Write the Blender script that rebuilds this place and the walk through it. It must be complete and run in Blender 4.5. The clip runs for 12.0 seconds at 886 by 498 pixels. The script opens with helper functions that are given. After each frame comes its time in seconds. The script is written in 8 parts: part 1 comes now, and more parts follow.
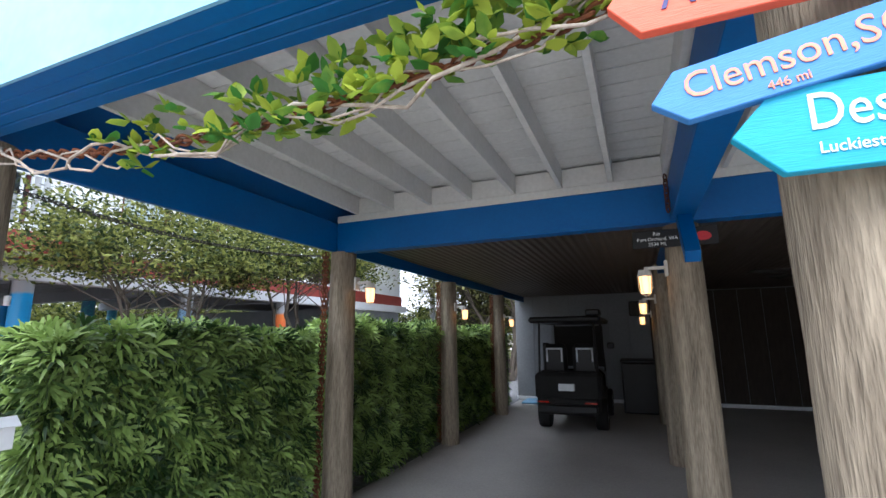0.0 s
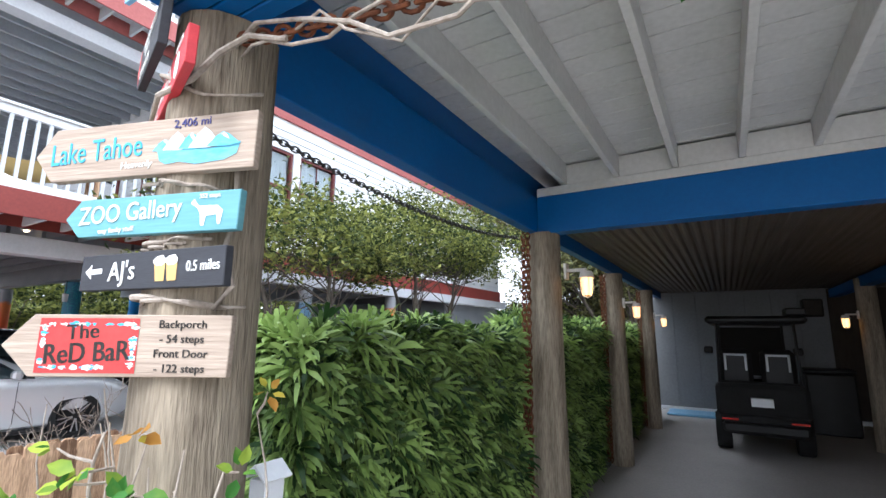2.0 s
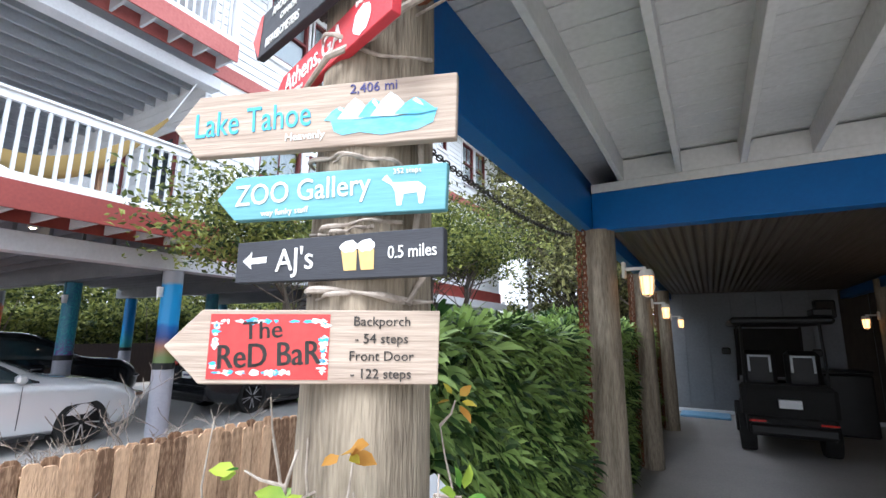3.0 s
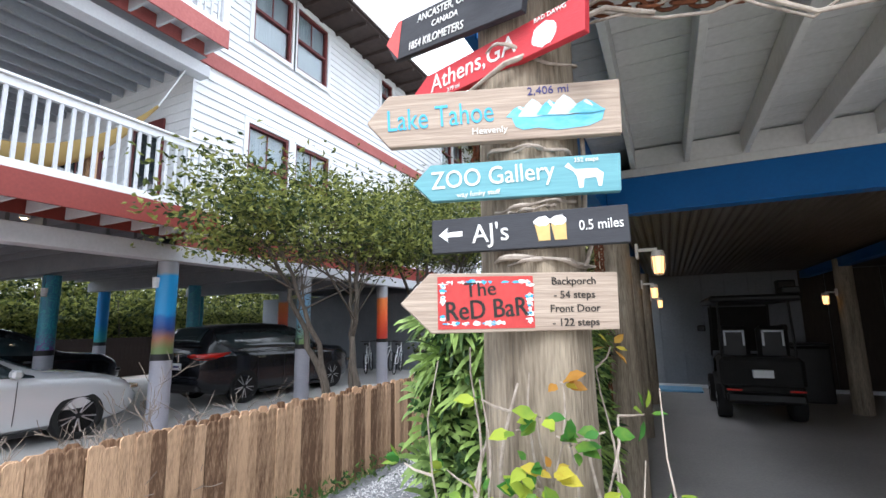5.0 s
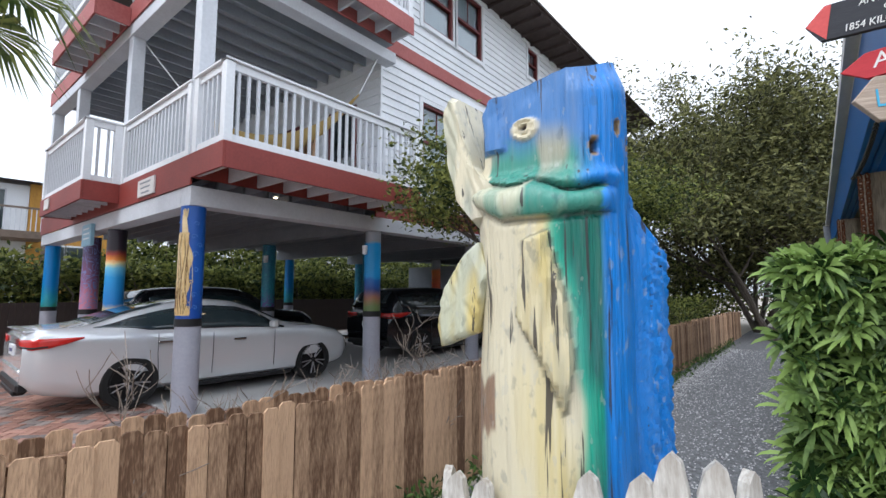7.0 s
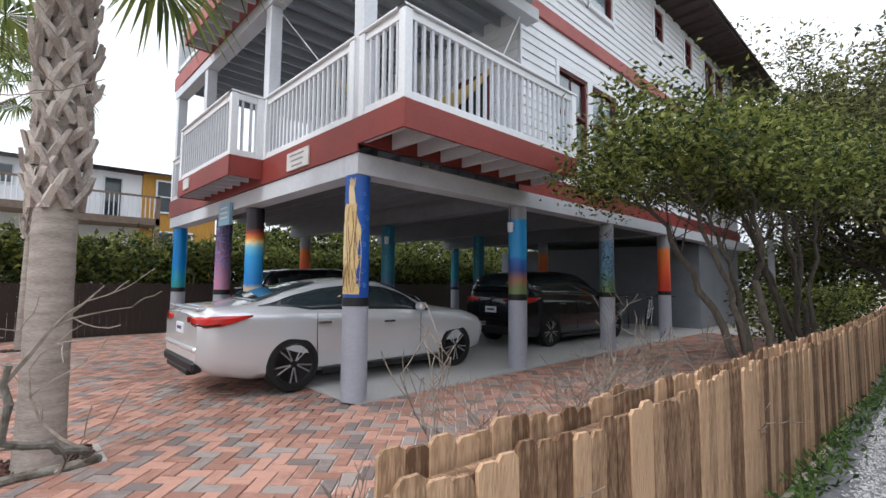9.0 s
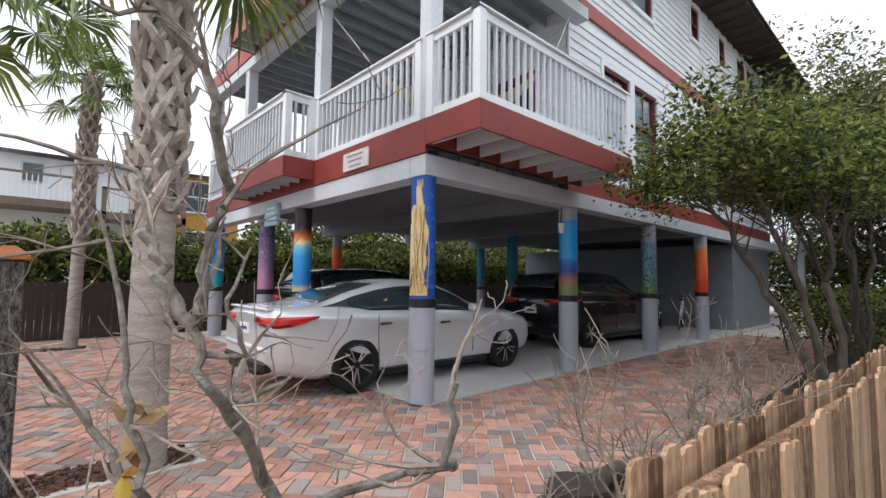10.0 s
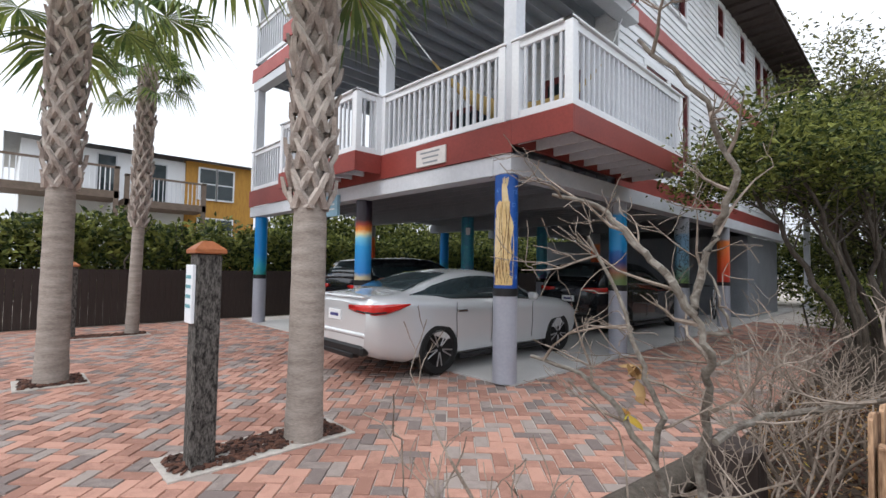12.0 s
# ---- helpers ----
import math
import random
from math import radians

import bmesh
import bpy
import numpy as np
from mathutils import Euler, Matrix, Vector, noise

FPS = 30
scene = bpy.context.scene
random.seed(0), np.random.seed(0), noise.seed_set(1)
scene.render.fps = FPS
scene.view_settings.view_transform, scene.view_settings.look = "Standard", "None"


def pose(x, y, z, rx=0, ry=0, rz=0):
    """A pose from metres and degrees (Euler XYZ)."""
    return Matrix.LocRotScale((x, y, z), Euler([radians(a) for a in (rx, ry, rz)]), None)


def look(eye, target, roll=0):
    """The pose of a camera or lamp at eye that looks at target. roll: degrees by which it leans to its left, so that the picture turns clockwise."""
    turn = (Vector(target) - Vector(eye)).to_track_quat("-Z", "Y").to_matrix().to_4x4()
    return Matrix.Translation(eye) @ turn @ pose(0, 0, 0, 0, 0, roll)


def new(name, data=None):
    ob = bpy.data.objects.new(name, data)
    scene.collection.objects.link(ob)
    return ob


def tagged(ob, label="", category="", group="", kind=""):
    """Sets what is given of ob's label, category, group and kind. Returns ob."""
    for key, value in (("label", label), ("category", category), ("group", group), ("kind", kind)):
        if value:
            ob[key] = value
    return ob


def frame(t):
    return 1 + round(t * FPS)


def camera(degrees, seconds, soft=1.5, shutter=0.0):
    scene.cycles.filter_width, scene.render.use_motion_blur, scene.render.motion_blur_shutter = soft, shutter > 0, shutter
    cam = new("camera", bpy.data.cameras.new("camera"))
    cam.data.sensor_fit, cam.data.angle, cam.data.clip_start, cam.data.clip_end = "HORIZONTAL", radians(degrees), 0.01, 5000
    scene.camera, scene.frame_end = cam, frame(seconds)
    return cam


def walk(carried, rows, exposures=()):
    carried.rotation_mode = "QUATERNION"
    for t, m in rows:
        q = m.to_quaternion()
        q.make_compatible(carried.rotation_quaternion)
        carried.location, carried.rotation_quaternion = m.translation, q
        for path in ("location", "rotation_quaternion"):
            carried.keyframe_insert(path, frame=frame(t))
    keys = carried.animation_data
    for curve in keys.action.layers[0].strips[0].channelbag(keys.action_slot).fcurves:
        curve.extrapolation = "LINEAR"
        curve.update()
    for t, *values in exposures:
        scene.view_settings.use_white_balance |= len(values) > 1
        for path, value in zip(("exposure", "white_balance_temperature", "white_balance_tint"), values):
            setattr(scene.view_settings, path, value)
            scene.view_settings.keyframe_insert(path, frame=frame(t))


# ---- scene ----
cam = camera(87.8, 12.0)
PATH = [
    (0, (0.821, 1.302, 1.695), (0.064, 3.117, 2.062), -0.6),
    (0.5, (0.42, 1.448, 1.659), (-0.533, 3.169, 2.022), 0.1),
    (1, (0.025, 1.547, 1.666), (-0.979, 3.242, 2.016), 0.3),
    (1.5, (-0.339, 1.534, 1.716), (-1.362, 3.216, 2.068), 0.4),
    (2, (-0.741, 1.594, 1.733), (-1.766, 3.275, 2.084), 0.6),
    (2.5, (-1.042, 1.521, 1.727), (-2.047, 3.211, 2.092), 0.2),
    (3, (-1.27, 1.469, 1.72), (-2.251, 3.174, 2.08), 0.5),
    (5, (-1.636, 1.04, 1.645), (-2.491, 2.821, 1.959), -0.9),
    (5.5, (-1.938, 0.805, 1.6), (-2.815, 2.578, 1.893), -1.1),
    (6, (-2.17, 0.487, 1.584), (-3.119, 2.23, 1.836), -1.1),
    (6.5, (-2.27, 0.165, 1.591), (-3.383, 1.813, 1.803), -1.0),
    (7, (-2.479, 0.016, 1.555), (-3.734, 1.561, 1.744), 0.0),
    (7.2, (-2.605, -0.012, 1.537), (-3.899, 1.507, 1.665), -0.4),
    (9, (-4.125, -0.456, 1.419), (-5.567, 0.921, 1.561), 0.5),
    (9.5, (-4.385, -0.739, 1.49), (-5.838, 0.629, 1.619), 0.7),
    (10, (-4.625, -0.958, 1.439), (-6.09, 0.396, 1.577), 0.7),
    (10.5, (-4.844, -1.285, 1.475), (-6.311, 0.068, 1.613), 0.8),
    (11, (-4.904, -1.636, 1.471), (-6.357, -0.268, 1.595), 0.9),
    (11.5, (-5.058, -1.866, 1.453), (-6.499, -0.484, 1.551), 1.1),
    (12, (-5.111, -2.102, 1.467), (-6.552, -0.717, 1.55), 1.0),
]
walk(cam, [(t, look(eye, target, roll)) for t, eye, target, roll in PATH],
     [(0.0, 1.84, 5800, 10), (2.5, 1.88, 5800, 10), (5.5, 1.4, 5950, 10), (7.0, 0.78, 5900, 10), (9.5, 0.76, 6200, 10), (12.0, 0.68, 6200, 10)])

# ---- light: overcast daylight ----
world = bpy.data.worlds.new("overcast_sky")
scene.world = world
world.use_nodes = True
wn, wl = world.node_tree.nodes, world.node_tree.links
wn.clear()
sky = wn.new("ShaderNodeTexSky")
sky.sky_type = "NISHITA"
sky.sun_disc = False
sky.sun_elevation = radians(52)
sky.sun_rotation = radians(200)
cloud = wn.new("ShaderNodeTexNoise")
cloud.inputs["Scale"].default_value = 2.2
cloud.inputs["Detail"].default_value = 5
ramp = wn.new("ShaderNodeValToRGB")
ramp.color_ramp.elements[0].position, ramp.color_ramp.elements[0].color = 0.35, (9.5, 9.8, 10.3, 1)
ramp.color_ramp.elements[1].position, ramp.color_ramp.elements[1].color = 0.65, (11.8, 11.8, 11.8, 1)
mixer = wn.new("ShaderNodeMix")
mixer.data_type = "RGBA"
mixer.inputs["Factor"].default_value = 0.9
bg = wn.new("ShaderNodeBackground")
bg.inputs["Strength"].default_value = 0.1
# overcast sky: the zenith is brighter than the horizon
wtc = wn.new("ShaderNodeTexCoord")
wsep = wn.new("ShaderNodeSeparateXYZ")
wl.new(wtc.outputs["Generated"], wsep.inputs[0])
wgrad = wn.new("ShaderNodeMapRange")
wgrad.inputs["From Min"].default_value, wgrad.inputs["From Max"].default_value = 0.0, 1.0
wgrad.inputs["To Min"].default_value, wgrad.inputs["To Max"].default_value = 0.052, 0.132
wl.new(wsep.outputs["Z"], wgrad.inputs["Value"])
wl.new(wgrad.outputs["Result"], bg.inputs["Strength"])
wout = wn.new("ShaderNodeOutputWorld")
wl.new(cloud.outputs["Fac"], ramp.inputs["Fac"])
wl.new(sky.outputs["Color"], mixer.inputs["A"])
wl.new(ramp.outputs["Color"], mixer.inputs["B"])
wl.new(mixer.outputs["Result"], bg.inputs["Color"])
wl.new(bg.outputs["Background"], wout.inputs["Surface"])
sun = new("sun", bpy.data.lights.new("sun", "SUN"))
sun.data.energy, sun.data.angle, sun.data.color = 1.0, radians(20), (1.0, 0.96, 0.9)
sun.matrix_world = look((-4, -14, 20), (-5, 4, 0))


# ---- materials ----
def material(name, color, color2=None, rough=0.7, metal=0.0, scale=6.0, fine=60.0, bump=0.15, stretch=(1, 1, 1), random=0.0, spec=0.4, coat=0.0, contrast=0.5):
    """A weathered surface: two colours mixed by a broad and a fine noise, with a fine relief."""
    m = bpy.data.materials.new(name)
    m.use_nodes = True
    n, l = m.node_tree.nodes, m.node_tree.links
    b = n["Principled BSDF"]
    color2 = color2 or tuple(c * 0.72 for c in color)
    tc = n.new("ShaderNodeTexCoord")
    mp = n.new("ShaderNodeMapping")
    mp.inputs["Scale"].default_value = stretch
    l.new(tc.outputs["Object"], mp.inputs["Vector"])
    big, small = n.new("ShaderNodeTexNoise"), n.new("ShaderNodeTexNoise")
    for node, s, d in ((big, scale, 4), (small, fine, 6)):
        node.inputs["Scale"].default_value, node.inputs["Detail"].default_value = s, d
        l.new(mp.outputs["Vector"], node.inputs["Vector"])
    add = n.new("ShaderNodeMath")
    add.operation = "MULTIPLY_ADD"
    add.inputs[1].default_value, = (0.55,)
    half = n.new("ShaderNodeMath")
    half.operation = "MULTIPLY"
    half.inputs[1].default_value = 0.45
    l.new(small.outputs["Fac"], half.inputs[0])
    l.new(big.outputs["Fac"], add.inputs[0])
    l.new(half.outputs[0], add.inputs[2])
    last = add
    if random:
        info = n.new("ShaderNodeObjectInfo")
        isl = n.new("ShaderNodeNewGeometry")
        mx = n.new("ShaderNodeMath")
        mx.operation = "ADD"
        l.new(info.outputs["Random"], mx.inputs[0])
        l.new(isl.outputs["Random Per Island"], mx.inputs[1])
        fr = n.new("ShaderNodeMath")
        fr.operation = "FRACT"
        l.new(mx.outputs[0], fr.inputs[0])
        ra = n.new("ShaderNodeMath")
        ra.operation = "MULTIPLY_ADD"
        ra.inputs[1].default_value = random
        l.new(fr.outputs[0], ra.inputs[0])
        sb = n.new("ShaderNodeMath")
        sb.operation = "SUBTRACT"
        sb.inputs[1].default_value = random / 2
        l.new(last.outputs[0], sb.inputs[0])
        l.new(sb.outputs[0], ra.inputs[2])
        last = ra
    rp = n.new("ShaderNodeValToRGB")
    rp.color_ramp.elements[0].position, rp.color_ramp.elements[0].color = 0.5 - contrast * 0.35, (*color2, 1)
    rp.color_ramp.elements[1].position, rp.color_ramp.elements[1].color = 0.5 + contrast * 0.35, (*color, 1)
    l.new(last.outputs[0], rp.inputs["Fac"])
    l.new(rp.outputs["Color"], b.inputs["Base Color"])
    b.inputs["Roughness"].default_value, b.inputs["Metallic"].default_value = rough, metal
    b.inputs["Specular IOR Level"].default_value = spec
    b.inputs["Coat Weight"].default_value = coat
    if bump:
        bp = n.new("ShaderNodeBump")
        bp.inputs["Strength"].default_value = bump
        bp.inputs["Distance"].default_value = 0.01
        l.new(small.outputs["Fac"], bp.inputs["Height"])
        l.new(bp.outputs["Normal"], b.inputs["Normal"])
    return m


def leaf_material(name, color, color2, rough=0.55, through_light=0.25, gloss=0.22):
    m = material(name, color, color2, rough=rough, scale=3, fine=30, bump=0.0, random=0.9, spec=gloss, contrast=0.8)
    n, l = m.node_tree.nodes, m.node_tree.links
    b = n["Principled BSDF"]
    tr = n.new("ShaderNodeBsdfTranslucent")
    l.new(b.inputs["Base Color"].links[0].from_socket, tr.inputs["Color"])
    mx = n.new("ShaderNodeMixShader")
    mx.inputs["Fac"].default_value = through_light
    l.new(b.outputs["BSDF"], mx.inputs[1])
    l.new(tr.outputs["BSDF"], mx.inputs[2])
    l.new(mx.outputs["Shader"], n["Material Output"].inputs["Surface"])
    return m


def glow(name, color, strength):
    m = bpy.data.materials.new(name)
    m.use_nodes = True
    b = m.node_tree.nodes["Principled BSDF"]
    b.inputs["Base Color"].default_value = (*color, 1)
    b.inputs["Emission Color"].default_value = (*color, 1)
    b.inputs["Emission Strength"].default_value = strength
    return m


def bands_material(name, stops, rough=0.4, wobble=0.25, detail=5.0, vivid=None):
    """Painted column: colours banded by height (object z, metres), edges wobbling as brushwork; vivid adds swirls of a second colour."""
    m = bpy.data.materials.new(name)
    m.use_nodes = True
    n, l = m.node_tree.nodes, m.node_tree.links
    b = n["Principled BSDF"]
    tc = n.new("ShaderNodeTexCoord")
    sp = n.new("ShaderNodeSeparateXYZ")
    l.new(tc.outputs["Object"], sp.inputs[0])
    nz = n.new("ShaderNodeTexNoise")
    nz.inputs["Scale"].default_value, nz.inputs["Detail"].default_value = detail, 4
    l.new(tc.outputs["Object"], nz.inputs["Vector"])
    ma = n.new("ShaderNodeMath")
    ma.operation = "MULTIPLY_ADD"
    ma.inputs[1].default_value = wobble
    l.new(nz.outputs["Fac"], ma.inputs[0])
    l.new(sp.outputs["Z"], ma.inputs[2])
    dv = n.new("ShaderNodeMath")
    dv.operation = "DIVIDE"
    dv.inputs[1].default_value = 3.0
    l.new(ma.outputs[0], dv.inputs[0])
    rp = n.new("ShaderNodeValToRGB")
    el = rp.color_ramp.elements
    el[0].position, el[0].color = stops[0][0] / 3, (*stops[0][1], 1)
    el[1].position, el[1].color = stops[-1][0] / 3, (*stops[-1][1], 1)
    for z, c in stops[1:-1]:
        e = el.new(z / 3)
        e.color = (*c, 1)
    l.new(dv.outputs[0], rp.inputs["Fac"])
    last = rp.outputs["Color"]
    if vivid:
        sw = n.new("ShaderNodeTexNoise")
        sw.inputs["Scale"].default_value, sw.inputs["Detail"].default_value, sw.inputs["Distortion"].default_value = 4.0, 0.5, 1.6
        l.new(tc.outputs["Object"], sw.inputs["Vector"])
        fold = n.new("ShaderNodeMath")
        fold.operation = "MULTIPLY"
        fold.inputs[1].default_value = 42.0
        l.new(sw.outputs["Fac"], fold.inputs[0])
        wv = n.new("ShaderNodeMath")
        wv.operation = "SINE"
        l.new(fold.outputs[0], wv.inputs[0])
        st = n.new("ShaderNodeValToRGB")
        st.color_ramp.elements[0].position, st.color_ramp.elements[1].position = 0.55, 0.68
        l.new(wv.outputs[0], st.inputs["Fac"])
        mx = n.new("ShaderNodeMix")
        mx.data_type = "RGBA"
        mx.inputs["B"].default_value = (*vivid, 1)
        l.new(st.outputs["Color"], mx.inputs["Factor"])
        l.new(last, mx.inputs["A"])
        last = mx.outputs["Result"]
    l.new(last, b.inputs["Base Color"])
    b.inputs["Roughness"].default_value = rough
    return m


WHITE = material("white_siding_paint", (0.78, 0.8, 0.83), (0.66, 0.68, 0.71), rough=0.55, scale=1.2, fine=25, bump=0.05)
CREAM = material("carport_white_paint", (0.66, 0.66, 0.65), (0.52, 0.52, 0.51), rough=0.6, scale=1.5, fine=30, bump=0.06)
GREYWHITE = material("grey_white_trim_paint", (0.62, 0.64, 0.68), (0.5, 0.52, 0.56), rough=0.5, scale=1.5, fine=25, bump=0.05)
# grey set darker than the paint, carrying the shade under the house
GREY = material("shade_darkened_grey_paint", (0.23, 0.245, 0.27), (0.17, 0.185, 0.21), rough=0.6, scale=2, fine=25, bump=0.05)
RED = material("barn_red_fascia_paint", (0.26, 0.045, 0.035), (0.18, 0.03, 0.025), rough=0.55, scale=1.5, fine=30, bump=0.06)
PORCHGREY = material("pale_grey_porch_paint", (0.4, 0.43, 0.47), (0.32, 0.345, 0.38), rough=0.6, scale=2, fine=25, bump=0.05)
FADEDRED = material("faded_red_rim_paint", (0.4, 0.12, 0.11), (0.28, 0.07, 0.065), rough=0.6, scale=1.2, fine=22, bump=0.08)
MAROON = material("maroon_sash_paint", (0.16, 0.03, 0.03), (0.1, 0.02, 0.02), rough=0.5)
BLUE = material("cobalt_beam_paint", (0.0, 0.11, 0.36), (0.0, 0.085, 0.29), rough=0.5, scale=2, fine=40, bump=0.08)
LIGHTBLUE = material("sky_blue_fascia_paint", (0.22, 0.46, 0.68), (0.16, 0.38, 0.6), rough=0.4, scale=1.5, fine=20, bump=0.06)
SOFFIT = material("dark_brown_soffit", (0.07, 0.05, 0.045), (0.04, 0.03, 0.028), rough=0.8)
POSTWOOD = material("weathered_round_post_wood", (0.4, 0.335, 0.25), (0.075, 0.056, 0.038), rough=0.85, scale=3.2, fine=26, bump=0.9, stretch=(5, 5, 0.5), contrast=0.6)
FENCEWOOD = material("weathered_cedar_fence", (0.56, 0.36, 0.22), (0.13, 0.068, 0.036), rough=0.9, scale=5, fine=22, bump=1.0, stretch=(5, 5, 0.8), random=0.36, contrast=0.46)
DARKFENCE = material("dark_stained_fence", (0.05, 0.035, 0.03), (0.025, 0.018, 0.016), rough=0.9, stretch=(5, 5, 0.6))
WHITEWORN = material("worn_white_picket_paint", (0.7, 0.68, 0.63), (0.25, 0.21, 0.17), rough=0.8, scale=9, fine=45, bump=0.6, stretch=(3, 3, 0.6), contrast=0.6)
CONCRETE = material("pale_concrete_slab", (0.47, 0.46, 0.45), (0.36, 0.35, 0.34), rough=0.85, scale=0.8, fine=40, bump=0.15)
CARPORTFLOOR = material("carport_concrete", (0.45, 0.43, 0.41), (0.33, 0.315, 0.3), rough=0.8, scale=0.7, fine=35, bump=0.15)
GRAVEL = material("grey_gravel", (0.2, 0.205, 0.215), (0.055, 0.056, 0.06), rough=0.95, scale=18, fine=90, bump=1.0, contrast=0.5)
SOIL = material("sandy_soil_mulch", (0.075, 0.052, 0.034), (0.016, 0.011, 0.008), rough=0.95, scale=6, fine=50, bump=0.8)
GROUND = material("sandy_ground", (0.38, 0.34, 0.29), (0.27, 0.24, 0.2), rough=0.95, scale=2, fine=40, bump=0.4)
JOINT = material("paver_joint_sand", (0.66, 0.62, 0.58), (0.38, 0.34, 0.31), rough=0.95, scale=1.5, fine=60, bump=0.3)
PAVER_RED = material("red_clay_paver", (0.45, 0.25, 0.19), (0.27, 0.14, 0.105), rough=0.85, scale=14, fine=80, bump=0.3, random=0.5)
PAVER_GREY = material("charcoal_paver", (0.3, 0.25, 0.225), (0.17, 0.135, 0.125), rough=0.85, scale=14, fine=80, bump=0.3, random=0.5)
GLASS_DARK = material("window_glass", (0.03, 0.045, 0.05), (0.02, 0.03, 0.035), rough=0.05, bump=0.0, spec=0.9)
GLASS_CLEAR = material("clear_window_pane", (0.9, 0.94, 0.95), (0.86, 0.9, 0.92), rough=0.02, bump=0.0, spec=0.8)
GLASS_CLEAR.node_tree.nodes["Principled BSDF"].inputs["Transmission Weight"].default_value = 1.0
BLACK = material("black_plastic", (0.012, 0.012, 0.013), (0.007, 0.007, 0.008), rough=0.5)
RUBBER = material("tyre_rubber", (0.015, 0.015, 0.015), (0.009, 0.009, 0.009), rough=0.85)
SILVER = material("silver_car_paint", (0.7, 0.72, 0.74), (0.66, 0.68, 0.7), rough=0.26, metal=0.4, scale=0.6, fine=200, bump=0.0, coat=0.8)
NAVY = material("dark_car_paint", (0.012, 0.014, 0.02), (0.008, 0.01, 0.014), rough=0.25, metal=0.3, bump=0.0, coat=0.8)
ALLOY = material("machined_alloy", (0.55, 0.55, 0.56), (0.4, 0.4, 0.41), rough=0.3, metal=0.9, bump=0.0)
TAILLIGHT = material("red_lens", (0.6, 0.02, 0.015), (0.45, 0.012, 0.01), rough=0.15, bump=0.0, coat=0.6)
CHROME = material("chrome", (0.75, 0.75, 0.76), (0.6, 0.6, 0.62), rough=0.15, metal=1.0, bump=0.0)
PLATE = material("white_number_plate", (0.75, 0.76, 0.78), (0.68, 0.69, 0.7), rough=0.4, bump=0.0)
RUST = material("rusty_iron", (0.22, 0.075, 0.03), (0.07, 0.028, 0.018), rough=0.9, metal=0.3, scale=20, fine=90, bump=0.4)
DARKMETAL = material("dark_iron", (0.06, 0.055, 0.05), (0.03, 0.028, 0.026), rough=0.6, metal=0.6)
COPPER = material("orange_copper_cap", (0.42, 0.15, 0.06), (0.28, 0.09, 0.035), rough=0.5, metal=0.3, scale=8)
TIMBER_DARK = material("peeling_dark_timber", (0.13, 0.12, 0.11), (0.01, 0.008, 0.007), rough=0.9, scale=24, fine=70, bump=0.7, stretch=(1.5, 1.5, 0.6), contrast=0.28)
BARK = material("grey_bark", (0.12, 0.1, 0.08), (0.035, 0.028, 0.022), rough=0.9, scale=8, fine=60, bump=0.6, stretch=(3, 3, 0.8))
TWIG = material("pale_dry_twig", (0.32, 0.265, 0.22), (0.09, 0.066, 0.05), rough=0.9, scale=10, fine=60, bump=0.4)
VINE = material("pale_vine_stem", (0.47, 0.41, 0.35), (0.2, 0.16, 0.13), rough=0.85, scale=12, fine=70, bump=0.4)
PALMTRUNK = material("palm_trunk_grey", (0.4, 0.35, 0.31), (0.19, 0.16, 0.14), rough=0.9, scale=4, fine=30, bump=0.5, stretch=(1, 1, 5))
PALMBOOT = material("palm_boot_grey", (0.52, 0.46, 0.41), (0.24, 0.2, 0.18), rough=0.85, scale=5, fine=40, bump=0.4, stretch=(4, 4, 1), random=0.3)
BARKCHIP = material("bark_chips", (0.13, 0.06, 0.04), (0.04, 0.02, 0.015), rough=0.9, random=0.8)
L_HEDGE = leaf_material("podocarpus_leaf", (0.29, 0.42, 0.115), (0.02, 0.052, 0.013), rough=0.45, gloss=0.3)
L_TREE = leaf_material("shrub_tree_leaf", (0.215, 0.235, 0.058), (0.022, 0.04, 0.012), through_light=0.32)
L_FAR = leaf_material("far_tree_leaf", (0.2, 0.2, 0.075), (0.035, 0.04, 0.016))
L_VINE = leaf_material("vine_leaf", (0.34, 0.42, 0.05), (0.05, 0.17, 0.03), through_light=0.35)
L_VINEYELLOW = leaf_material("yellowing_leaf", (0.52, 0.46, 0.06), (0.4, 0.2, 0.04), through_light=0.35)
L_PALM = leaf_material("palm_leaf", (0.26, 0.33, 0.09), (0.06, 0.11, 0.03), rough=0.4, gloss=0.4)
L_GRASS = leaf_material("weed_leaf", (0.09, 0.15, 0.035), (0.025, 0.055, 0.014))
LAMPGLASS = glow("lit_lamp_glass", (1.0, 0.5, 0.16), 1.1)
LAMPHOUSING = material("white_lamp_housing", (0.6, 0.58, 0.54), (0.48, 0.46, 0.42), rough=0.5)
TEXTWHITE = material("white_lettering", (0.8, 0.8, 0.78), (0.68, 0.68, 0.66), rough=0.6, bump=0.0)
TEXTDARK = material("dark_lettering", (0.035, 0.03, 0.028), (0.02, 0.018, 0.016), rough=0.6, bump=0.0)
TEXTBLUE = material("sky_blue_lettering", (0.07, 0.4, 0.62), (0.05, 0.3, 0.5), rough=0.6, bump=0.0)
TEXTNAVY = material("navy_lettering", (0.06, 0.06, 0.2), (0.04, 0.04, 0.14), rough=0.6, bump=0.0)
TEXTORANGE = material("coral_lettering", (0.85, 0.3, 0.2), (0.75, 0.22, 0.15), rough=0.6, bump=0.0)
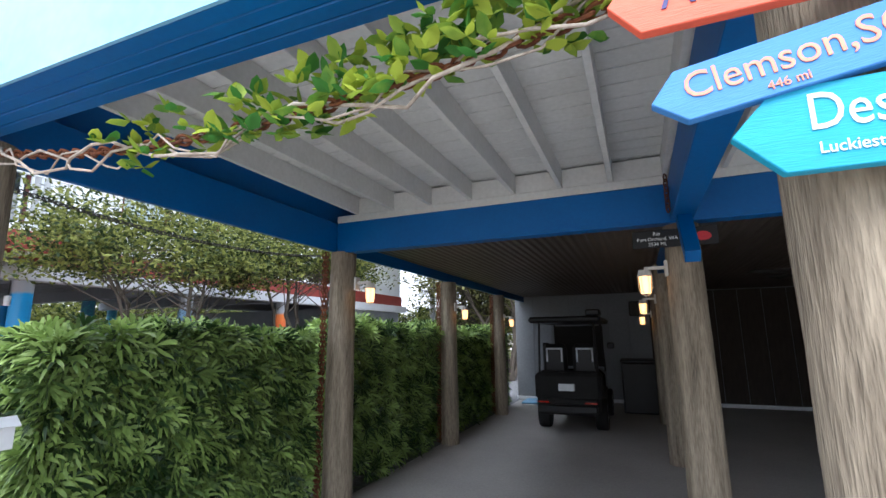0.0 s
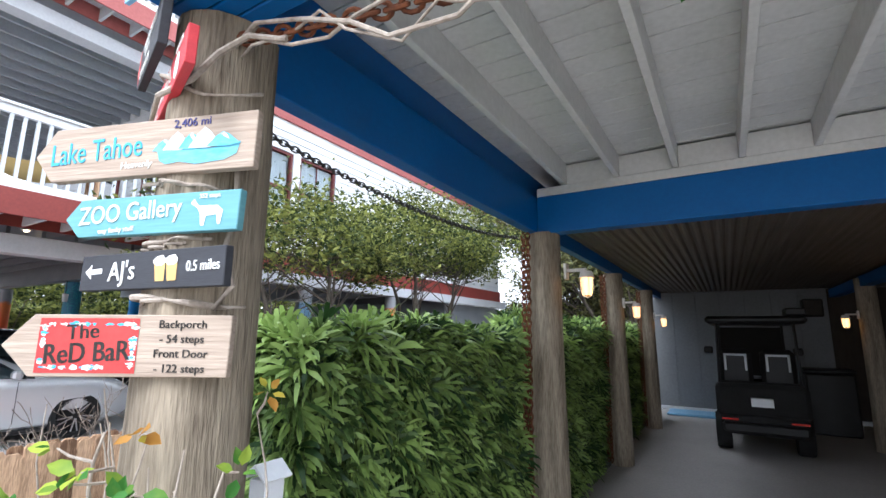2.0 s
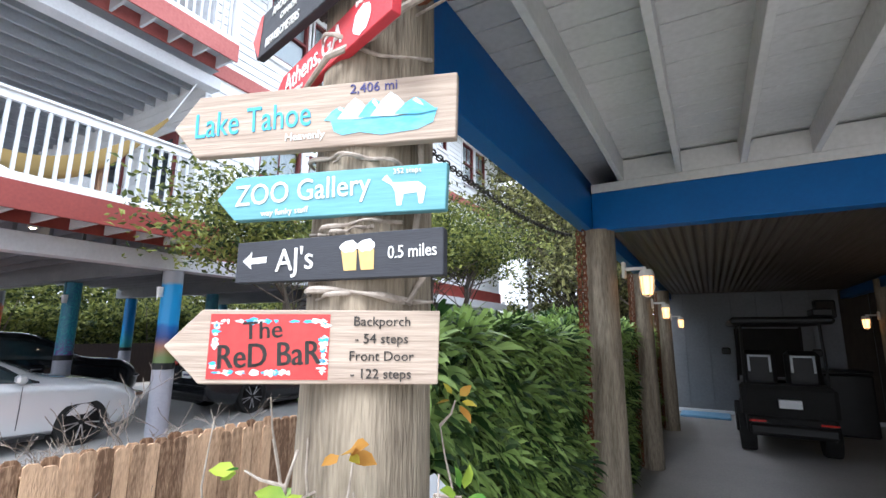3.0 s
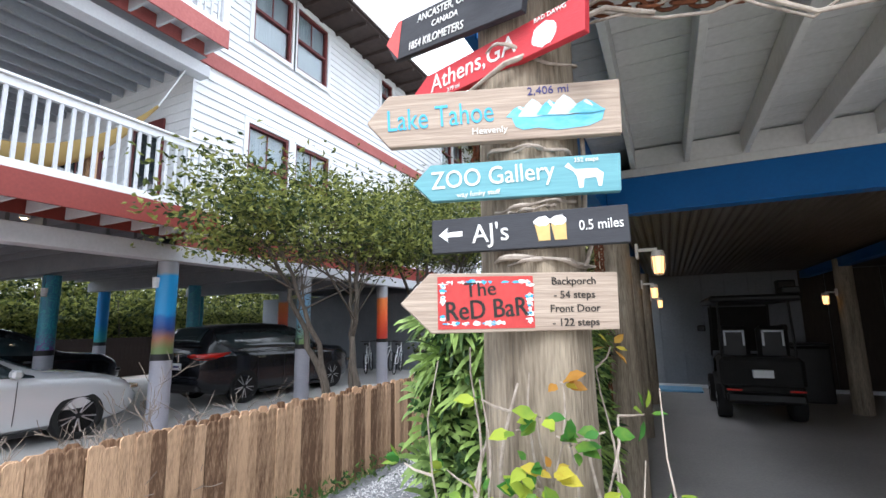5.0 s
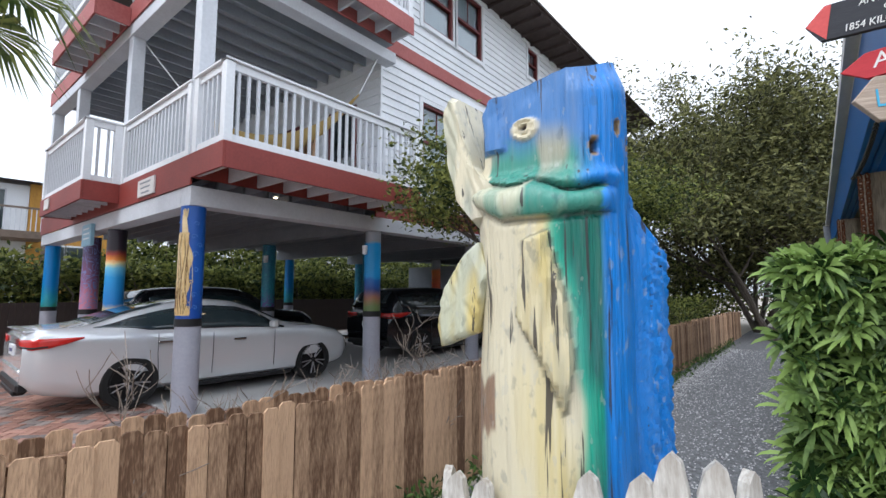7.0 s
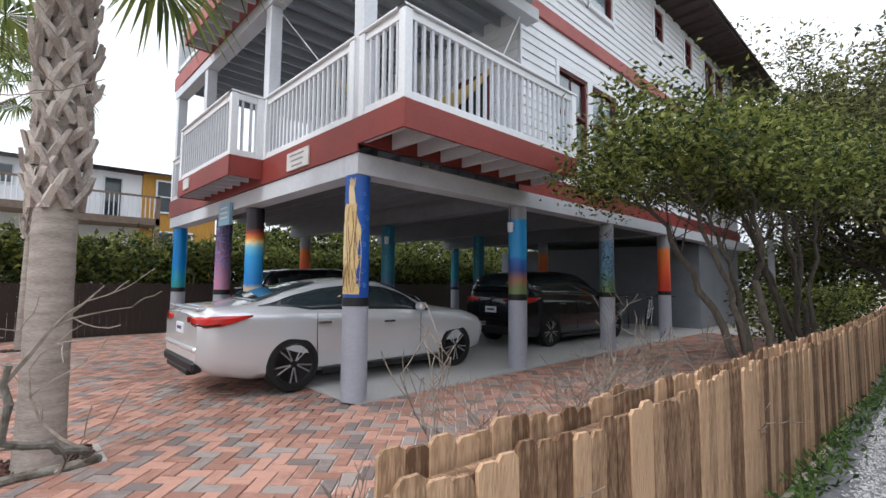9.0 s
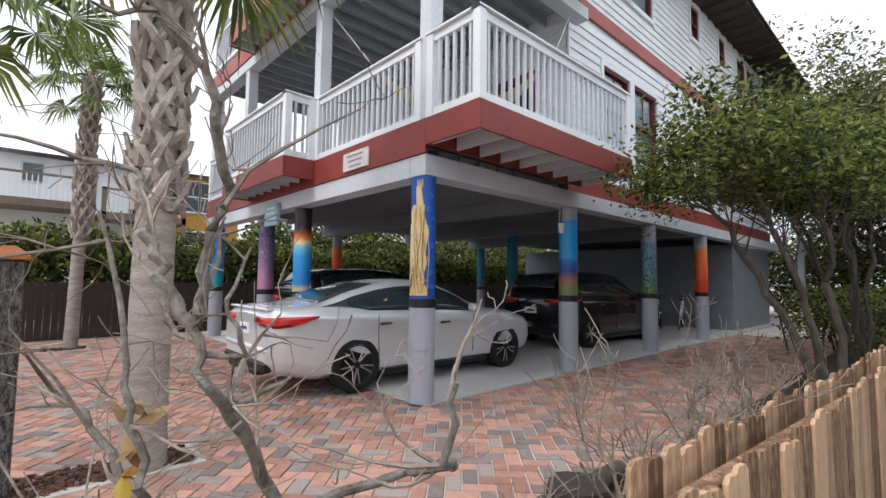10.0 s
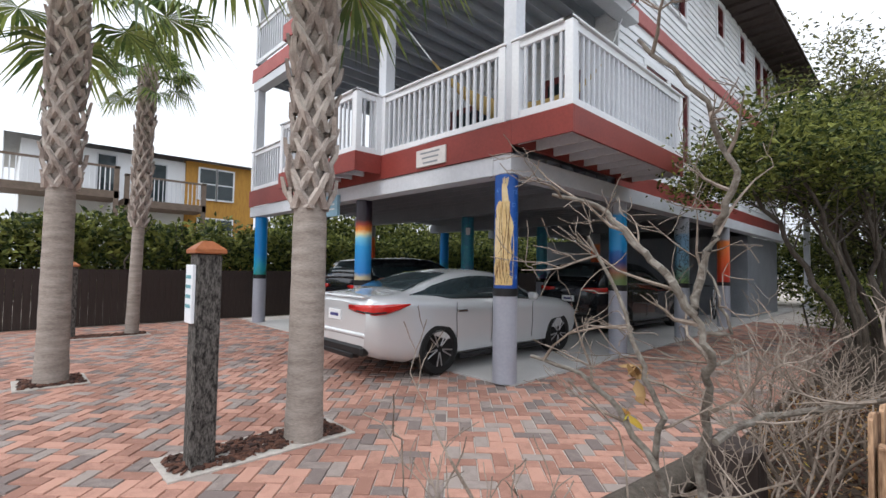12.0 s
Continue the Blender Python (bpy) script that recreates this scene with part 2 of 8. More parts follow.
SIGNWOOD = material("bare_sign_board", (0.5, 0.41, 0.33), (0.24, 0.18, 0.14), rough=0.8, scale=3, fine=14, bump=0.4, stretch=(0.5, 4, 9), contrast=0.6)
SIGNTEAL = material("teal_sign_paint", (0.14, 0.34, 0.38), (0.1, 0.26, 0.3), rough=0.6, scale=4, fine=20, stretch=(0.6, 3, 6))
SIGNBLACK = material("charcoal_sign_paint", (0.04, 0.042, 0.05), (0.025, 0.026, 0.032), rough=0.7, stretch=(0.6, 3, 6))
SIGNRED = material("red_sign_paint", (0.55, 0.035, 0.045), (0.4, 0.025, 0.035), rough=0.55, stretch=(0.6, 3, 6))
SIGNORANGE = material("orange_sign_paint", (0.78, 0.13, 0.07), (0.66, 0.1, 0.05), rough=0.55, stretch=(0.6, 3, 6))
SIGNBLUE = material("mid_blue_sign_paint", (0.06, 0.22, 0.55), (0.045, 0.18, 0.46), rough=0.55, stretch=(0.6, 3, 6))
SIGNAQUA = material("aqua_sign_paint", (0.02, 0.33, 0.5), (0.015, 0.26, 0.42), rough=0.55, stretch=(0.6, 3, 6))
CORAL = material("coral_sign_tip_paint", (0.65, 0.1, 0.09), (0.5, 0.07, 0.07), rough=0.6)


# ---- mesh helpers ----
def part(name, bm, mat, parent=None, label="", smooth=False):
    """Links a bmesh as one mesh object, under a thing or a part when given."""
    me = bpy.data.meshes.new(name)
    bm.to_mesh(me)
    bm.free()
    return mesh_part(name, me, mat, parent, label, smooth)


def mesh_part(name, me, mat, parent=None, label="", smooth=False):
    if mat:
        me.materials.append(mat)
    if smooth:
        me.polygons.foreach_set("use_smooth", [True] * len(me.polygons))
        me.set_sharp_from_angle(angle=radians(42))
    ob = new(name, me)
    if parent:
        ob.parent = parent
    if label:
        ob["label"] = label
    return ob


def thing(name, m, label, category, group="", kind=""):
    ob = new(name)
    ob.matrix_world = m if isinstance(m, Matrix) else pose(*m)
    ob.empty_display_size = 0.1
    return tagged(ob, label, category, group, kind)


def structure(name, bm, mat, label, category, smooth=False):
    return tagged(part(name, bm, mat, None, "", smooth), label, category, "", "structure")


def add_box(bm, x0, x1, y0, y1, z0, z1, bevel=0.0, m=None):
    a = Matrix.LocRotScale(((x0 + x1) / 2, (y0 + y1) / 2, (z0 + z1) / 2), None, (abs(x1 - x0), abs(y1 - y0), abs(z1 - z0)))
    r = bmesh.ops.create_cube(bm, size=1.0, matrix=(m @ a) if m else a)
    if bevel:
        edges = {e for v in r["verts"] for e in v.link_edges}
        bmesh.ops.bevel(bm, geom=list(edges), offset=bevel, segments=1, affect="EDGES", profile=0.5)
    return bm


def box(x0, x1, y0, y1, z0, z1, bevel=0.0, m=None):
    return add_box(bmesh.new(), x0, x1, y0, y1, z0, z1, bevel, m)


def add_cyl(bm, r1, r2, z0, z1, seg=20, m=None, caps=True):
    a = pose(0, 0, (z0 + z1) / 2)
    bmesh.ops.create_cone(bm, cap_ends=caps, segments=seg, radius1=r1, radius2=r2, depth=z1 - z0, matrix=(m @ a) if m else a)
    return bm


def cyl(r1, r2, z0, z1, seg=20, m=None):
    return add_cyl(bmesh.new(), r1, r2, z0, z1, seg, m)


def tube_data(points, radii, seg=6, verts=None, faces=None):
    """Adds a tapered tube along points to lists of verts and faces."""
    verts = [] if verts is None else verts
    faces = [] if faces is None else faces
    pts = [Vector(p) for p in points]
    start = len(verts)
    up = Vector((0.3, 0.2, 1)).normalized()
    for i, p in enumerate(pts):
        d = (pts[min(i + 1, len(pts) - 1)] - pts[max(i - 1, 0)])
        d = d.normalized() if d.length > 1e-6 else Vector((0, 0, 1))
        a = d.cross(up)
        a = a.normalized() if a.length > 1e-3 else d.orthogonal().normalized()
        b = d.cross(a)
        r = radii[i] if isinstance(radii, (list, tuple)) else radii
        for k in range(seg):
            t = 2 * math.pi * k / seg
            verts.append(tuple(p + a * (math.cos(t) * r) + b * (math.sin(t) * r)))
    for i in range(len(pts) - 1):
        for k in range(seg):
            q = start + i * seg
            faces.append((q + k, q + (k + 1) % seg, q + seg + (k + 1) % seg, q + seg + k))
    faces.append(tuple(start + k for k in range(seg)))
    faces.append(tuple(start + (len(pts) - 1) * seg + k for k in reversed(range(seg))))
    return verts, faces


def data_mesh(name, verts, faces):
    me = bpy.data.meshes.new(name)
    me.from_pydata(verts, [], faces)
    me.update()
    return me


def tube(name, points, radii, mat, parent=None, seg=7, label=""):
    v, f = tube_data(points, radii, seg)
    return mesh_part(name, data_mesh(name, v, f), mat, parent, label, True)


def leaf_cloud(name, centers, normals_up, size, mat, parent, rng, per=1, slim=0.45, label=""):
    """Many small pointed leaves round the given centers, as one mesh."""
    v, f = [], []
    for c in centers:
        for _ in range(per):
            d = Vector((rng.gauss(0, 1), rng.gauss(0, 1), rng.gauss(0, 1) * 0.6 + normals_up)).normalized()
            s = d.cross(Vector((rng.gauss(0, 1), rng.gauss(0, 1), rng.gauss(0, 1))))
            s = s.normalized() if s.length > 1e-3 else d.orthogonal().normalized()
            L = size * rng.uniform(0.7, 1.3)
            w = L * slim
            p = Vector(c)
            k = len(v)
            n = d.cross(s) * (w * 0.25)
            v += [tuple(p), tuple(p + d * L * 0.5 + s * w * 0.5 + n), tuple(p + d * L), tuple(p + d * L * 0.5 - s * w * 0.5 + n)]
            f += [(k, k + 1, k + 2), (k, k + 2, k + 3)]
    return mesh_part(name, data_mesh(name, v, f), mat, parent, label)


def lettering(body, size, mat, parent, m, label="", stretch=1.0, name="lettering"):
    """Words in the built-in font as a thin raised mesh part; m places the words' middle, in the parent's space."""
    cu = bpy.data.curves.new("words", "FONT")
    cu.body, cu.size, cu.extrude, cu.resolution_u = body, size, 0.0012, 3
    cu.align_x, cu.align_y = "CENTER", "CENTER"
    tmp = new("words", cu)
    bpy.context.view_layer.update()
    me = bpy.data.meshes.new_from_object(tmp.evaluated_get(bpy.context.evaluated_depsgraph_get()))
    bpy.data.objects.remove(tmp)
    me.transform(m @ Matrix.Diagonal((stretch, 1, 1, 1)))
    me.materials.clear()
    return mesh_part(name, me, mat, parent, label)


def step(a, b, x):
    t = min(max((x - a) / (b - a), 0.0), 1.0)
    return t * t * (3 - 2 * t)


FRONT = pose(0, 0, 0, 90, 0, 0)   # stands flat shapes up, facing -y

# ---- ground ----
ground = structure("ground", box(-220, 220, -220, 220, -0.3, -0.03), GROUND, "sandy ground reaching out to the horizon", "ground")
pavement = structure("pavement", box(-18.2, -5.25, -9.0, 24.0, -0.06, -0.012), JOINT, "pale sand bed under brick paving", "pavement")
structure("alley_path", box(-4.75, -2.2, -1.0, 26.0, -0.05, 0.0), GRAVEL, "grey gravel alley between fence and hedge", "path")
structure("planting_bed", box(-6.25, -4.9, -1.6, 20.0, -0.05, 0.012), SOIL, "dark mulch planting bed along the fence", "planting bed")
structure("floor_carport", box(-2.2, 5.0, 1.2, 14.6, -0.1, 0.006), CARPORTFLOOR, "grey stained concrete carport floor", "floor")
structure("floor_house", box(-17.0, -8.68, 2.54, 22.0, -0.08, 0.025), CONCRETE, "pale concrete parking slab under the house", "floor")
structure("street_front", box(-2.2, 9.0, -9.0, 1.2, -0.06, -0.004), GROUND, "sandy verge before the carport", "ground")

# ---- carport ----
def round_post(x, y, r, top, label, lean=(0, 0), seg=24):
    rng = random.Random(int(x * 100 + y * 7))
    bm = bmesh.new()
    rings = []
    for i in range(15):
        z = top * i / 14
        ring = []
        for k in range(seg):
            t = 2 * math.pi * k / seg
            rr = r * (1.06 - 0.12 * i / 14) * (1 + 0.025 * math.sin(3 * t + i * 0.4) + rng.uniform(-0.012, 0.012))
            ring.append(bm.verts.new((rr * math.cos(t) + lean[0] * z, rr * math.sin(t) + lean[1] * z, z)))
        rings.append(ring)
    for a, b in zip(rings, rings[1:]):
        for k in range(seg):
            bm.faces.new((a[k], a[(k + 1) % seg], b[(k + 1) % seg], b[k]))
    bm.faces.new(rings[-1])
    bm.faces.new(list(reversed(rings[0])))
    ob = part("post", bm, POSTWOOD, None, "", True)
    ob.location = (x, y, 0)
    return tagged(ob, label, "post", "carport posts", "structure")


round_post(-1.97, 2.34, 0.15, 2.6, "thick weathered round timber post carrying arrow signs")
sign_post = round_post(1.27, 2.36, 0.17, 2.6, "thick weathered round timber post with painted arrow signs", (0.0, 0))
for x, y in ((-2.02, 5.36), (-2.08, 8.46), (-2.05, 11.35), (1.2, 5.42), (1.2, 8.4), (1.2, 11.35)):
    round_post(x, y, 0.14, 2.56 if x < 0 or y < 6 else 2.64, "weathered round timber carport post with knots")

KNOTWOOD = material("dark_wood_knot", (0.17, 0.13, 0.1), (0.05, 0.038, 0.03), rough=0.9, scale=30, fine=80, bump=0.8, stretch=(1, 1, 2))
v, f = [], []
for i, (g, lift) in enumerate(((0.0, -0.004), (0.3, 0.0), (0.45, 0.007), (0.7, 0.004), (1.0, -0.004))):
    for k in range(20):
        a = 6.2832 * k / 20
        u, w = 0.04 * g * math.cos(a), 0.055 * g * math.sin(a) * (1.3 if math.sin(a) < 0 else 1.0)
        ang = -1.75 + u / 0.175
        v.append(((0.177 + lift) * math.cos(ang), (0.177 + lift) * math.sin(ang), 1.42 + w))
    if i:
        f += [((i - 1) * 20 + k, (i - 1) * 20 + (k + 1) % 20, i * 20 + (k + 1) % 20, i * 20 + k) for k in range(20)]
mesh_part("knot", data_mesh("knot", v, f), KNOTWOOD, sign_post, "dark oval knot", True)

bm = bmesh.new()
add_box(bm, -2.0, 5.0, 2.105, 2.165, 2.6, 3.12, 0.004)
for i in range(3):
    add_box(bm, -2.0, 5.0, 2.169 + i * 0.06, 2.225 + i * 0.06, 2.604, 3.12, 0.004)
structure("beam_front", bm, BLUE, "cobalt blue laminated timber carport front beam", "beam")
structure("fascia_front", box(-2.06, 5.0, 2.09, 2.102, 2.596, 3.16), LIGHTBLUE, "bright sky blue carport fascia board", "fascia")
bm = bmesh.new()
add_box(bm, -2.085, -2.045, 2.36, 14.2, 2.56, 2.87, 0.004)
add_box(bm, -2.135, -2.09, 2.36, 14.2, 2.575, 2.87, 0.004)
add_box(bm, -2.18, -2.14, 2.36, 14.2, 2.59, 3.127, 0.004)
structure("beam_side", bm, BLUE, "cobalt blue carport side beam on round posts", "beam")
structure("beam_back", box(-2.04, 5.0, 5.26, 5.4, 2.55, 2.868, 0.005), BLUE, "cobalt blue carport cross beam", "beam")
structure("beam_inner", box(1.12, 1.28, 2.36, 5.255, 2.56, 2.87, 0.004), BLUE, "cobalt blue carport inner beam", "beam")
structure("beam_inner_rear", box(1.12, 1.28, 5.405, 13.9, 2.5, 2.66, 0.004), BLUE, "dark blue beam along the inner posts", "beam")
for i in range(15):
    x = -1.8 + 0.4165 * i
    if x < 4.9:
        bm = box(x - 0.02, x + 0.02, 2.36, 5.3, 2.945, 3.127, 0.003)
        tagged(part("joist", bm, CREAM), "white painted carport ceiling joist", "joist", "carport joists", "structure")
        if i < 14:
            tagged(part("blocking", box(x + 0.022, x + 0.3945, 5.262, 5.3, 2.944, 3.11), CREAM), "white painted board between joists", "blocking", "joist blocking", "structure")
structure("ledger_board", box(-2.04, 5.0, 5.262, 5.298, 2.87, 2.942, 0.002), CREAM, "white painted board under the joist ends", "trim")
ceiling_carport = structure("ceiling_carport", box(-2.18, 5.0, 2.36, 5.4, 3.148, 3.16), CREAM, "white painted plank carport ceiling over joists", "ceiling")
for i in range(17):
    y = 2.36 + i * 0.18
    part("plank", box(-2.18, 5.0, y + 0.004, y + 0.176, 3.13, 3.146, 0.002), CREAM, ceiling_carport)
structure("roof_deck", box(-2.25, 5.1, 2.1, 14.4, 3.165, 3.25), CREAM, "deck above the carport", "roof")
# ribbed low ceiling behind the cross beam
CEILING = material("ribbed_ceiling_panel", (0.11, 0.085, 0.07), (0.07, 0.055, 0.045), rough=0.5, scale=1.2, fine=20, bump=0.05)
verts, faces = [], []
n = 300
for i in range(n + 1):
    x = -2.03 + 7.0 * i / n
    z = 2.69 + (0.012 if (i // 2) % 2 else 0.0)
    verts += [(x, 5.405, z), (x, 13.9, z)]
    if i:
        faces.append((2 * i - 2, 2 * i - 1, 2 * i + 1, 2 * i))
tagged(mesh_part("ceiling_rear", data_mesh("ceiling_rear", verts, faces), CEILING), "grey brown ribbed carport ceiling panels", "ceiling", "", "structure")
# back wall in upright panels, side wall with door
# near-black brown: the deep shade of the carport's right side put into the colour
SHADEWALL = material("shade_brown_board_wall", (0.05, 0.038, 0.03), (0.025, 0.02, 0.016), rough=0.8, stretch=(3, 3, 0.7))
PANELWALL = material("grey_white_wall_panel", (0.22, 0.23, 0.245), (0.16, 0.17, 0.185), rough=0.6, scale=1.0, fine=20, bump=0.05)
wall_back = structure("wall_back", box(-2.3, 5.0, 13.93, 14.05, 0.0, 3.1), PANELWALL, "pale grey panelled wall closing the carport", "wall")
# panels on the right are coloured darker in place of shade
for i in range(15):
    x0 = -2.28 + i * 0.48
    part("panel", box(x0 + 0.006, x0 + 0.474, 13.905, 13.928, 0.09, 2.68, 0.003), PANELWALL if x0 < 0.9 else SHADEWALL, wall_back)
structure("baseboard_back", box(-2.3, 5.0, 13.87, 13.902, 0.006, 0.085, 0.004), WHITE, "white baseboard along the carport back wall", "baseboard")
wall_right = structure("wall_right", box(4.9, 5.0, 5.4, 13.9, 0.006, 2.69), SHADEWALL, "brown inner carport wall with the shade in its colour", "wall")
# out of view, added to close off the right side
structure("wall_right_front", box(5.02, 5.12, 1.0, 13.9, 0.0, 3.1), SHADEWALL, "added unseen dark wall closing the carport's right side", "wall")
door_1 = tagged(part("door_1", box(4.86, 4.897, 6.8, 7.75, 0.01, 2.05, 0.006), WHITE), "white panelled carport door in the side wall", "door", "", "structure")
for j in range(3):
    part("panel", box(4.845, 4.858, 6.92, 7.63, 0.2 + j * 0.62, 0.7 + j * 0.62, 0.008), WHITE, door_1)
part("door_handle", cyl(0.025, 0.025, 0, 0.05, 12, pose(4.855, 7.66, 1.0, 0, -90, 0)), CHROME, door_1, "chrome door knob")


def carport_lamp(x, y, z, side):
    """Caged jar lamp on a bracket; side +1 hangs towards +x."""
    t = thing("wall_lamp", (x, y, z), "lit caged jar lamp with warm bulb on a post", "lamp", "carport lamps")
    part("jar", cyl(0.038, 0.046, -0.09, 0.045, 14), LAMPGLASS, t, "glowing warm glass jar", True)
    part("cap", cyl(0.06, 0.045, 0.047, 0.1, 14), LAMPHOUSING, t)
    part("bracket", box(min(0.0, -side * 0.15), max(0.0, -side * 0.15), -0.015, 0.015, 0.1, 0.125), LAMPHOUSING, t)
    part("backplate", box(-side * 0.175, -side * 0.15, -0.04, 0.04, 0.04, 0.17, 0.005), LAMPHOUSING, t)
    for k in range(6):
        a = 2 * math.pi * k / 6
        c, s = math.cos(a), math.sin(a)
        tube("cage_wire", [(0.052 * c, 0.052 * s, 0.05), (0.052 * c, 0.052 * s, -0.05), (0.03 * c, 0.03 * s, -0.1), (0, 0, -0.112)], 0.003, LAMPHOUSING, t, 5)
    return t


for x, y, z, s in ((-1.67, 5.34, 2.12, 1), (-1.78, 8.44, 2.04, 1), (-1.75, 11.33, 1.96, 1), (0.9, 5.4, 2.1, -1), (0.9, 8.38, 2.05, -1), (0.9, 11.33, 1.95, -1), (4.725, 9.5, 1.95, -1)):
    carport_lamp(x, y, z, s)

# ---- raised beach house ----
def column(x, y, mural, top=2.68, label="round column with grey base and painted mural band"):
    t = thing("column", (x, y, 0.025), label, "column", "house columns", "structure")
    part("base", cyl(0.155, 0.155, 0, 1.12, 28), GREY_COL, t, "light grey painted base", True)
    part("ring", cyl(0.162, 0.162, 1.1, 1.2, 28), BLACK, t, "black painted ring", True)
    part("mural", cyl(0.153, 0.15, 1.2, top - 0.027, 28), mural, t, "painted mural", True)
    return t


GREY_COL = material("pale_grey_column_paint", (0.36, 0.37, 0.42), (0.3, 0.31, 0.36), rough=0.5, scale=3, fine=30, bump=0.05)
M_SUNSET = bands_material("sunset_mural", [(0.0, (0.5, 0.4, 0.25)), (1.3, (0.6, 0.5, 0.32)), (1.38, (0.02, 0.22, 0.6)), (1.86, (0.03, 0.34, 0.75)), (2.02, (0.2, 0.6, 0.8)), (2.1, (0.9, 0.75, 0.4)), (2.17, (0.85, 0.28, 0.03)), (2.26, (0.4, 0.05, 0.03)), (2.34, (0.03, 0.02, 0.03)), (2.9, (0.02, 0.015, 0.03))], wobble=0.1, detail=9.0)
M_OCTO = bands_material("octopus_mural", [(0.0, (0.4, 0.15, 0.25)), (1.6, (0.55, 0.2, 0.28)), (2.0, (0.25, 0.1, 0.2)), (2.5, (0.1, 0.06, 0.14)), (2.9, (0.1, 0.05, 0.1))], wobble=0.4, vivid=(0.2, 0.25, 0.5))
M_SEA = bands_material("sea_mural", [(0.0, (0.01, 0.06, 0.05)), (1.35, (0.03, 0.22, 0.1)), (1.6, (0.02, 0.3, 0.4)), (2.0, (0.0, 0.2, 0.55)), (2.9, (0.0, 0.22, 0.6))], wobble=0.5)
M_BLUE = bands_material("royal_blue_mural", [(0.0, (0.01, 0.05, 0.25)), (1.3, (0.01, 0.06, 0.3)), (2.0, (0.01, 0.09, 0.4)), (2.9, (0.01, 0.08, 0.35))], wobble=0.4)
M_BLUEGREY = bands_material("blue_sky_mural", [(0.0, (0.1, 0.16, 0.05)), (1.36, (0.14, 0.2, 0.07)), (1.5, (0.3, 0.13, 0.07)), (1.66, (0.02, 0.05, 0.2)), (1.84, (0.01, 0.12, 0.42)), (1.9, (0.02, 0.28, 0.62)), (2.5, (0.02, 0.3, 0.66)), (2.55, (0.3, 0.31, 0.34)), (2.9, (0.3, 0.31, 0.34))], wobble=0.15)
M_BRANCH = bands_material("branches_mural", [(0.0, (0.1, 0.16, 0.05)), (1.4, (0.12, 0.2, 0.06)), (1.8, (0.1, 0.22, 0.32)), (2.4, (0.14, 0.25, 0.38)), (2.46, (0.3, 0.31, 0.34)), (2.9, (0.3, 0.31, 0.34))], wobble=0.3, vivid=(0.02, 0.03, 0.03))
M_ORANGE = bands_material("orange_mural", [(0.0, (0.35, 0.02, 0.01)), (1.4, (0.45, 0.03, 0.015)), (1.9, (0.7, 0.1, 0.02)), (2.4, (0.75, 0.2, 0.04)), (2.46, (0.3, 0.31, 0.34)), (2.9, (0.3, 0.31, 0.34))], wobble=0.25)
M_TEAL = bands_material("teal_mural", [(0.0, (0.1, 0.04, 0.2)), (1.4, (0.15, 0.05, 0.25)), (1.8, (0.02, 0.2, 0.3)), (2.9, (0.02, 0.16, 0.28))], wobble=0.5, vivid=(0.03, 0.3, 0.35))

col_main = column(-8.84, 2.61, M_BLUE, label="round column with a golden long-haired figure on royal blue")
column(-8.84, 5.78, M_BLUEGREY)
column(-8.84, 8.91, M_BRANCH)
column(-8.84, 12.04, M_ORANGE)
column(-16.8, 2.68, M_SEA, label="round column painted with blue and green sea")
column(-14.0, 2.78, M_OCTO, label="round column painted with pink and purple tentacles")
column(-12.25, 2.72, M_SUNSET, label="round column painted with an orange sunset over blue water")
for x, y, mm in ((-12.6, 5.9, M_TEAL), (-16.6, 5.9, M_ORANGE), (-12.6, 9.0, M_TEAL), (-16.6, 9.0, M_SEA), (-12.6, 12.1, M_ORANGE), (-16.6, 12.1, M_TEAL)):
    column(x, y, mm)

# golden figure on the main column: wavy hair strands and a body, proud of the paint
GOLD = material("golden_mural_paint", (0.78, 0.6, 0.3), (0.6, 0.4, 0.16), rough=0.5, scale=12, fine=50, bump=0.1)
GOLDDARK = material("brown_mural_line", (0.22, 0.12, 0.04), (0.15, 0.08, 0.03), rough=0.6, bump=0.0)


def on_column(u, z, r=0.156):
    a = math.radians(-48) + u / 0.155
    return (r * math.cos(a), r * math.sin(a), z)


def column_patch(name, outline_left, outline_right, z0, z1, mat, r=0.156):
    v, f = [], []
    n = 24
    for i in range(n + 1):
        t = i / n
        z = z0 + (z1 - z0) * t
        a, b = outline_left(t), outline_right(t)
        for k in range(7):
            v.append(on_column(a + (b - a) * k / 6, z, r))
        if i:
            for k in range(6):
                q = (i - 1) * 7 + k
                f.append((q, q + 1, q + 8, q + 7))
    return mesh_part(name, data_mesh(name, v, f), mat, col_main, "", True)


SKIN = material("cream_mural_paint", (0.8, 0.66, 0.4), (0.66, 0.5, 0.26), rough=0.5, scale=9, fine=40, bump=0.05)
SWIRL = material("pale_blue_mural_line", (0.12, 0.3, 0.68), (0.08, 0.2, 0.55), rough=0.5, bump=0.0)


def mural_line(name, path, width, mat, r=0.1585):
    return tube(name, [on_column(u, z, r) for u, z in path], [width * (0.35 + 0.65 * math.sin(math.pi * (i + 0.5) / len(path))) for i in range(len(path))], mat, col_main, 5)


def curl(u, z, size, turns, hand, n=16):
    return [(u + hand * size * (1 - i / n) * math.cos(turns * 6.28 * i / n), z + size * (1 - i / n) * math.sin(turns * 6.28 * i / n)) for i in range(n)]


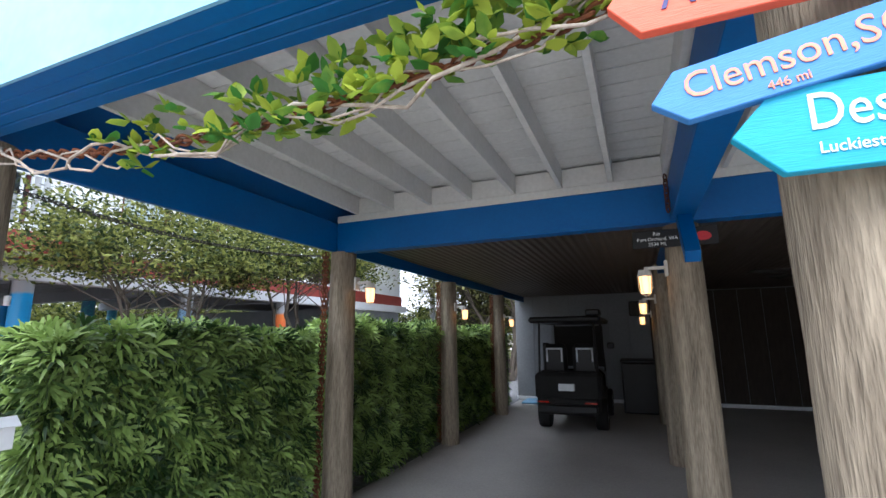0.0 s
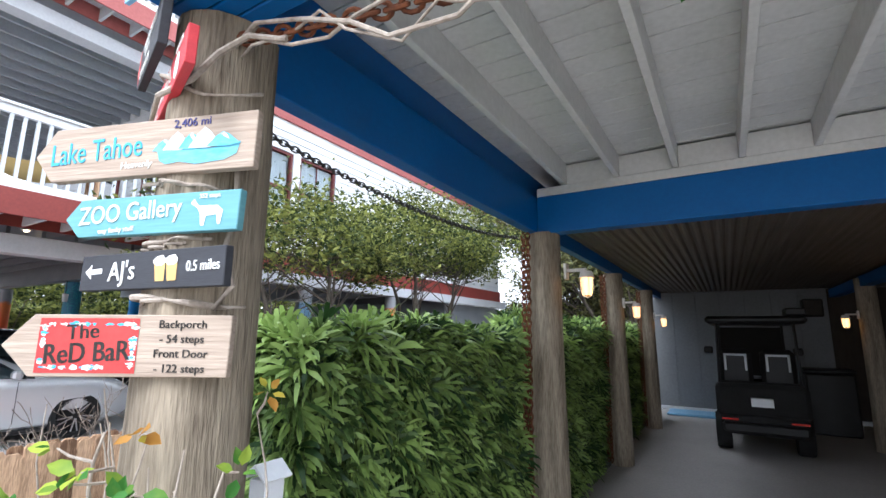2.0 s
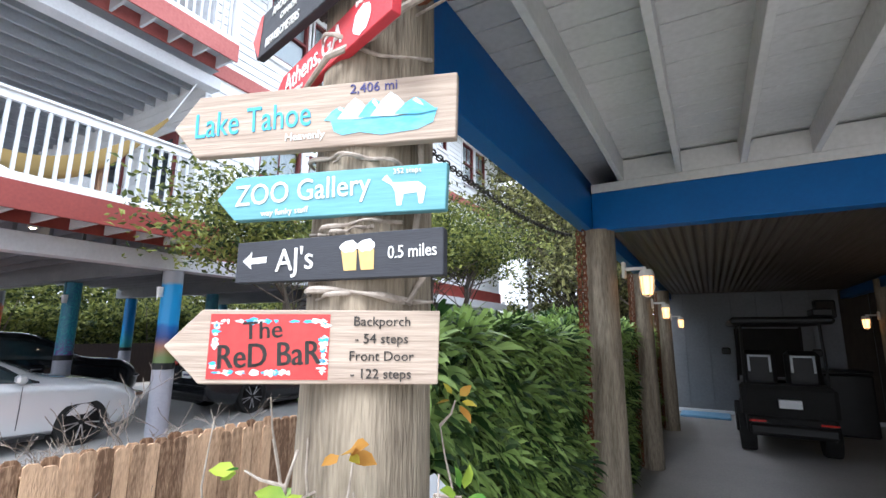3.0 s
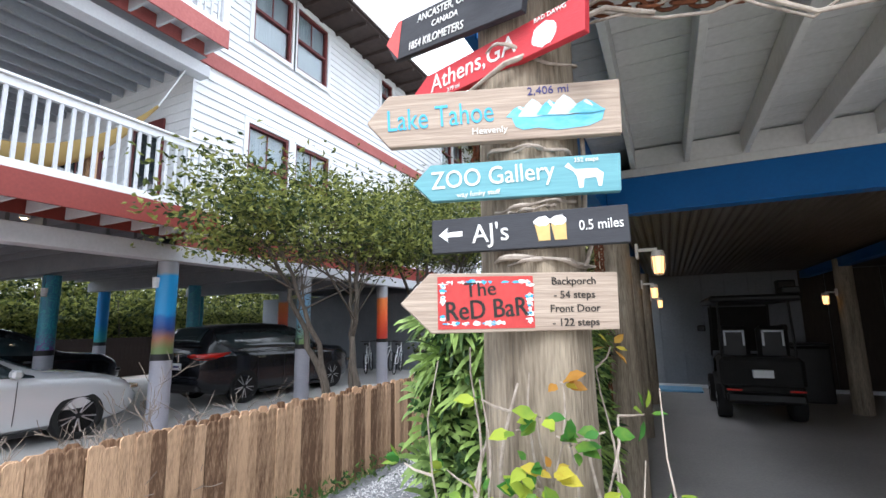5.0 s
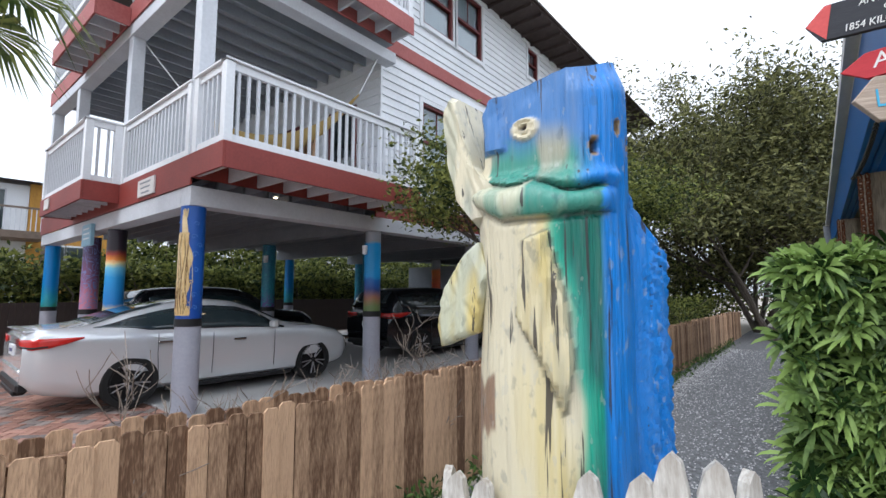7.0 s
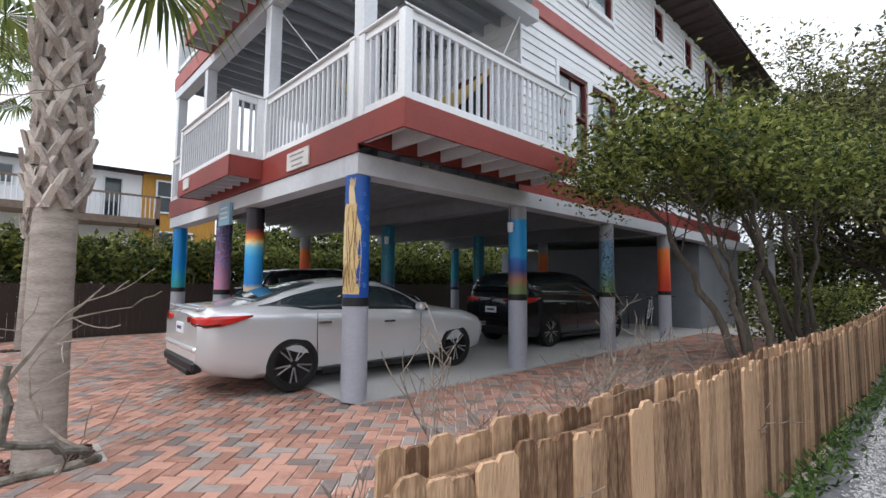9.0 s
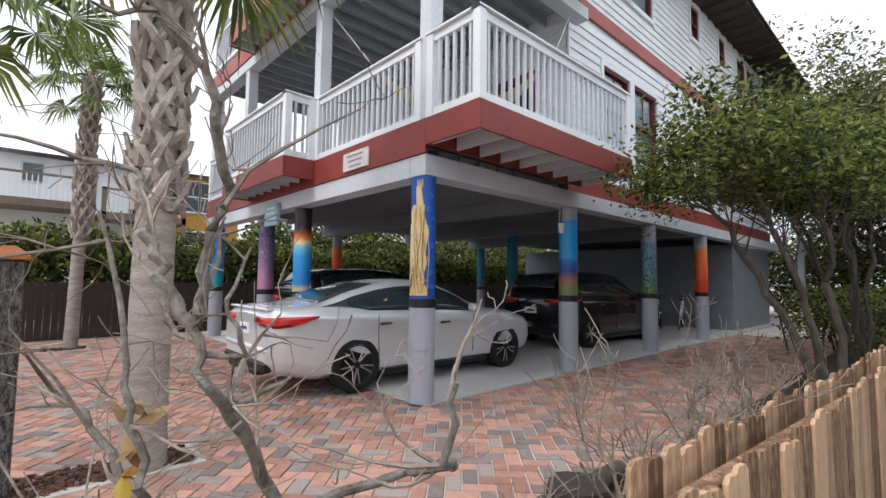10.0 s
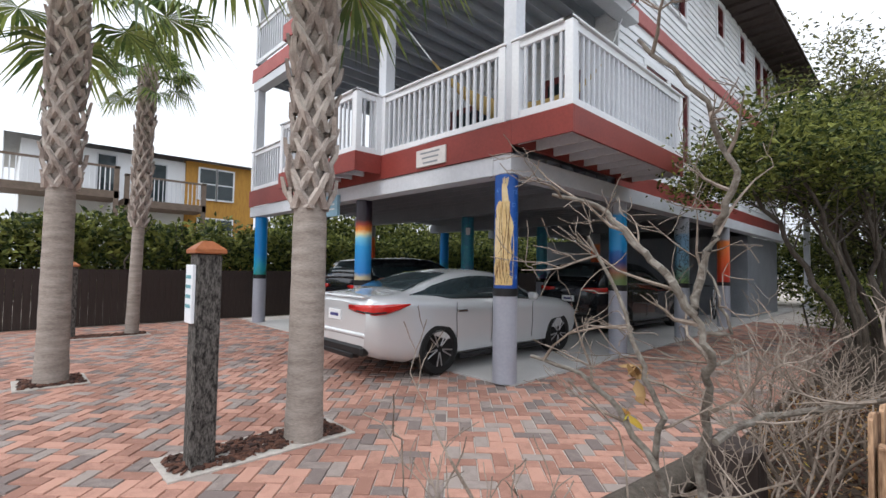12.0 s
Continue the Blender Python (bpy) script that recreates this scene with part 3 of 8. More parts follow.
column_patch("figure_body", lambda t: -0.18 - 0.008 * math.sin(6 * t), lambda t: -0.03 + 0.035 * math.sin(5.4 * t - 0.5), 1.58, 2.1, SKIN)
column_patch("figure_drape", lambda t: -0.185 + 0.012 * math.sin(9 * t), lambda t: 0.075 - 0.07 * t + 0.016 * math.sin(11 * t), 1.24, 1.62, GOLD, 0.1562)
column_patch("figure_head", lambda t: -0.1 - 0.062 * math.sin(math.pi * min(1, t * 1.05)) ** 0.6, lambda t: -0.09 + 0.05 * math.sin(math.pi * t) ** 0.6, 2.05, 2.31, SKIN, 0.1572)
column_patch("figure_arm", lambda t: -0.055 - 0.016 * math.sin(2.2 * t), lambda t: 0.035 - 0.045 * t, 2.2, 2.53, SKIN, 0.1566)
for k in range(4):
    mural_line("finger", [(-0.045 + 0.014 * k, 2.5), (-0.052 + 0.019 * k, 2.56), (-0.058 + 0.022 * k, 2.6 + 0.014 * (k % 2))], 0.008, SKIN, 0.157)
column_patch("hair", lambda t: -0.085 + 0.04 * math.sin(5 * t), lambda t: 0.03 + 0.045 * math.sin(math.pi * t) + 0.018 * math.sin(13 * t), 1.5, 2.3, GOLD, 0.1578)
rng = random.Random(3)
for k in range(13):
    ph, u0 = rng.uniform(0, 6), -0.07 + 0.009 * k
    path = [(u0 + 0.022 * math.sin(ph + 5.5 * i / 18) + 0.05 * (i / 18) * (k - 5) / 6, 2.28 - i * 0.95 / 18) for i in range(19)]
    mural_line("hair_strand", path, 0.0042, GOLDDARK if k % 2 else SKIN)
for k in range(7):
    mural_line("drape_fold", [(-0.16 + 0.03 * k + 0.02 * math.sin(4 * i / 10 + k), 1.6 - 0.34 * i / 10) for i in range(11)], 0.004, GOLDDARK)
mural_line("belly_line", [(-0.13 + 0.1 * math.sin(math.pi * i / 10), 1.96 - 0.34 * i / 10) for i in range(11)], 0.004, GOLDDARK)
mural_line("face_line", [(-0.15, 2.2), (-0.158, 2.16), (-0.148, 2.13), (-0.155, 2.1), (-0.13, 2.06)], 0.004, GOLDDARK)
for u, z, sz, hand in ((0.07, 1.66, 0.034, 1), (0.03, 1.4, 0.034, 1), (-0.13, 1.3, 0.03, -1), (0.06, 1.33, 0.03, -1)):
    mural_line("curl", curl(u, z, sz, 1.4, hand), 0.006, GOLD, 0.159)
for u, z, sz, hand in ((0.09, 2.25, 0.04, 1), (0.12, 2.42, 0.035, -1), (0.11, 2.02, 0.045, 1), (0.13, 1.82, 0.04, -1), (0.12, 1.5, 0.04, 1), (0.14, 1.34, 0.035, -1), (-0.12, 2.44, 0.035, 1), (0.17, 2.14, 0.04, -1)):
    mural_line("swirl", curl(u, z, sz, 1.3, hand), 0.005, SWIRL, 0.1555)

# beams and rims under the first floor
structure("beam_under_house_side", box(-8.98, -8.69, 2.5, 19.8, 2.685, 2.94, 0.006), GREYWHITE, "grey white timber beam on the columns", "beam")
structure("beam_under_house_front", box(-17.12, -8.985, 2.5, 2.78, 2.685, 2.94, 0.006), GREYWHITE, "grey white timber front beam on the columns", "beam")
for y in (5.78, 8.91, 12.04):
    # cross beams, underside and joists: under-house shade is partly in this grey
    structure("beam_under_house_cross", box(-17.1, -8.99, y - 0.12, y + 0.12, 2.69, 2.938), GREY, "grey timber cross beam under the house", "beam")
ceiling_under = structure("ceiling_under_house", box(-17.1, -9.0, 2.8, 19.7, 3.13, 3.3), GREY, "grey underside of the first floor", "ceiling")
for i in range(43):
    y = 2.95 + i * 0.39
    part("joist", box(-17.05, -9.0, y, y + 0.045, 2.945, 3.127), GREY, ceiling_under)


def deck(name, x0, x1, y0, y1, zb, along, label, top=None, fascia=RED):
    """Cantilevered deck: joists, boards, red rim and white cap."""
    top = top or zb + 0.32
    t = thing(name, (0, 0, 0), label, "deck", "", "structure")
    part("boards", box(x0 + 0.03, x1 - 0.03, y0 + 0.03, y1 - 0.03, top - 0.1, top - 0.06), GREYWHITE, t)
    if along == "x":
        n = max(2, int((y1 - y0) / 0.4))
        for i in range(n + 1):
            y = y0 + 0.06 + (y1 - y0 - 0.15) * i / n
            part("joist", box(x0 + 0.04, x1 - 0.04, y, y + 0.04, zb + 0.015, top - 0.1), GREYWHITE, t)
    else:
        n = max(2, int((x1 - x0) / 0.4))
        for i in range(n + 1):
            x = x0 + 0.06 + (x1 - x0 - 0.15) * i / n
            part("joist", box(x, x + 0.04, y0 + 0.04, y1 - 0.04, zb + 0.015, top - 0.1), GREYWHITE, t)
    part("fascia", box(x0, x1, y0, y0 + 0.03, zb, top, 0.003), fascia, t, "red painted rim board")
    part("fascia", box(x1 - 0.03, x1, y0 + 0.032, y1, zb, top, 0.003), fascia, t, "red painted rim board")
    part("fascia", box(x0, x0 + 0.03, y0 + 0.032, y1, zb, top, 0.003), fascia, t, "red painted rim board")
    return t


def railing(name, runs, z0, label, top=1.03):
    """runs: list of (x0, y0, x1, y1) straight lengths; balusters, bottom board, top rail, end posts."""
    t = thing(name, (0, 0, 0), label, "railing", "", "structure")
    bal = bmesh.new()
    add_box(bal, -0.018, 0.018, -0.018, 0.018, 0.1, top - 0.1)
    me = bpy.data.meshes.new("baluster")
    bal.to_mesh(me)
    bal.free()
    me.materials.append(GREYWHITE)
    posts = set()
    for x0, y0, x1, y1 in runs:
        L = math.hypot(x1 - x0, y1 - y0)
        a = math.degrees(math.atan2(y1 - y0, x1 - x0))
        m = pose(x0, y0, z0, 0, 0, a)
        part("bottom_board", box(0.05, L - 0.05, -0.03, 0.03, 0.0, 0.1, 0.004, m), WHITE, t)
        part("top_rail", box(0.05, L - 0.05, -0.03, 0.03, top - 0.13, top - 0.035, 0.004, m), WHITE, t)
        part("cap_rail", box(-0.07, L + 0.07, -0.07, 0.07, top - 0.032, top, 0.006, m), WHITE, t)
        n = max(2, int(L / 0.125))
        for i in range(1, n):
            b = new("baluster", me)
            b.parent = t
            b.matrix_basis = m @ pose(L * i / n, 0, 0)
        for p in ((x0, y0), (x1, y1)):
            posts.add((round(p[0], 2), round(p[1], 2)))
    for x, y in sorted(posts):
        part("rail_post", box(x - 0.055, x + 0.055, y - 0.055, y + 0.055, z0, z0 + top - 0.034, 0.005), WHITE, t)
    return t


deck("deck_side", -8.66, -7.8, 2.47, 5.94, 3.03, "x", "cantilevered side deck with barn red rim")
deck("deck_bay", -14.25, -11.42, 1.95, 2.47, 3.03, "y", "small projecting front deck with barn red rim")
structure("fascia_house_front", box(-17.14, -8.665, 2.475, 2.498, 2.945, 3.35), RED, "barn red rim board along the porch front", "fascia")
structure("porch_floor", box(-17.1, -8.66, 2.5, 6.08, 3.305, 3.37), GREY, "grey painted porch floor", "floor")
structure("fascia_house_side", box(-8.985, -8.94, 5.95, 19.8, 2.945, 3.38), RED, "barn red band along the house side", "fascia")
railing("railing_first_floor", [(-7.86, 5.88, -7.86, 2.53), (-7.86, 2.53, -8.62, 2.53), (-8.84, 2.53, -11.4, 2.53), (-11.48, 2.42, -11.48, 2.02), (-11.48, 2.02, -14.19, 2.02), (-14.19, 2.02, -14.19, 2.42), (-14.3, 2.53, -17.0, 2.53)], 3.352, "white painted porch railing with square balusters")
for x, y in ((-8.73, 2.6), (-11.5, 2.62), (-14.75, 2.62), (-17.0, 2.62)):
    structure("porch_post", box(x - 0.1, x + 0.1, y - 0.1, y + 0.1, 3.37, 5.98, 0.006), GREYWHITE, "grey white square porch post", "post")
structure("beam_porch_front", box(-17.15, -8.6, 2.5, 2.74, 5.985, 6.2, 0.006), GREYWHITE, "grey white beam over the porch front", "beam")
structure("beam_porch_side", box(-8.86, -8.6, 2.745, 6.1, 5.985, 6.2, 0.006), GREYWHITE, "grey white beam over the porch side", "beam")
porch_ceiling = structure("porch_ceiling", box(-17.1, -8.7, 2.5, 6.1, 6.405, 6.5), PORCHGREY, "grey porch ceiling boards", "ceiling")
for i in range(20):
    x = -17.05 + i * 0.42
    part("joist", box(x, x + 0.045, 2.76, 6.08, 6.21, 6.402), PORCHGREY, porch_ceiling)
deck("upper_deck_side", -8.6, -8.05, 2.47, 6.02, 6.33, "x", "upper cantilevered deck with faded red rim", 6.66, FADEDRED)
deck("upper_deck_bay", -14.25, -11.42, 1.95, 2.47, 6.13, "y", "upper projecting front deck with faded red rim", 6.46, FADEDRED)
structure("fascia_upper_front", box(-17.2, -8.62, 2.475, 2.498, 6.205, 6.55), FADEDRED, "faded red rim board along the upper porch", "fascia")
railing("railing_upper", [(-8.12, 5.96, -8.12, 2.53), (-8.12, 2.53, -11.4, 2.53), (-11.48, 2.42, -11.48, 2.02), (-11.48, 2.02, -14.19, 2.02), (-14.19, 2.02, -14.19, 2.42), (-14.3, 2.53, -17.0, 2.53)], 6.67, "white painted upper railing")
for x, y in ((-8.73, 2.62), (-11.5, 2.62), (-14.75, 2.62), (-17.0, 2.62)):
    structure("upper_post", box(x - 0.1, x + 0.1, y - 0.1, y + 0.1, 6.67, 9.2, 0.006), GREYWHITE, "grey white upper porch post", "post")
structure("beam_eave_front", box(-17.15, -8.6, 2.5, 2.75, 9.2, 9.42), GREYWHITE, "grey white eave beam", "beam")

# walls with openings and clapboards
OPEN_SIDE = [(7.3, 8.42, 4.02, 5.72), (8.62, 9.78, 4.02, 5.72), (7.3, 8.4, 7.55, 9.12), (8.55, 9.64, 7.55, 9.12), (12.13, 12.76, 8.15, 9.07), (14.45, 15.07, 8.12, 9.05), (16.28, 17.24, 7.45, 9.0), (17.4, 18.34, 7.45, 9.0)]
WX, WY0, WY1 = -9.0, 6.1, 19.7
bm = bmesh.new()
ys = sorted({WY0, WY1, *[o[0] for o in OPEN_SIDE], *[o[1] for o in OPEN_SIDE]})
for a, b in zip(ys, ys[1:]):
    holes = sorted((o[2], o[3]) for o in OPEN_SIDE if o[0] <= a and o[1] >= b)
    z = 3.3
    for h0, h1 in holes + [(9.45, 9.45)]:
        if h0 > z + 0.01:
            add_box(bm, WX - 0.16, WX, a, b, z, h0)
        z = h1
wall_side = structure("wall_side", bm, WHITE, "white clapboard house side wall with window openings", "wall")
# lapped boards: each course split where a window or the band interrupts it
course = 0.175
z = 3.39
k = 0
while z < 9.35:
    z1 = z + course
    if not (6.42 < z + course / 2 < 6.78):
        cuts = [(o[0] - 0.1, o[1] + 0.1) for o in OPEN_SIDE if o[2] - 0.1 < z1 and o[3] + 0.1 > z]
        y = WY0
        for c0, c1 in sorted(cuts) + [(WY1, WY1)]:
            if c0 - y > 0.08:
                bm = bmesh.new()
                v = [bm.verts.new(p) for p in ((WX + 0.004, y, z1 + 0.01), (WX + 0.034, y, z), (WX + 0.004, y, z), (WX + 0.004, c0, z1 + 0.01), (WX + 0.034, c0, z), (WX + 0.004, c0, z))]
                for fc in ((0, 1, 4, 3), (1, 2, 5, 4), (2, 1, 0), (3, 4, 5)):
                    bm.faces.new([v[q] for q in fc])
                part("clapboard", bm, WHITE, wall_side)
            y = max(y, c1)
    z = z1
structure("band_side", box(WX + 0.003, WX + 0.06, 6.05, 19.7, 6.45, 6.74, 0.004), FADEDRED, "faded red trim band between the storeys", "trim")
structure("corner_board", box(WX + 0.003, WX + 0.035, 6.05, 6.1, 3.39, 9.4), WHITE, "white corner board", "trim")
wall_front = structure("wall_front", box(-17.0, -9.165, 6.1, 6.26, 3.38, 9.45), WHITE, "white clapboard wall behind the porch", "wall")
for i in range(50):
    z = 3.4 + i * 0.175
    if z < 9.2:
        part("clapboard", box(-16.98, -9.03, 6.075, 6.098, z, z + 0.165), WHITE, wall_front)
structure("wall_far_side", box(-17.0, -16.84, 6.27, 19.7, 3.3, 9.45), WHITE, "white house wall facing the neighbour", "wall")
structure("wall_rear", box(-16.83, -9.17, 19.54, 19.7, 3.3, 9.45), WHITE, "white rear house wall", "wall")
structure("wall_storage", box(-16.9, -9.0, 15.3, 19.6, 0.02, 2.68), GREY, "grey storage wall under the house", "wall")


def window(name, y0, y1, z0, z1, label):
    t = thing(name, (WX, 0, 0), label, "window", "", "structure")
    part("window_frame", add_box(add_box(add_box(box(0.003, 0.05, y0 - 0.1, y0, z0 - 0.1, z1 + 0.1), 0.003, 0.05, y1, y1 + 0.1, z0 - 0.1, z1 + 0.1), 0.003, 0.05, y0, y1, z1, z1 + 0.1), 0.003, 0.07, y0, y1, z0 - 0.1, z0), WHITE, t, "white window casing")
    bm = bmesh.new()
    add_box(bm, -0.09, 0.012, y0, y0 + 0.06, z0, z1)
    add_box(bm, -0.09, 0.012, y1 - 0.06, y1, z0, z1)
    add_box(bm, -0.09, 0.012, y0 + 0.06, y1 - 0.06, z1 - 0.06, z1)
    add_box(bm, -0.09, 0.012, y0 + 0.06, y1 - 0.06, z0, z0 + 0.07)
    zm = (z0 + z1) / 2
    add_box(bm, -0.09, 0.006, y0 + 0.06, y1 - 0.06, zm - 0.03, zm + 0.03)
    part("sash", bm, MAROON, t, "maroon painted sash")
    for a, b in ((z0 + 0.07, zm - 0.03), (zm + 0.03, z1 - 0.06)):
        part("pane", box(-0.06, -0.054, y0 + 0.06, y1 - 0.06, a, b), GLASS_CLEAR, t).visible_shadow = False
    part("muntin", box(-0.048, -0.03, (y0 + y1) / 2 - 0.012, (y0 + y1) / 2 + 0.012, zm + 0.03, z1 - 0.06), MAROON, t)
    part("curtain", box(-0.14, -0.12, y0 + 0.02, y1 - 0.02, z0, z1), CURTAIN, t, "curtain coloured like the sky reflected in the panes")


# pale blue put into the curtain to help the panes' sky reflection
CURTAIN = material("sky_tinted_curtain", (0.55, 0.62, 0.66), (0.3, 0.36, 0.4), rough=0.9, stretch=(8, 8, 0.3), scale=4)
for i, (a, b, c, d) in enumerate(OPEN_SIDE):
    window("window_%d" % (i + 1), a, b, c, d, "double-hung window with maroon sashes in white casing")
door_2 = tagged(part("door_2", box(-10.6, -9.7, 6.03, 6.075, 3.38, 5.45, 0.005), MAROON), "maroon framed glass porch door", "door", "", "structure")
part("pane", box(-10.48, -9.82, 6.015, 6.028, 3.6, 5.3), GLASS_DARK, door_2)
door_3 = tagged(part("door_3", box(-13.4, -11.6, 6.03, 6.075, 3.38, 5.45, 0.005), MAROON), "maroon framed double glass porch door", "door", "", "structure")
part("pane", box(-13.28, -12.55, 6.015, 6.028, 3.6, 5.3), GLASS_DARK, door_3)
part("pane", box(-12.45, -11.72, 6.015, 6.028, 3.6, 5.3), GLASS_DARK, door_3)

# roof with wide dark eaves
roof = thing("roof", (0, 0, 0), "dark shingled low hip roof with brown eaves", "roof", "", "structure")
ROOFSH = material("dark_roof_shingle", (0.12, 0.1, 0.095), (0.06, 0.05, 0.048), rough=0.9, scale=6, fine=50)
v = [(-7.95, 1.7, 9.42), (-7.95, 22.5, 9.42), (-18.0, 22.5, 9.42), (-18.0, 1.7, 9.42), (-13.0, 7.0, 11.3), (-13.0, 17.5, 11.3), (-7.95, 1.7, 9.36), (-7.95, 22.5, 9.36), (-18.0, 22.5, 9.36), (-18.0, 1.7, 9.36)]
f = [(0, 1, 5, 4), (1, 2, 5), (2, 3, 4, 5), (3, 0, 4), (6, 7, 1, 0), (7, 8, 2, 1), (8, 9, 3, 2), (9, 6, 0, 3)]
mesh_part("shingles", data_mesh("shingles", v, f), ROOFSH, roof)
part("eave_soffit", box(-17.95, -7.97, 1.73, 22.47, 9.31, 9.355), SOFFIT, roof, "dark brown boarded eave underside")
part("gutter", box(-7.97, -7.9, 1.7, 22.5, 9.36, 9.42), SOFFIT, roof)
for i in range(34):
    part("rafter_tail", box(-9.0, -8.0, 2.0 + i * 0.61, 2.06 + i * 0.61, 9.22, 9.308), SOFFIT, roof)
structure("rear_porch_post", box(-8.5, -8.3, 21.9, 22.1, 0.0, 9.31), GREYWHITE, "tall rear porch post", "post")
structure("rear_porch_floor", box(-16.8, -8.2, 19.71, 22.2, 6.3, 6.6), GREYWHITE, "rear upper porch", "deck")
railing("railing_rear", [(-8.3, 19.8, -8.3, 22.1), (-8.3, 22.1, -16.5, 22.1)], 6.6, "white rear porch railing")

# ---- fence along the alley ----
def fence_x(y):
    return -5.12 + 0.22 * min(max((y - 0.2) / 2.8, 0), 1) + 0.2 * min(max((y - 3.0) / 5.0, 0), 1)


fence = thing("fence", (0, 0, 0), "weathered brown dog-eared picket fence along the alley", "fence", "", "structure")
rng = random.Random(11)


def picket_mesh(w, h, ragged):
    bm = bmesh.new()
    e = 0.02
    pts = [(-w / 2, 0), (w / 2, 0), (w / 2, h - e * 0.8 - ragged), (w / 2 - e * 1.1, h - ragged * 0.3), (-w / 2 + e, h), (-w / 2, h - e)]
    a = [bm.verts.new((x, -0.008, z)) for x, z in pts]
    b = [bm.verts.new((x, 0.008, z)) for x, z in pts]
    bm.faces.new(a)
    bm.faces.new(list(reversed(b)))
    for i in range(6):
        bm.faces.new((a[i], b[i], b[(i + 1) % 6], a[(i + 1) % 6]))
    bmesh.ops.recalc_face_normals(bm, faces=bm.faces)
    me = bpy.data.meshes.new("picket")
    bm.to_mesh(me)
    bm.free()
    me.materials.append(FENCEWOOD)
    return me


PICKETS = [picket_mesh(0.0975, 0.93 + dh, rg) for dh, rg in ((0, 0.004), (0.012, 0.0), (-0.012, 0.012), (0.004, 0.02))]
WIDE_PICKETS = [picket_mesh(0.141, 0.93 + dh, rg) for dh, rg in ((0, 0.004), (-0.012, 0.012))]
LOW_PICKETS = [picket_mesh(0.0975, 0.9 + dh, rg) for dh, rg in ((0, 0.01), (0.01, 0.0), (-0.01, 0.015))]
y = 0.36
while y < 19.5:
    for row, off in ((0, 0.0), (1, -0.155)):
        ob = new("picket", rng.choice(WIDE_PICKETS if y > 10 else PICKETS if row or y > 2.2 else LOW_PICKETS))
        ob.parent = fence
        yy = y + row * 0.05
        a = math.degrees(math.atan2(1, fence_x(yy + 0.05) * 10 - fence_x(yy - 0.05) * 10))
        ob.matrix_basis = pose(fence_x(yy) + off + rng.uniform(-0.004, 0.004), yy, rng.uniform(-0.018, 0.018) - 0.02, rng.uniform(-0.8, 0.8), rng.uniform(-0.6, 0.6), a)
    y += 0.0985 if y < 10 else 0.1425
for z in (0.2, 0.82):
    for i in range(8):
        a, b = 0.36 + 2.4 * i, 2.74 + 2.4 * i
        xa, xb = fence_x(a) - 0.045, fence_x(b) - 0.045
        m = pose(xa, a, z, 0, 0, math.degrees(math.atan2(b - a, xb - xa)))
        part("rail", box(0, 2.38, -0.03, 0.03, -0.02, 0.02, 0.003, m), FENCEWOOD, fence)
for i in range(9):
    yy = 0.42 + 2.4 * i
    part("fence_post", box(fence_x(yy) - 0.14, fence_x(yy) - 0.08, yy - 0.045, yy + 0.045, 0, 0.8, 0.005), FENCEWOOD, fence)

# worn white pickets at the foot of the carved fish
bed = thing("picket_surround", (0, 0, 0), "worn white scalloped pickets round a carved fish", "picket fence")
me = bpy.data.meshes.new("worn_picket")
bm = bmesh.new()
prof = [(-0.03, 0.0), (0.03, 0.0), (0.032, 1.16), (0.022, 1.21), (0.004, 1.225), (-0.016, 1.205), (-0.03, 1.16)]
a = [bm.verts.new((x, -0.011, z)) for x, z in prof]
b = [bm.verts.new((x, 0.011, z)) for x, z in prof]
bm.faces.new(a)
bm.faces.new(list(reversed(b)))
for i in range(len(prof)):
    bm.faces.new((a[i], b[i], b[(i + 1) % len(prof)], a[(i + 1) % len(prof)]))
bmesh.ops.recalc_face_normals(bm, faces=bm.faces)
bm.to_mesh(me)
bm.free()
me.materials.append(WHITEWORN)
for x, y, s, a in ((-3.22, 0.97, 0.915, 4), (-3.15, 0.965, 0.92, -3), (-2.85, 0.985, 0.975, 6), (-2.78, 0.99, 0.99, -4), (-2.71, 1.0, 1.03, 3), (-2.645, 1.02, 1.025, 14), (-2.61, 1.09, 1.0, 70), (-3.28, 1.03, 0.9, -70)):
    ob = new("picket", me)
    ob.parent = bed
    ob.matrix_basis = pose(x, y, -0.01, 0, rng.uniform(-1.5, 1.5), a) @ Matrix.Diagonal((1, 1, s, 1))
part("rail", box(-3.29, -2.62, 1.012, 1.032, 0.25, 0.32), WHITEWORN, bed)

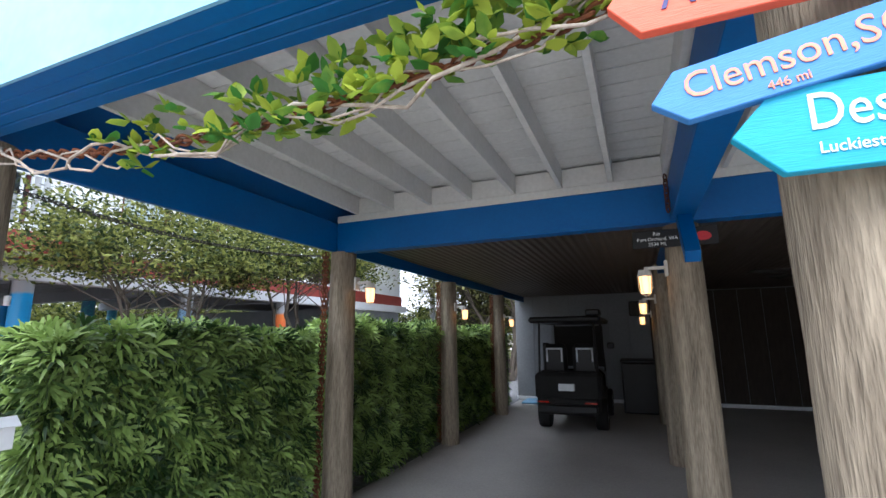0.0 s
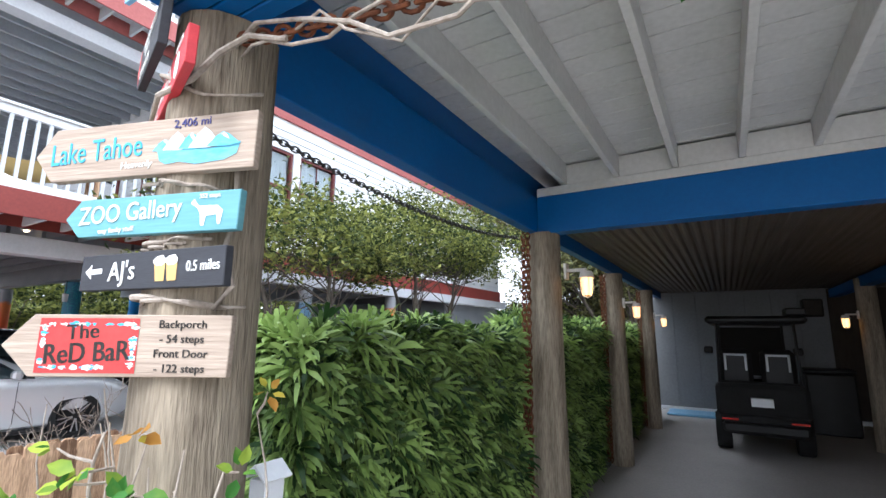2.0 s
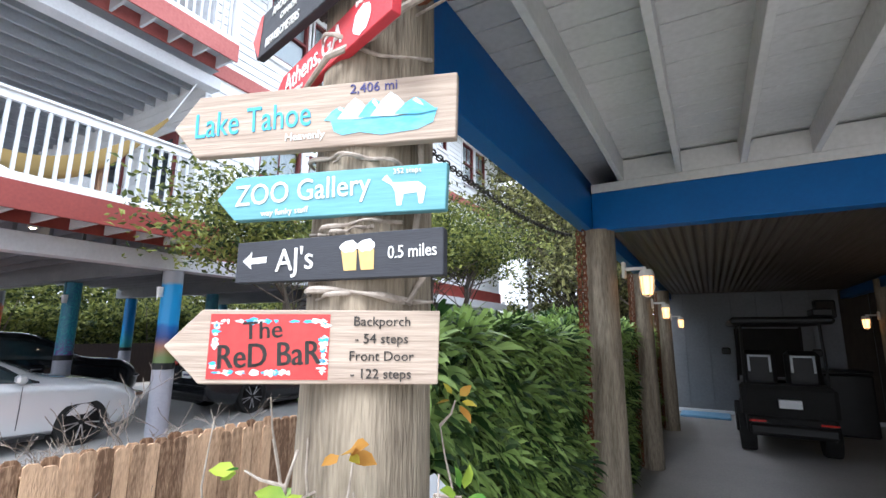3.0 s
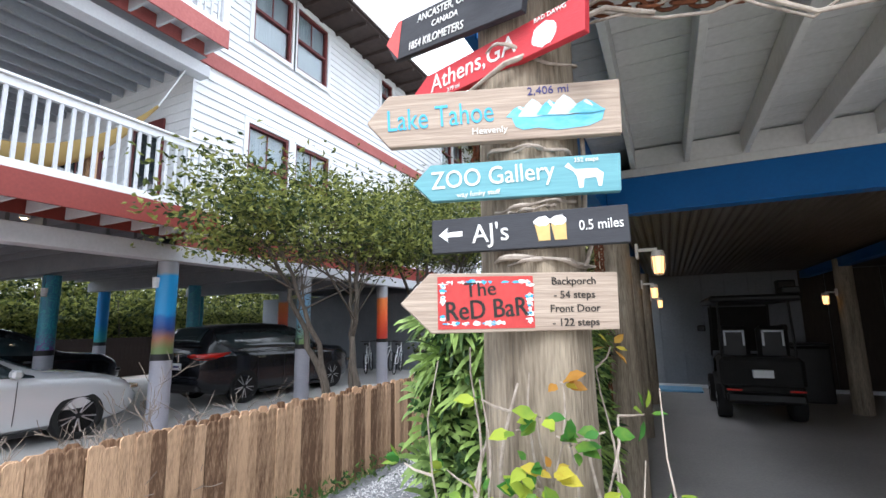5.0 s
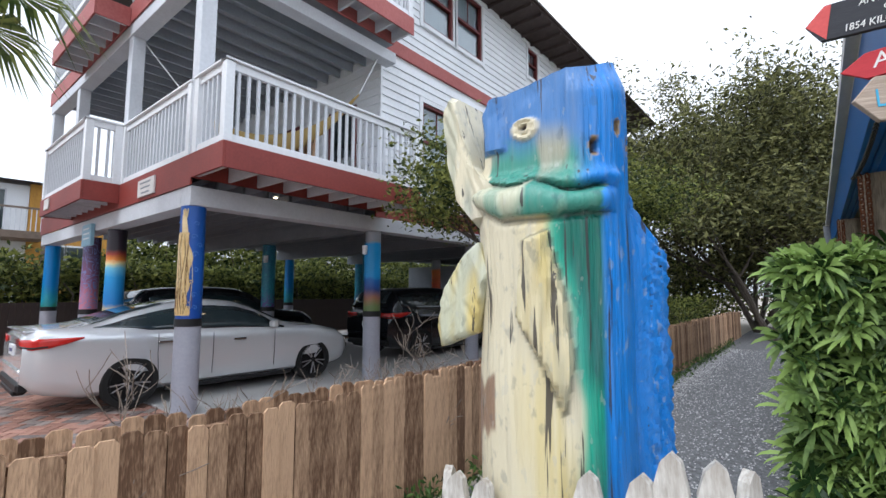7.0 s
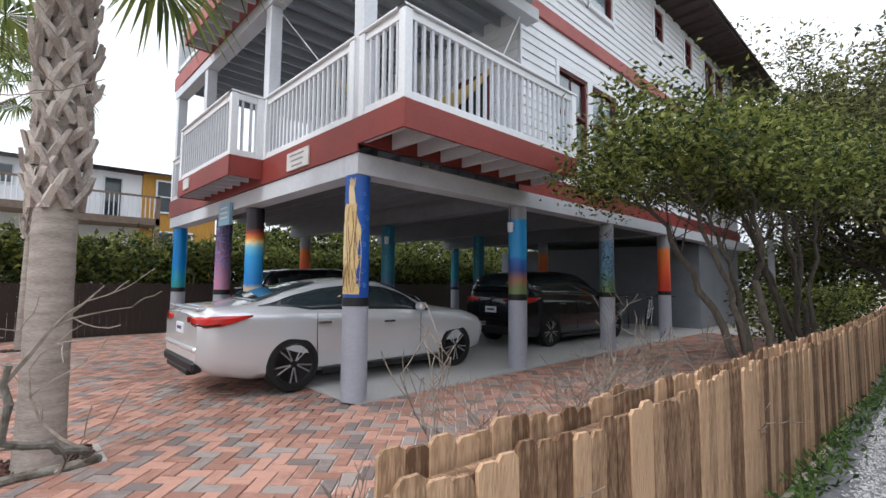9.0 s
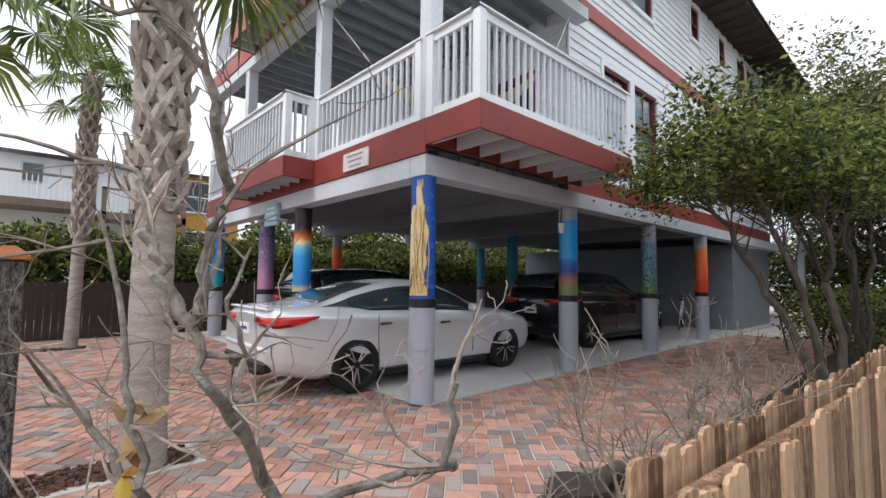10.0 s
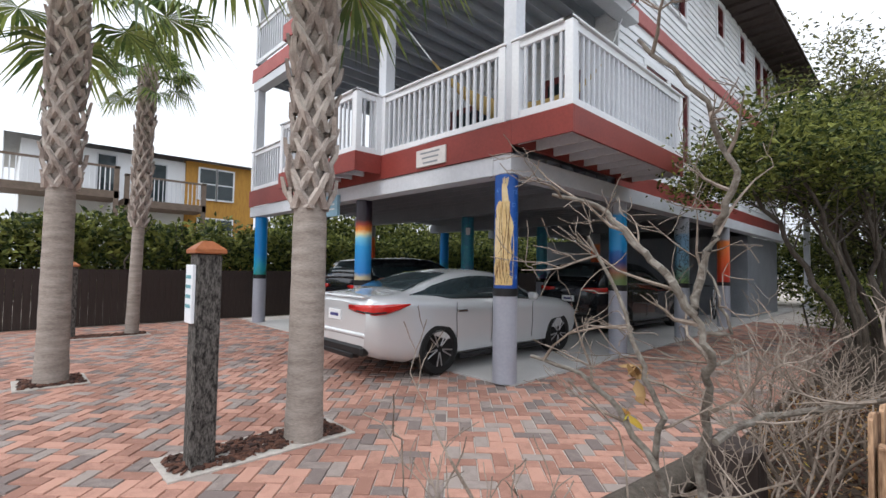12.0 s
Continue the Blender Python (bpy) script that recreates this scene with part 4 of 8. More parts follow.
# ---- carved fish ----
def paint_over_wood(name, rough=0.42):
    """Weathered paint whose zones come from the mesh's 'paint' colours, with grain, drying cracks and small chips."""
    m = bpy.data.materials.new(name)
    m.use_nodes = True
    n, l = m.node_tree.nodes, m.node_tree.links
    b = n["Principled BSDF"]
    tc = n.new("ShaderNodeTexCoord")
    col = n.new("ShaderNodeVertexColor")
    col.layer_name = "paint"

    def spots(stretch, scale, detail, lo, hi):
        mp = n.new("ShaderNodeMapping")
        mp.inputs["Scale"].default_value = stretch
        l.new(tc.outputs["Object"], mp.inputs["Vector"])
        nz = n.new("ShaderNodeTexNoise")
        nz.inputs["Scale"].default_value, nz.inputs["Detail"].default_value = scale, detail
        l.new(mp.outputs["Vector"], nz.inputs["Vector"])
        rp = n.new("ShaderNodeMapRange")
        rp.inputs["From Min"].default_value, rp.inputs["From Max"].default_value = lo, hi
        l.new(nz.outputs["Fac"], rp.inputs["Value"])
        return nz.outputs["Fac"], rp.outputs["Result"]

    def over(a, factor, color, amount):
        mx = n.new("ShaderNodeMix")
        mx.data_type = "RGBA"
        k = n.new("ShaderNodeMath")
        k.operation = "MULTIPLY"
        k.inputs[1].default_value = amount
        l.new(factor, k.inputs[0])
        l.new(k.outputs[0], mx.inputs["Factor"])
        l.new(a, mx.inputs["A"])
        mx.inputs["B"].default_value = (*color, 1)
        return mx.outputs["Result"]

    grain, streak = spots((34, 34, 2.6), 1.6, 8, 0.48, 0.7)
    _, faded = spots((5, 5, 1.6), 1.4, 5, 0.52, 0.75)
    _, chips = spots((18, 18, 8), 2.6, 7, 0.635, 0.65)
    _, cracks = spots((52, 52, 1.7), 1.0, 4, 0.365, 0.345)
    _, flakes = spots((24, 24, 14), 1.5, 8, 0.6, 0.68)
    c = over(col.outputs["Color"], streak, (0.3, 0.29, 0.25), 0.14)
    c = over(c, faded, (0.2, 0.3, 0.5), 0.14)
    c = over(c, flakes, (0.02, 0.05, 0.09), 0.3)
    c = over(c, chips, (0.42, 0.42, 0.38), 0.3)
    c = over(c, cracks, (0.035, 0.03, 0.03), 0.9)
    l.new(c, b.inputs["Base Color"])
    b.inputs["Roughness"].default_value = rough
    bp = n.new("ShaderNodeBump")
    bp.inputs["Strength"].default_value, bp.inputs["Distance"].default_value = 0.9, 0.011
    l.new(grain, bp.inputs["Height"])
    l.new(bp.outputs["Normal"], b.inputs["Normal"])
    return m


FISHPAINT = paint_over_wood("carved_fish_paint")
C_CREAM, C_YELLOW, C_GREEN, C_DEEP, C_BLUE, C_FADED, C_WOOD, C_TEAL = (0.62, 0.56, 0.4), (0.56, 0.45, 0.16), (0.02, 0.33, 0.22), (0.0, 0.12, 0.085), (0.01, 0.19, 0.6), (0.06, 0.18, 0.43), (0.32, 0.32, 0.24), (0.05, 0.25, 0.19)
FIN_EDGE = [(-0.04, 1.68), (0.012, 1.7), (0.045, 1.556), (0.06, 1.4), (0.042, 1.28), (0.004, 1.38), (-0.06, 1.5)]


KNOTS = ((-0.6, 1.906), (-0.21, 1.966), (0.12, 1.93))


def blend(a, b, t):
    return tuple(p + (q - p) * t for p, q in zip(a, b))


def inside(pts, x, z):
    """Depth of a point inside an outline (negative outside)."""
    best, odd = 9.0, False
    for (x0, z0), (x1, z1) in zip(pts, pts[1:] + pts[:1]):
        dx, dz = x1 - x0, z1 - z0
        t = min(max(((x - x0) * dx + (z - z0) * dz) / (dx * dx + dz * dz), 0), 1)
        best = min(best, math.hypot(x - x0 - t * dx, z - z0 - t * dz))
        if (z0 > z) != (z1 > z) and x < x0 + (z - z0) / dz * dx:
            odd = not odd
    return best if odd else -best


def mouth_line(x):
    return 1.822 - 0.022 * step(0.0, 0.06, x) + 0.016 * step(0.07, 0.12, x) + 0.025 * step(-0.08, -0.2, x) + 0.012 * math.exp(-((x + 0.03) / 0.02) ** 2)


def lip_bottom(x):
    return 1.737 + 0.014 * step(0.0, 0.12, x) + 0.5 * max(0.0, -0.1 - x)


def fish_point(t, z):
    """Place and paint of the carved log at an angle and a height."""
    c, s = math.cos(t), math.sin(t)
    rad = 0.2 * (1 - 0.12 * step(2.06, 2.16, z)) * (1.0 if z > 0.5 else 1.03)
    x, y = -0.06 + rad * c, -0.01 + rad * s
    n1 = noise.noise(Vector((x * 5, y * 5, z * 3)))
    n2 = noise.noise(Vector((x * 26, y * 26, z * 4)))
    n3 = noise.noise(Vector((c * 16, s * 16, z * 1.6)))
    d = 0.009 * n1 + 0.003 * n2 + 0.001 * n3
    front = y < 0.03
    head = step(1.8, 1.88, z)
    zl, zb = mouth_line(x), lip_bottom(x)
    deep = inside(FIN_EDGE, x, z) if front and 1.2 < z < 1.75 else -1
    if front and x < 0.135:
        if zb < z < zl:
            u = (z - zb) / (zl - zb)
            d += 0.026 * math.sin(math.pi * min(1, u * 1.05 + 0.08)) ** 0.5 * (1 - step(0.11, 0.14, x))
        d -= 0.02 * math.exp(-((z - zl) / 0.006) ** 2) * (1 - step(0.1, 0.13, x))
        if z > zl:
            d += 0.014 * math.exp(-((z - zl - 0.02) / 0.02) ** 2)
        d -= 0.008 * math.exp(-((z - zb + 0.01) / 0.008) ** 2) * (1 - step(0.1, 0.13, x))
    if deep > -0.004:
        d += 0.036 * step(-0.004, 0.01, deep) + 0.006 * math.sin(x * 230 + z * 16 + 2 * n1) * step(0, 0.012, deep)
    for ka, kz in KNOTS:
        k = math.hypot(0.2 * (t - ka) * 1.5, (z - kz) * 0.75)
        d -= 0.03 * step(0.018, 0.006, k)
    x, y = x + d * c, y + d * s
    # flattened face with a proud brow and a carved eye
    if y < -0.152:
        y = y + (-0.152 - y) * head * (1 - step(0.03, 0.1, x))
        y += 0.006 * n2 * head
    if z > 1.86 and x < -0.19:
        x += (-0.19 - x) * step(1.86, 1.9, z)
    brow = min(0.034 - abs(x + 0.158 + 0.1 * (z - 2.0) * 0.6), (z - 1.925) * 1.2)
    re = math.hypot(x + 0.066, z - 1.983)
    if front and z > 1.86:
        if brow > 0:
            y -= 0.016 * step(0, 0.012, brow)
        if re < 0.04:
            y -= 0.009 * step(0.04, 0.033, re) - 0.014 * step(0.012, 0.007, re) - 0.008 * math.exp(-((re - 0.021) / 0.004) ** 2)
    # paint zones
    w = 0.02 * n1 + 0.012 * n2
    if not front:
        col = blend(C_CREAM, C_BLUE, step(-0.02, 0.04, x + w))
    elif z < zb or (x > 0.125 and z < 1.9):
        g0, g1 = 0.05 - 0.03 * step(1.5, 1.68, z) + 0.02 * step(1.4, 1.28, z), 0.118 - 0.012 * step(1.6, 1.3, z)
        col = blend(C_CREAM, C_YELLOW, 0.75 * step(-0.1, 0.03, x + w) * step(-0.3, 0.4, n1 + 0.5 * n3 + 0.1))
        col = blend(col, C_GREEN, step(g0 - 0.015, g0 + 0.015, x + w))
        col = blend(col, C_DEEP, step(g0 + 0.012, g0 + 0.04, x + w * 0.8))
        col = blend(col, C_BLUE, step(g1 - 0.006, g1 + 0.006, x + w * 0.4))
        if -0.006 < deep <= -0.0:
            col = blend(col, (0.06, 0.06, 0.03), 0.6)
        if deep > -0.0:
            col = blend(blend(C_CREAM, C_YELLOW, 0.3 + 0.6 * step(-0.35, 0.5, n2 + n1)), C_WOOD, 0.35 * step(0.1, 0.7, math.sin(x * 230 + z * 16 + 2 * n1)))
    elif z < zl and x < 0.13:
        col = blend(blend(C_TEAL, C_CREAM, 0.75 * step(0.15, 0.5, n1 + 0.5 * n2 - 1.8 * x)), C_DEEP, 0.7 * step(0.05, 0.4, -n1 + n2 * 0.3) * step(-0.05, 0.08, x))
    else:
        top = step(1.9, 2.0, z + w * 2 + 0.5 * max(0, x - 0.02))
        face = blend(C_WOOD, C_TEAL, step(-0.25, 0.25, n1 + n2 * 0.5 + (1.88 - z) * 3))
        col = blend(face, C_FADED, top)
        col = blend(col, C_BLUE, step(0.07, 0.12, x + w))
        if brow > 0:
            col = C_FADED
        if re < 0.05:
            col = blend(C_CREAM, col, step(0.036, 0.046, re + w * 0.4))
        if re < 0.009:
            col = (0.03, 0.02, 0.015)
        if x < -0.17 and z < 1.92:
            col = C_CREAM
    # darker along the carved mouth line and the groove below the lip
    if front and x < 0.125 and z < 1.92:
        col = blend(col, (0.012, 0.04, 0.035), 0.85 * math.exp(-((z - zl) / 0.004) ** 2))
        col = blend(col, (0.03, 0.05, 0.04), 0.75 * math.exp(-((z - zb + 0.006) / 0.005) ** 2))
    if front and x < -0.13 and z < 1.5 and n1 + 0.4 * n2 > 0.12:
        col = blend(col, (0.26, 0.17, 0.11), step(0.12, 0.2, n1 + 0.4 * n2))
    for ka, kz in KNOTS:
        k = math.hypot(0.2 * (t - ka) * 1.5, (z - kz) * 0.75)
        if k < 0.021:
            col = blend((0.03, 0.02, 0.015), (0.3, 0.2, 0.1), step(0.012, 0.018, k))
    return (x, y, z), col


v, f, paint = [], [], []
NA = 200
levels = [1.1 * i / 50 for i in range(50)] + [1.1 + 1.05 * i / 190 for i in range(191)]
for i, z in enumerate(levels):
    for k in range(NA):
        # finer round the carved front
        u = k / NA
        t = 2 * math.pi * u - 1.2 + 0.55 * math.sin(2 * math.pi * u)
        p, q = fish_point(t, z)
        tilt = 0.03 * step(2.0, 2.15, z) * (p[0] / 0.2) - 0.05 * step(1.95, 2.15, z) * step(0.05, -0.14, p[1])
        v.append((p[0], p[1], p[2] + tilt))
        paint.append(q)
    if i:
        for k in range(NA):
            a, b = (i - 1) * NA, i * NA
            f.append((a + k, a + (k + 1) % NA, b + (k + 1) % NA, b + k))
last = (len(levels) - 1) * NA
cap = len(v)
v.append((-0.05, 0.03, 2.15))
paint.append(C_FADED)
f += [(last + k, last + (k + 1) % NA, cap) for k in range(NA)]


def slab(outline, y0, y1, color, edge_color, bow=0.0, cuts=10):
    """Carved slab with a rounded, uneven face, added to the fish: outline of (x, z) from y0 to y1."""
    n = len(outline)
    pts = []
    for (x0, z0), (x1, z1) in zip(outline, outline[1:] + outline[:1]):
        for k in range(cuts):
            pts.append((x0 + (x1 - x0) * k / cuts, z0 + (z1 - z0) * k / cuts))
    cx, cz = sum(p[0] for p in pts) / len(pts), sum(p[1] for p in pts) / len(pts)
    m = len(pts)
    rings = [(y0, 0.0), (y0, 0.2), (y0, 0.4), (y0, 0.6), (y0, 0.75), (y0, 0.88), (y0 + (y1 - y0) * 0.18, 1.0), (y0 + (y1 - y0) * 0.8, 1.0), (y1, 0.85), (y1, 0.0)]
    start = len(v)
    for y, s in rings:
        for x, z in pts:
            xx, zz = cx + (x - cx) * s, cz + (z - cz) * s
            n2 = noise.noise(Vector((xx * 30, y * 20, zz * 7)))
            v.append((xx + 0.003 * n2, y + bow * (zz - cz) + 0.003 * math.sin(xx * 200 + zz * 90) * (0.3 < s < 0.9) + 0.006 * n2, zz))
            paint.append(blend(color, edge_color, step(-0.2, 0.4, n2)))
    for i in range(len(rings) - 1):
        for k in range(m):
            a, b = start + i * m, start + (i + 1) * m
            f.append((a + k, a + (k + 1) % m, b + (k + 1) % m, b + k))


slab([(-0.13, 1.74), (-0.15, 1.83), (-0.215, 1.9), (-0.25, 2.0), (-0.285, 2.12), (-0.315, 2.135), (-0.335, 2.08), (-0.315, 1.93), (-0.28, 1.8), (-0.22, 1.73)], -0.17, 0.02, C_CREAM, (0.38, 0.38, 0.28))
slab([(-0.2, 1.69), (-0.17, 1.6), (-0.2, 1.5), (-0.215, 1.45), (-0.33, 1.405), (-0.345, 1.46), (-0.32, 1.56), (-0.26, 1.65)], -0.18, -0.12, blend(C_CREAM, C_TEAL, 0.25), C_YELLOW)
# back fin with slanting grooves
start = len(v)
for i in range(141):
    z = 0.3 + (1.86 - 0.3) * i / 140
    out = 0.2 + 0.115 * step(1.87, 1.62, z) * (1 - 0.12 * step(0.8, 0.3, z)) + 0.008 * noise.noise(Vector((z * 7, 2, 5))) + 0.005 * noise.noise(Vector((z * 30, 2, 5)))
    for k in range(29):
        s = k / 28
        r = 0.15 + (out - 0.15) * math.sin(s * math.pi) ** 0.8
        g = (0.013 * math.sin(z * 170 + r * 150 + 5 * noise.noise(Vector((z * 6, r * 10, 1)))) + 0.012 * noise.noise(Vector((z * 40, r * 60, 4)))) * math.sin(s * math.pi)
        w = -0.06 + 0.12 * s - g * (0.5 - s) * 2.4
        v.append((-0.06 + 0.755 * (r + g * 0.25) - 0.656 * w, -0.01 + 0.656 * (r + g * 0.25) + 0.755 * w, z))
        paint.append(C_BLUE if abs(s - 0.5) > 0.06 or noise.noise(Vector((z * 16, 0, 0))) < 0.25 else (0.3, 0.24, 0.17))
    if i:
        for k in range(28):
            a = start + (i - 1) * 29 + k
            f.append((a, a + 1, a + 30, a + 29))
me = data_mesh("carved_fish", v, f)
layer = me.color_attributes.new("paint", "FLOAT_COLOR", "POINT")
layer.data.foreach_set("color", [q for p in paint for q in (*p, 1.0)])
fish = mesh_part("carved_fish", me, FISHPAINT, None, "", True)
fish.location = (-2.98, 1.2, 0.0)
tagged(fish, "tall carved wooden fish sculpture painted blue, green and yellow", "sculpture")

# ---- arrow signs ----
def arrow_sign(tip, length, height, turn, tilt, mat, label, tip_len=0.07, tip_mat=None):
    """Arrow board: tip is its pointed (or left) end in the world; it runs along +x turned by turn, leaning by tilt. Local x from the tip, z about the middle, front at -y."""
    t = thing("arrow_sign", pose(*tip) @ pose(0, 0, 0, 0, 0, turn) @ pose(0, 0, 0, 0, -tilt, 0), label, "sign", "arrow signs")
    h = height / 2
    bm = bmesh.new()
    pts = [(0, 0), (tip_len, -h), (length, -h * 0.98), (length + 0.004, h), (tip_len * 0.95, h)] if tip_len else [(0, -h), (length, -h), (length, h), (0, h * 0.97)]
    fr = [bm.verts.new((x, -0.012, z)) for x, z in pts]
    bk = [bm.verts.new((x, 0.012, z)) for x, z in pts]
    bm.faces.new(fr)
    bm.faces.new(list(reversed(bk)))
    for i in range(len(pts)):
        bm.faces.new((fr[i], bk[i], bk[(i + 1) % len(pts)], fr[(i + 1) % len(pts)]))
    bmesh.ops.recalc_face_normals(bm, faces=bm.faces)
    bmesh.ops.bevel(bm, geom=bm.edges[:], offset=0.002, segments=1, affect="EDGES")
    part("board", bm, mat, t)
    if tip_mat:
        bm = bmesh.new()
        q = [bm.verts.new((x, -0.0135, z)) for x, z in ((0.004, 0), (tip_len + 0.02, -h + 0.003), (tip_len + 0.02, h - 0.003), (tip_len * 0.95, h - 0.003))]
        bm.faces.new(q)
        part("painted_tip", bm, tip_mat, t, "coral painted arrow tip")
    return t


def words(t, s, x, z, size, mat, tilt=0, stretch=1.0):
    return lettering(s, size, mat, t, pose(x, -0.0135, z) @ pose(0, 0, 0, 0, -tilt, 0) @ FRONT, "", stretch)


def flat_shape(t, name, pts, mat, label="", lift=0.0):
    """A painted shape on the sign's face, from an outline of (x, z)."""
    bm = bmesh.new()
    bm.faces.new([bm.verts.new((x, -0.0135 - lift, z)) for x, z in pts])
    bmesh.ops.recalc_face_normals(bm, faces=bm.faces)
    return part(name, bm, mat, t, label)


def blob(cx, cz, rx, rz, n=20, wob=0.0, seed=0):
    r = random.Random(seed)
    return [(cx + rx * math.cos(2 * math.pi * i / n) * (1 + r.uniform(-wob, wob)), cz + rz * math.sin(2 * math.pi * i / n) * (1 + r.uniform(-wob, wob))) for i in range(n)]


def at_board(p0, turn, u, z):
    a = math.radians(turn)
    return (p0[0] + u * math.cos(a), p0[1] + u * math.sin(a), z)


s1 = arrow_sign(at_board((-1.975, 2.188), 19.3, -0.4, 2.196), 0.684, 0.152, 19.3, 0.4, SIGNWOOD, "bare weathered arrow sign with a blue lake and mountain", 0.065)
words(s1, "Lake Tahoe", 0.205, 0.002, 0.088, TEXTBLUE, 2, 0.72)
words(s1, "2,406 mi", 0.5, 0.058, 0.032, TEXTNAVY, 1)
words(s1, "Heavenly", 0.34, -0.045, 0.026, TEXTWHITE, 1)
LAKEBLUE = material("pale_lake_paint", (0.2, 0.5, 0.62), (0.08, 0.36, 0.52), rough=0.7, scale=14, fine=40, stretch=(1, 1, 3), contrast=0.5)
SNOW = material("worn_snow_paint", (0.66, 0.7, 0.7), (0.35, 0.5, 0.56), rough=0.7, scale=16, fine=50, contrast=0.5)
flat_shape(s1, "painted_lake", [(0.4, -0.012), (0.41, -0.04), (0.43, -0.05), (0.47, -0.046), (0.52, -0.056), (0.6, -0.05), (0.635, -0.036), (0.645, -0.004), (0.56, -0.016), (0.47, -0.012)], LAKEBLUE, "blue painted water")
for i, (px, pz, w) in enumerate(((0.425, 0.018, 0.04), (0.462, 0.036, 0.045), (0.505, 0.03, 0.04), (0.545, 0.042, 0.05), (0.6, 0.024, 0.05))):
    flat_shape(s1, "painted_mountain", [(px - w, -0.012), (px - w * 0.5, pz * 0.55), (px - w * 0.1, pz), (px + w * 0.25, pz * 0.7), (px + w * 0.9, -0.01), (px + w * 0.1, -0.016)], SNOW if i % 2 else LAKEBLUE, "pale painted mountain", 0.0006 * (i + 1))
    flat_shape(s1, "painted_snow", [(px - w * 0.2, pz * 0.75), (px - w * 0.05, pz * 0.95), (px + w * 0.15, pz * 0.6), (px + w * 0.3, pz * 0.1), (px, pz * 0.4)], TEXTWHITE, "white painted snow", 0.0006 * (i + 1) + 0.0003)
s2 = arrow_sign(at_board((-2.103, 2.143), 16.9, -0.134, 2.015), 0.537, 0.101, 16.9, 0.0, SIGNTEAL, "teal arrow sign with white lettering and a zebra shape", 0.05)
words(s2, "ZOO Gallery", 0.212, 0.008, 0.069, TEXTWHITE, 2, 0.86)
words(s2, "way funky stuff", 0.175, -0.036, 0.019, TEXTWHITE, 2)
words(s2, "352 steps", 0.455, 0.038, 0.016, TEXTWHITE, 1)
flat_shape(s2, "painted_zebra", [(0.4, 0.022), (0.41, 0.032), (0.425, 0.014), (0.48, 0.013), (0.496, 0.0), (0.49, -0.034), (0.482, -0.034), (0.478, -0.01), (0.448, -0.012), (0.444, -0.036), (0.434, -0.036), (0.43, -0.006), (0.422, 0.008)], TEXTWHITE, "white painted zebra")
s3 = arrow_sign(at_board((-2.195, 2.144), 10.0, 0.0, 1.873), 0.5, 0.094, 10.0, 0.3, SIGNBLACK, "charcoal board sign with white lettering and beer mugs", 0)
words(s3, "AJ's", 0.16, -0.002, 0.07, TEXTWHITE, 2, 0.95)
words(s3, "0.5 miles", 0.435, 0.002, 0.036, TEXTWHITE, 1, 0.82)
flat_shape(s3, "painted_arrow", [(0.02, 0.002), (0.045, 0.022), (0.043, 0.008), (0.085, 0.01), (0.085, -0.004), (0.043, -0.005), (0.046, -0.018)], TEXTWHITE)
BEER = material("amber_paint", (0.62, 0.42, 0.16), (0.5, 0.33, 0.12), rough=0.6, bump=0.0)
for dx in (0.0, 0.04):
    flat_shape(s3, "painted_mug", [(0.275 + dx, 0.012), (0.283 + dx, -0.03), (0.312 + dx, -0.03), (0.312 + dx, 0.012)], BEER, "amber painted mug")
    flat_shape(s3, "painted_foam", blob(0.294 + dx, 0.02, 0.021, 0.013, 16, 0.15, 4), TEXTWHITE, "white painted foam", 0.001)
s4 = arrow_sign(at_board((-2.142, 2.057), 30.5, -0.09, 1.69), 0.544, 0.145, 30.5, 0.2, SIGNWOOD, "bare wooden arrow sign with a red painted panel", 0.075)
PANELRED = material("red_panel_paint", (0.5, 0.05, 0.045), (0.36, 0.03, 0.03), rough=0.6, bump=0.05)
flat_shape(s4, "red_panel", [(0.09, -0.063), (0.328, -0.063), (0.328, 0.064), (0.09, 0.064)], PANELRED, "red painted panel")
for i in range(64):
    r = random.Random(i)
    e = i % 4
    cx = 0.1 + r.uniform(0, 0.22) if e < 2 else (0.102 if e == 2 else 0.317)
    cz = (0.05 if e == 0 else -0.05) if e < 2 else r.uniform(-0.05, 0.05)
    flat_shape(s4, "painted_swirl", blob(cx, cz, r.uniform(0.003, 0.011), r.uniform(0.002, 0.006), 9, 0.5, i), TEXTWHITE if i % 3 else TEXTBLUE, "", 0.0008)
words(s4, "The", 0.195, 0.031, 0.05, TEXTDARK, 4)
words(s4, "The", 0.1965, 0.0315, 0.05, TEXTDARK, 4)
words(s4, "ReD BaR", 0.208, -0.018, 0.066, TEXTDARK, 3, 0.84)
words(s4, "ReD BaR", 0.2105, -0.0172, 0.066, TEXTDARK, 3, 0.84)
for k, s in enumerate(("Backporch", "- 54 steps", "Front Door", "- 122 steps")):
    words(s4, s, 0.432, 0.05 - 0.034 * k, 0.027, TEXTDARK, 0)
s5 = arrow_sign((-2.36, 2.34, 2.405), 0.645, 0.1, -20, -1.5, SIGNRED, "red arrow sign with white lettering and a dog face", 0.08)
words(s5, "Athens,GA", 0.27, 0.007, 0.08, TEXTWHITE, 0, 0.95)
words(s5, "379 mi", 0.2, -0.036, 0.02, TEXTWHITE)
words(s5, "BAD DAWG", 0.55, 0.04, 0.018, TEXTWHITE)
flat_shape(s5, "painted_dog_face", blob(0.53, -0.008, 0.038, 0.034, 18, 0.1, 5), TEXTWHITE, "white painted dog face")
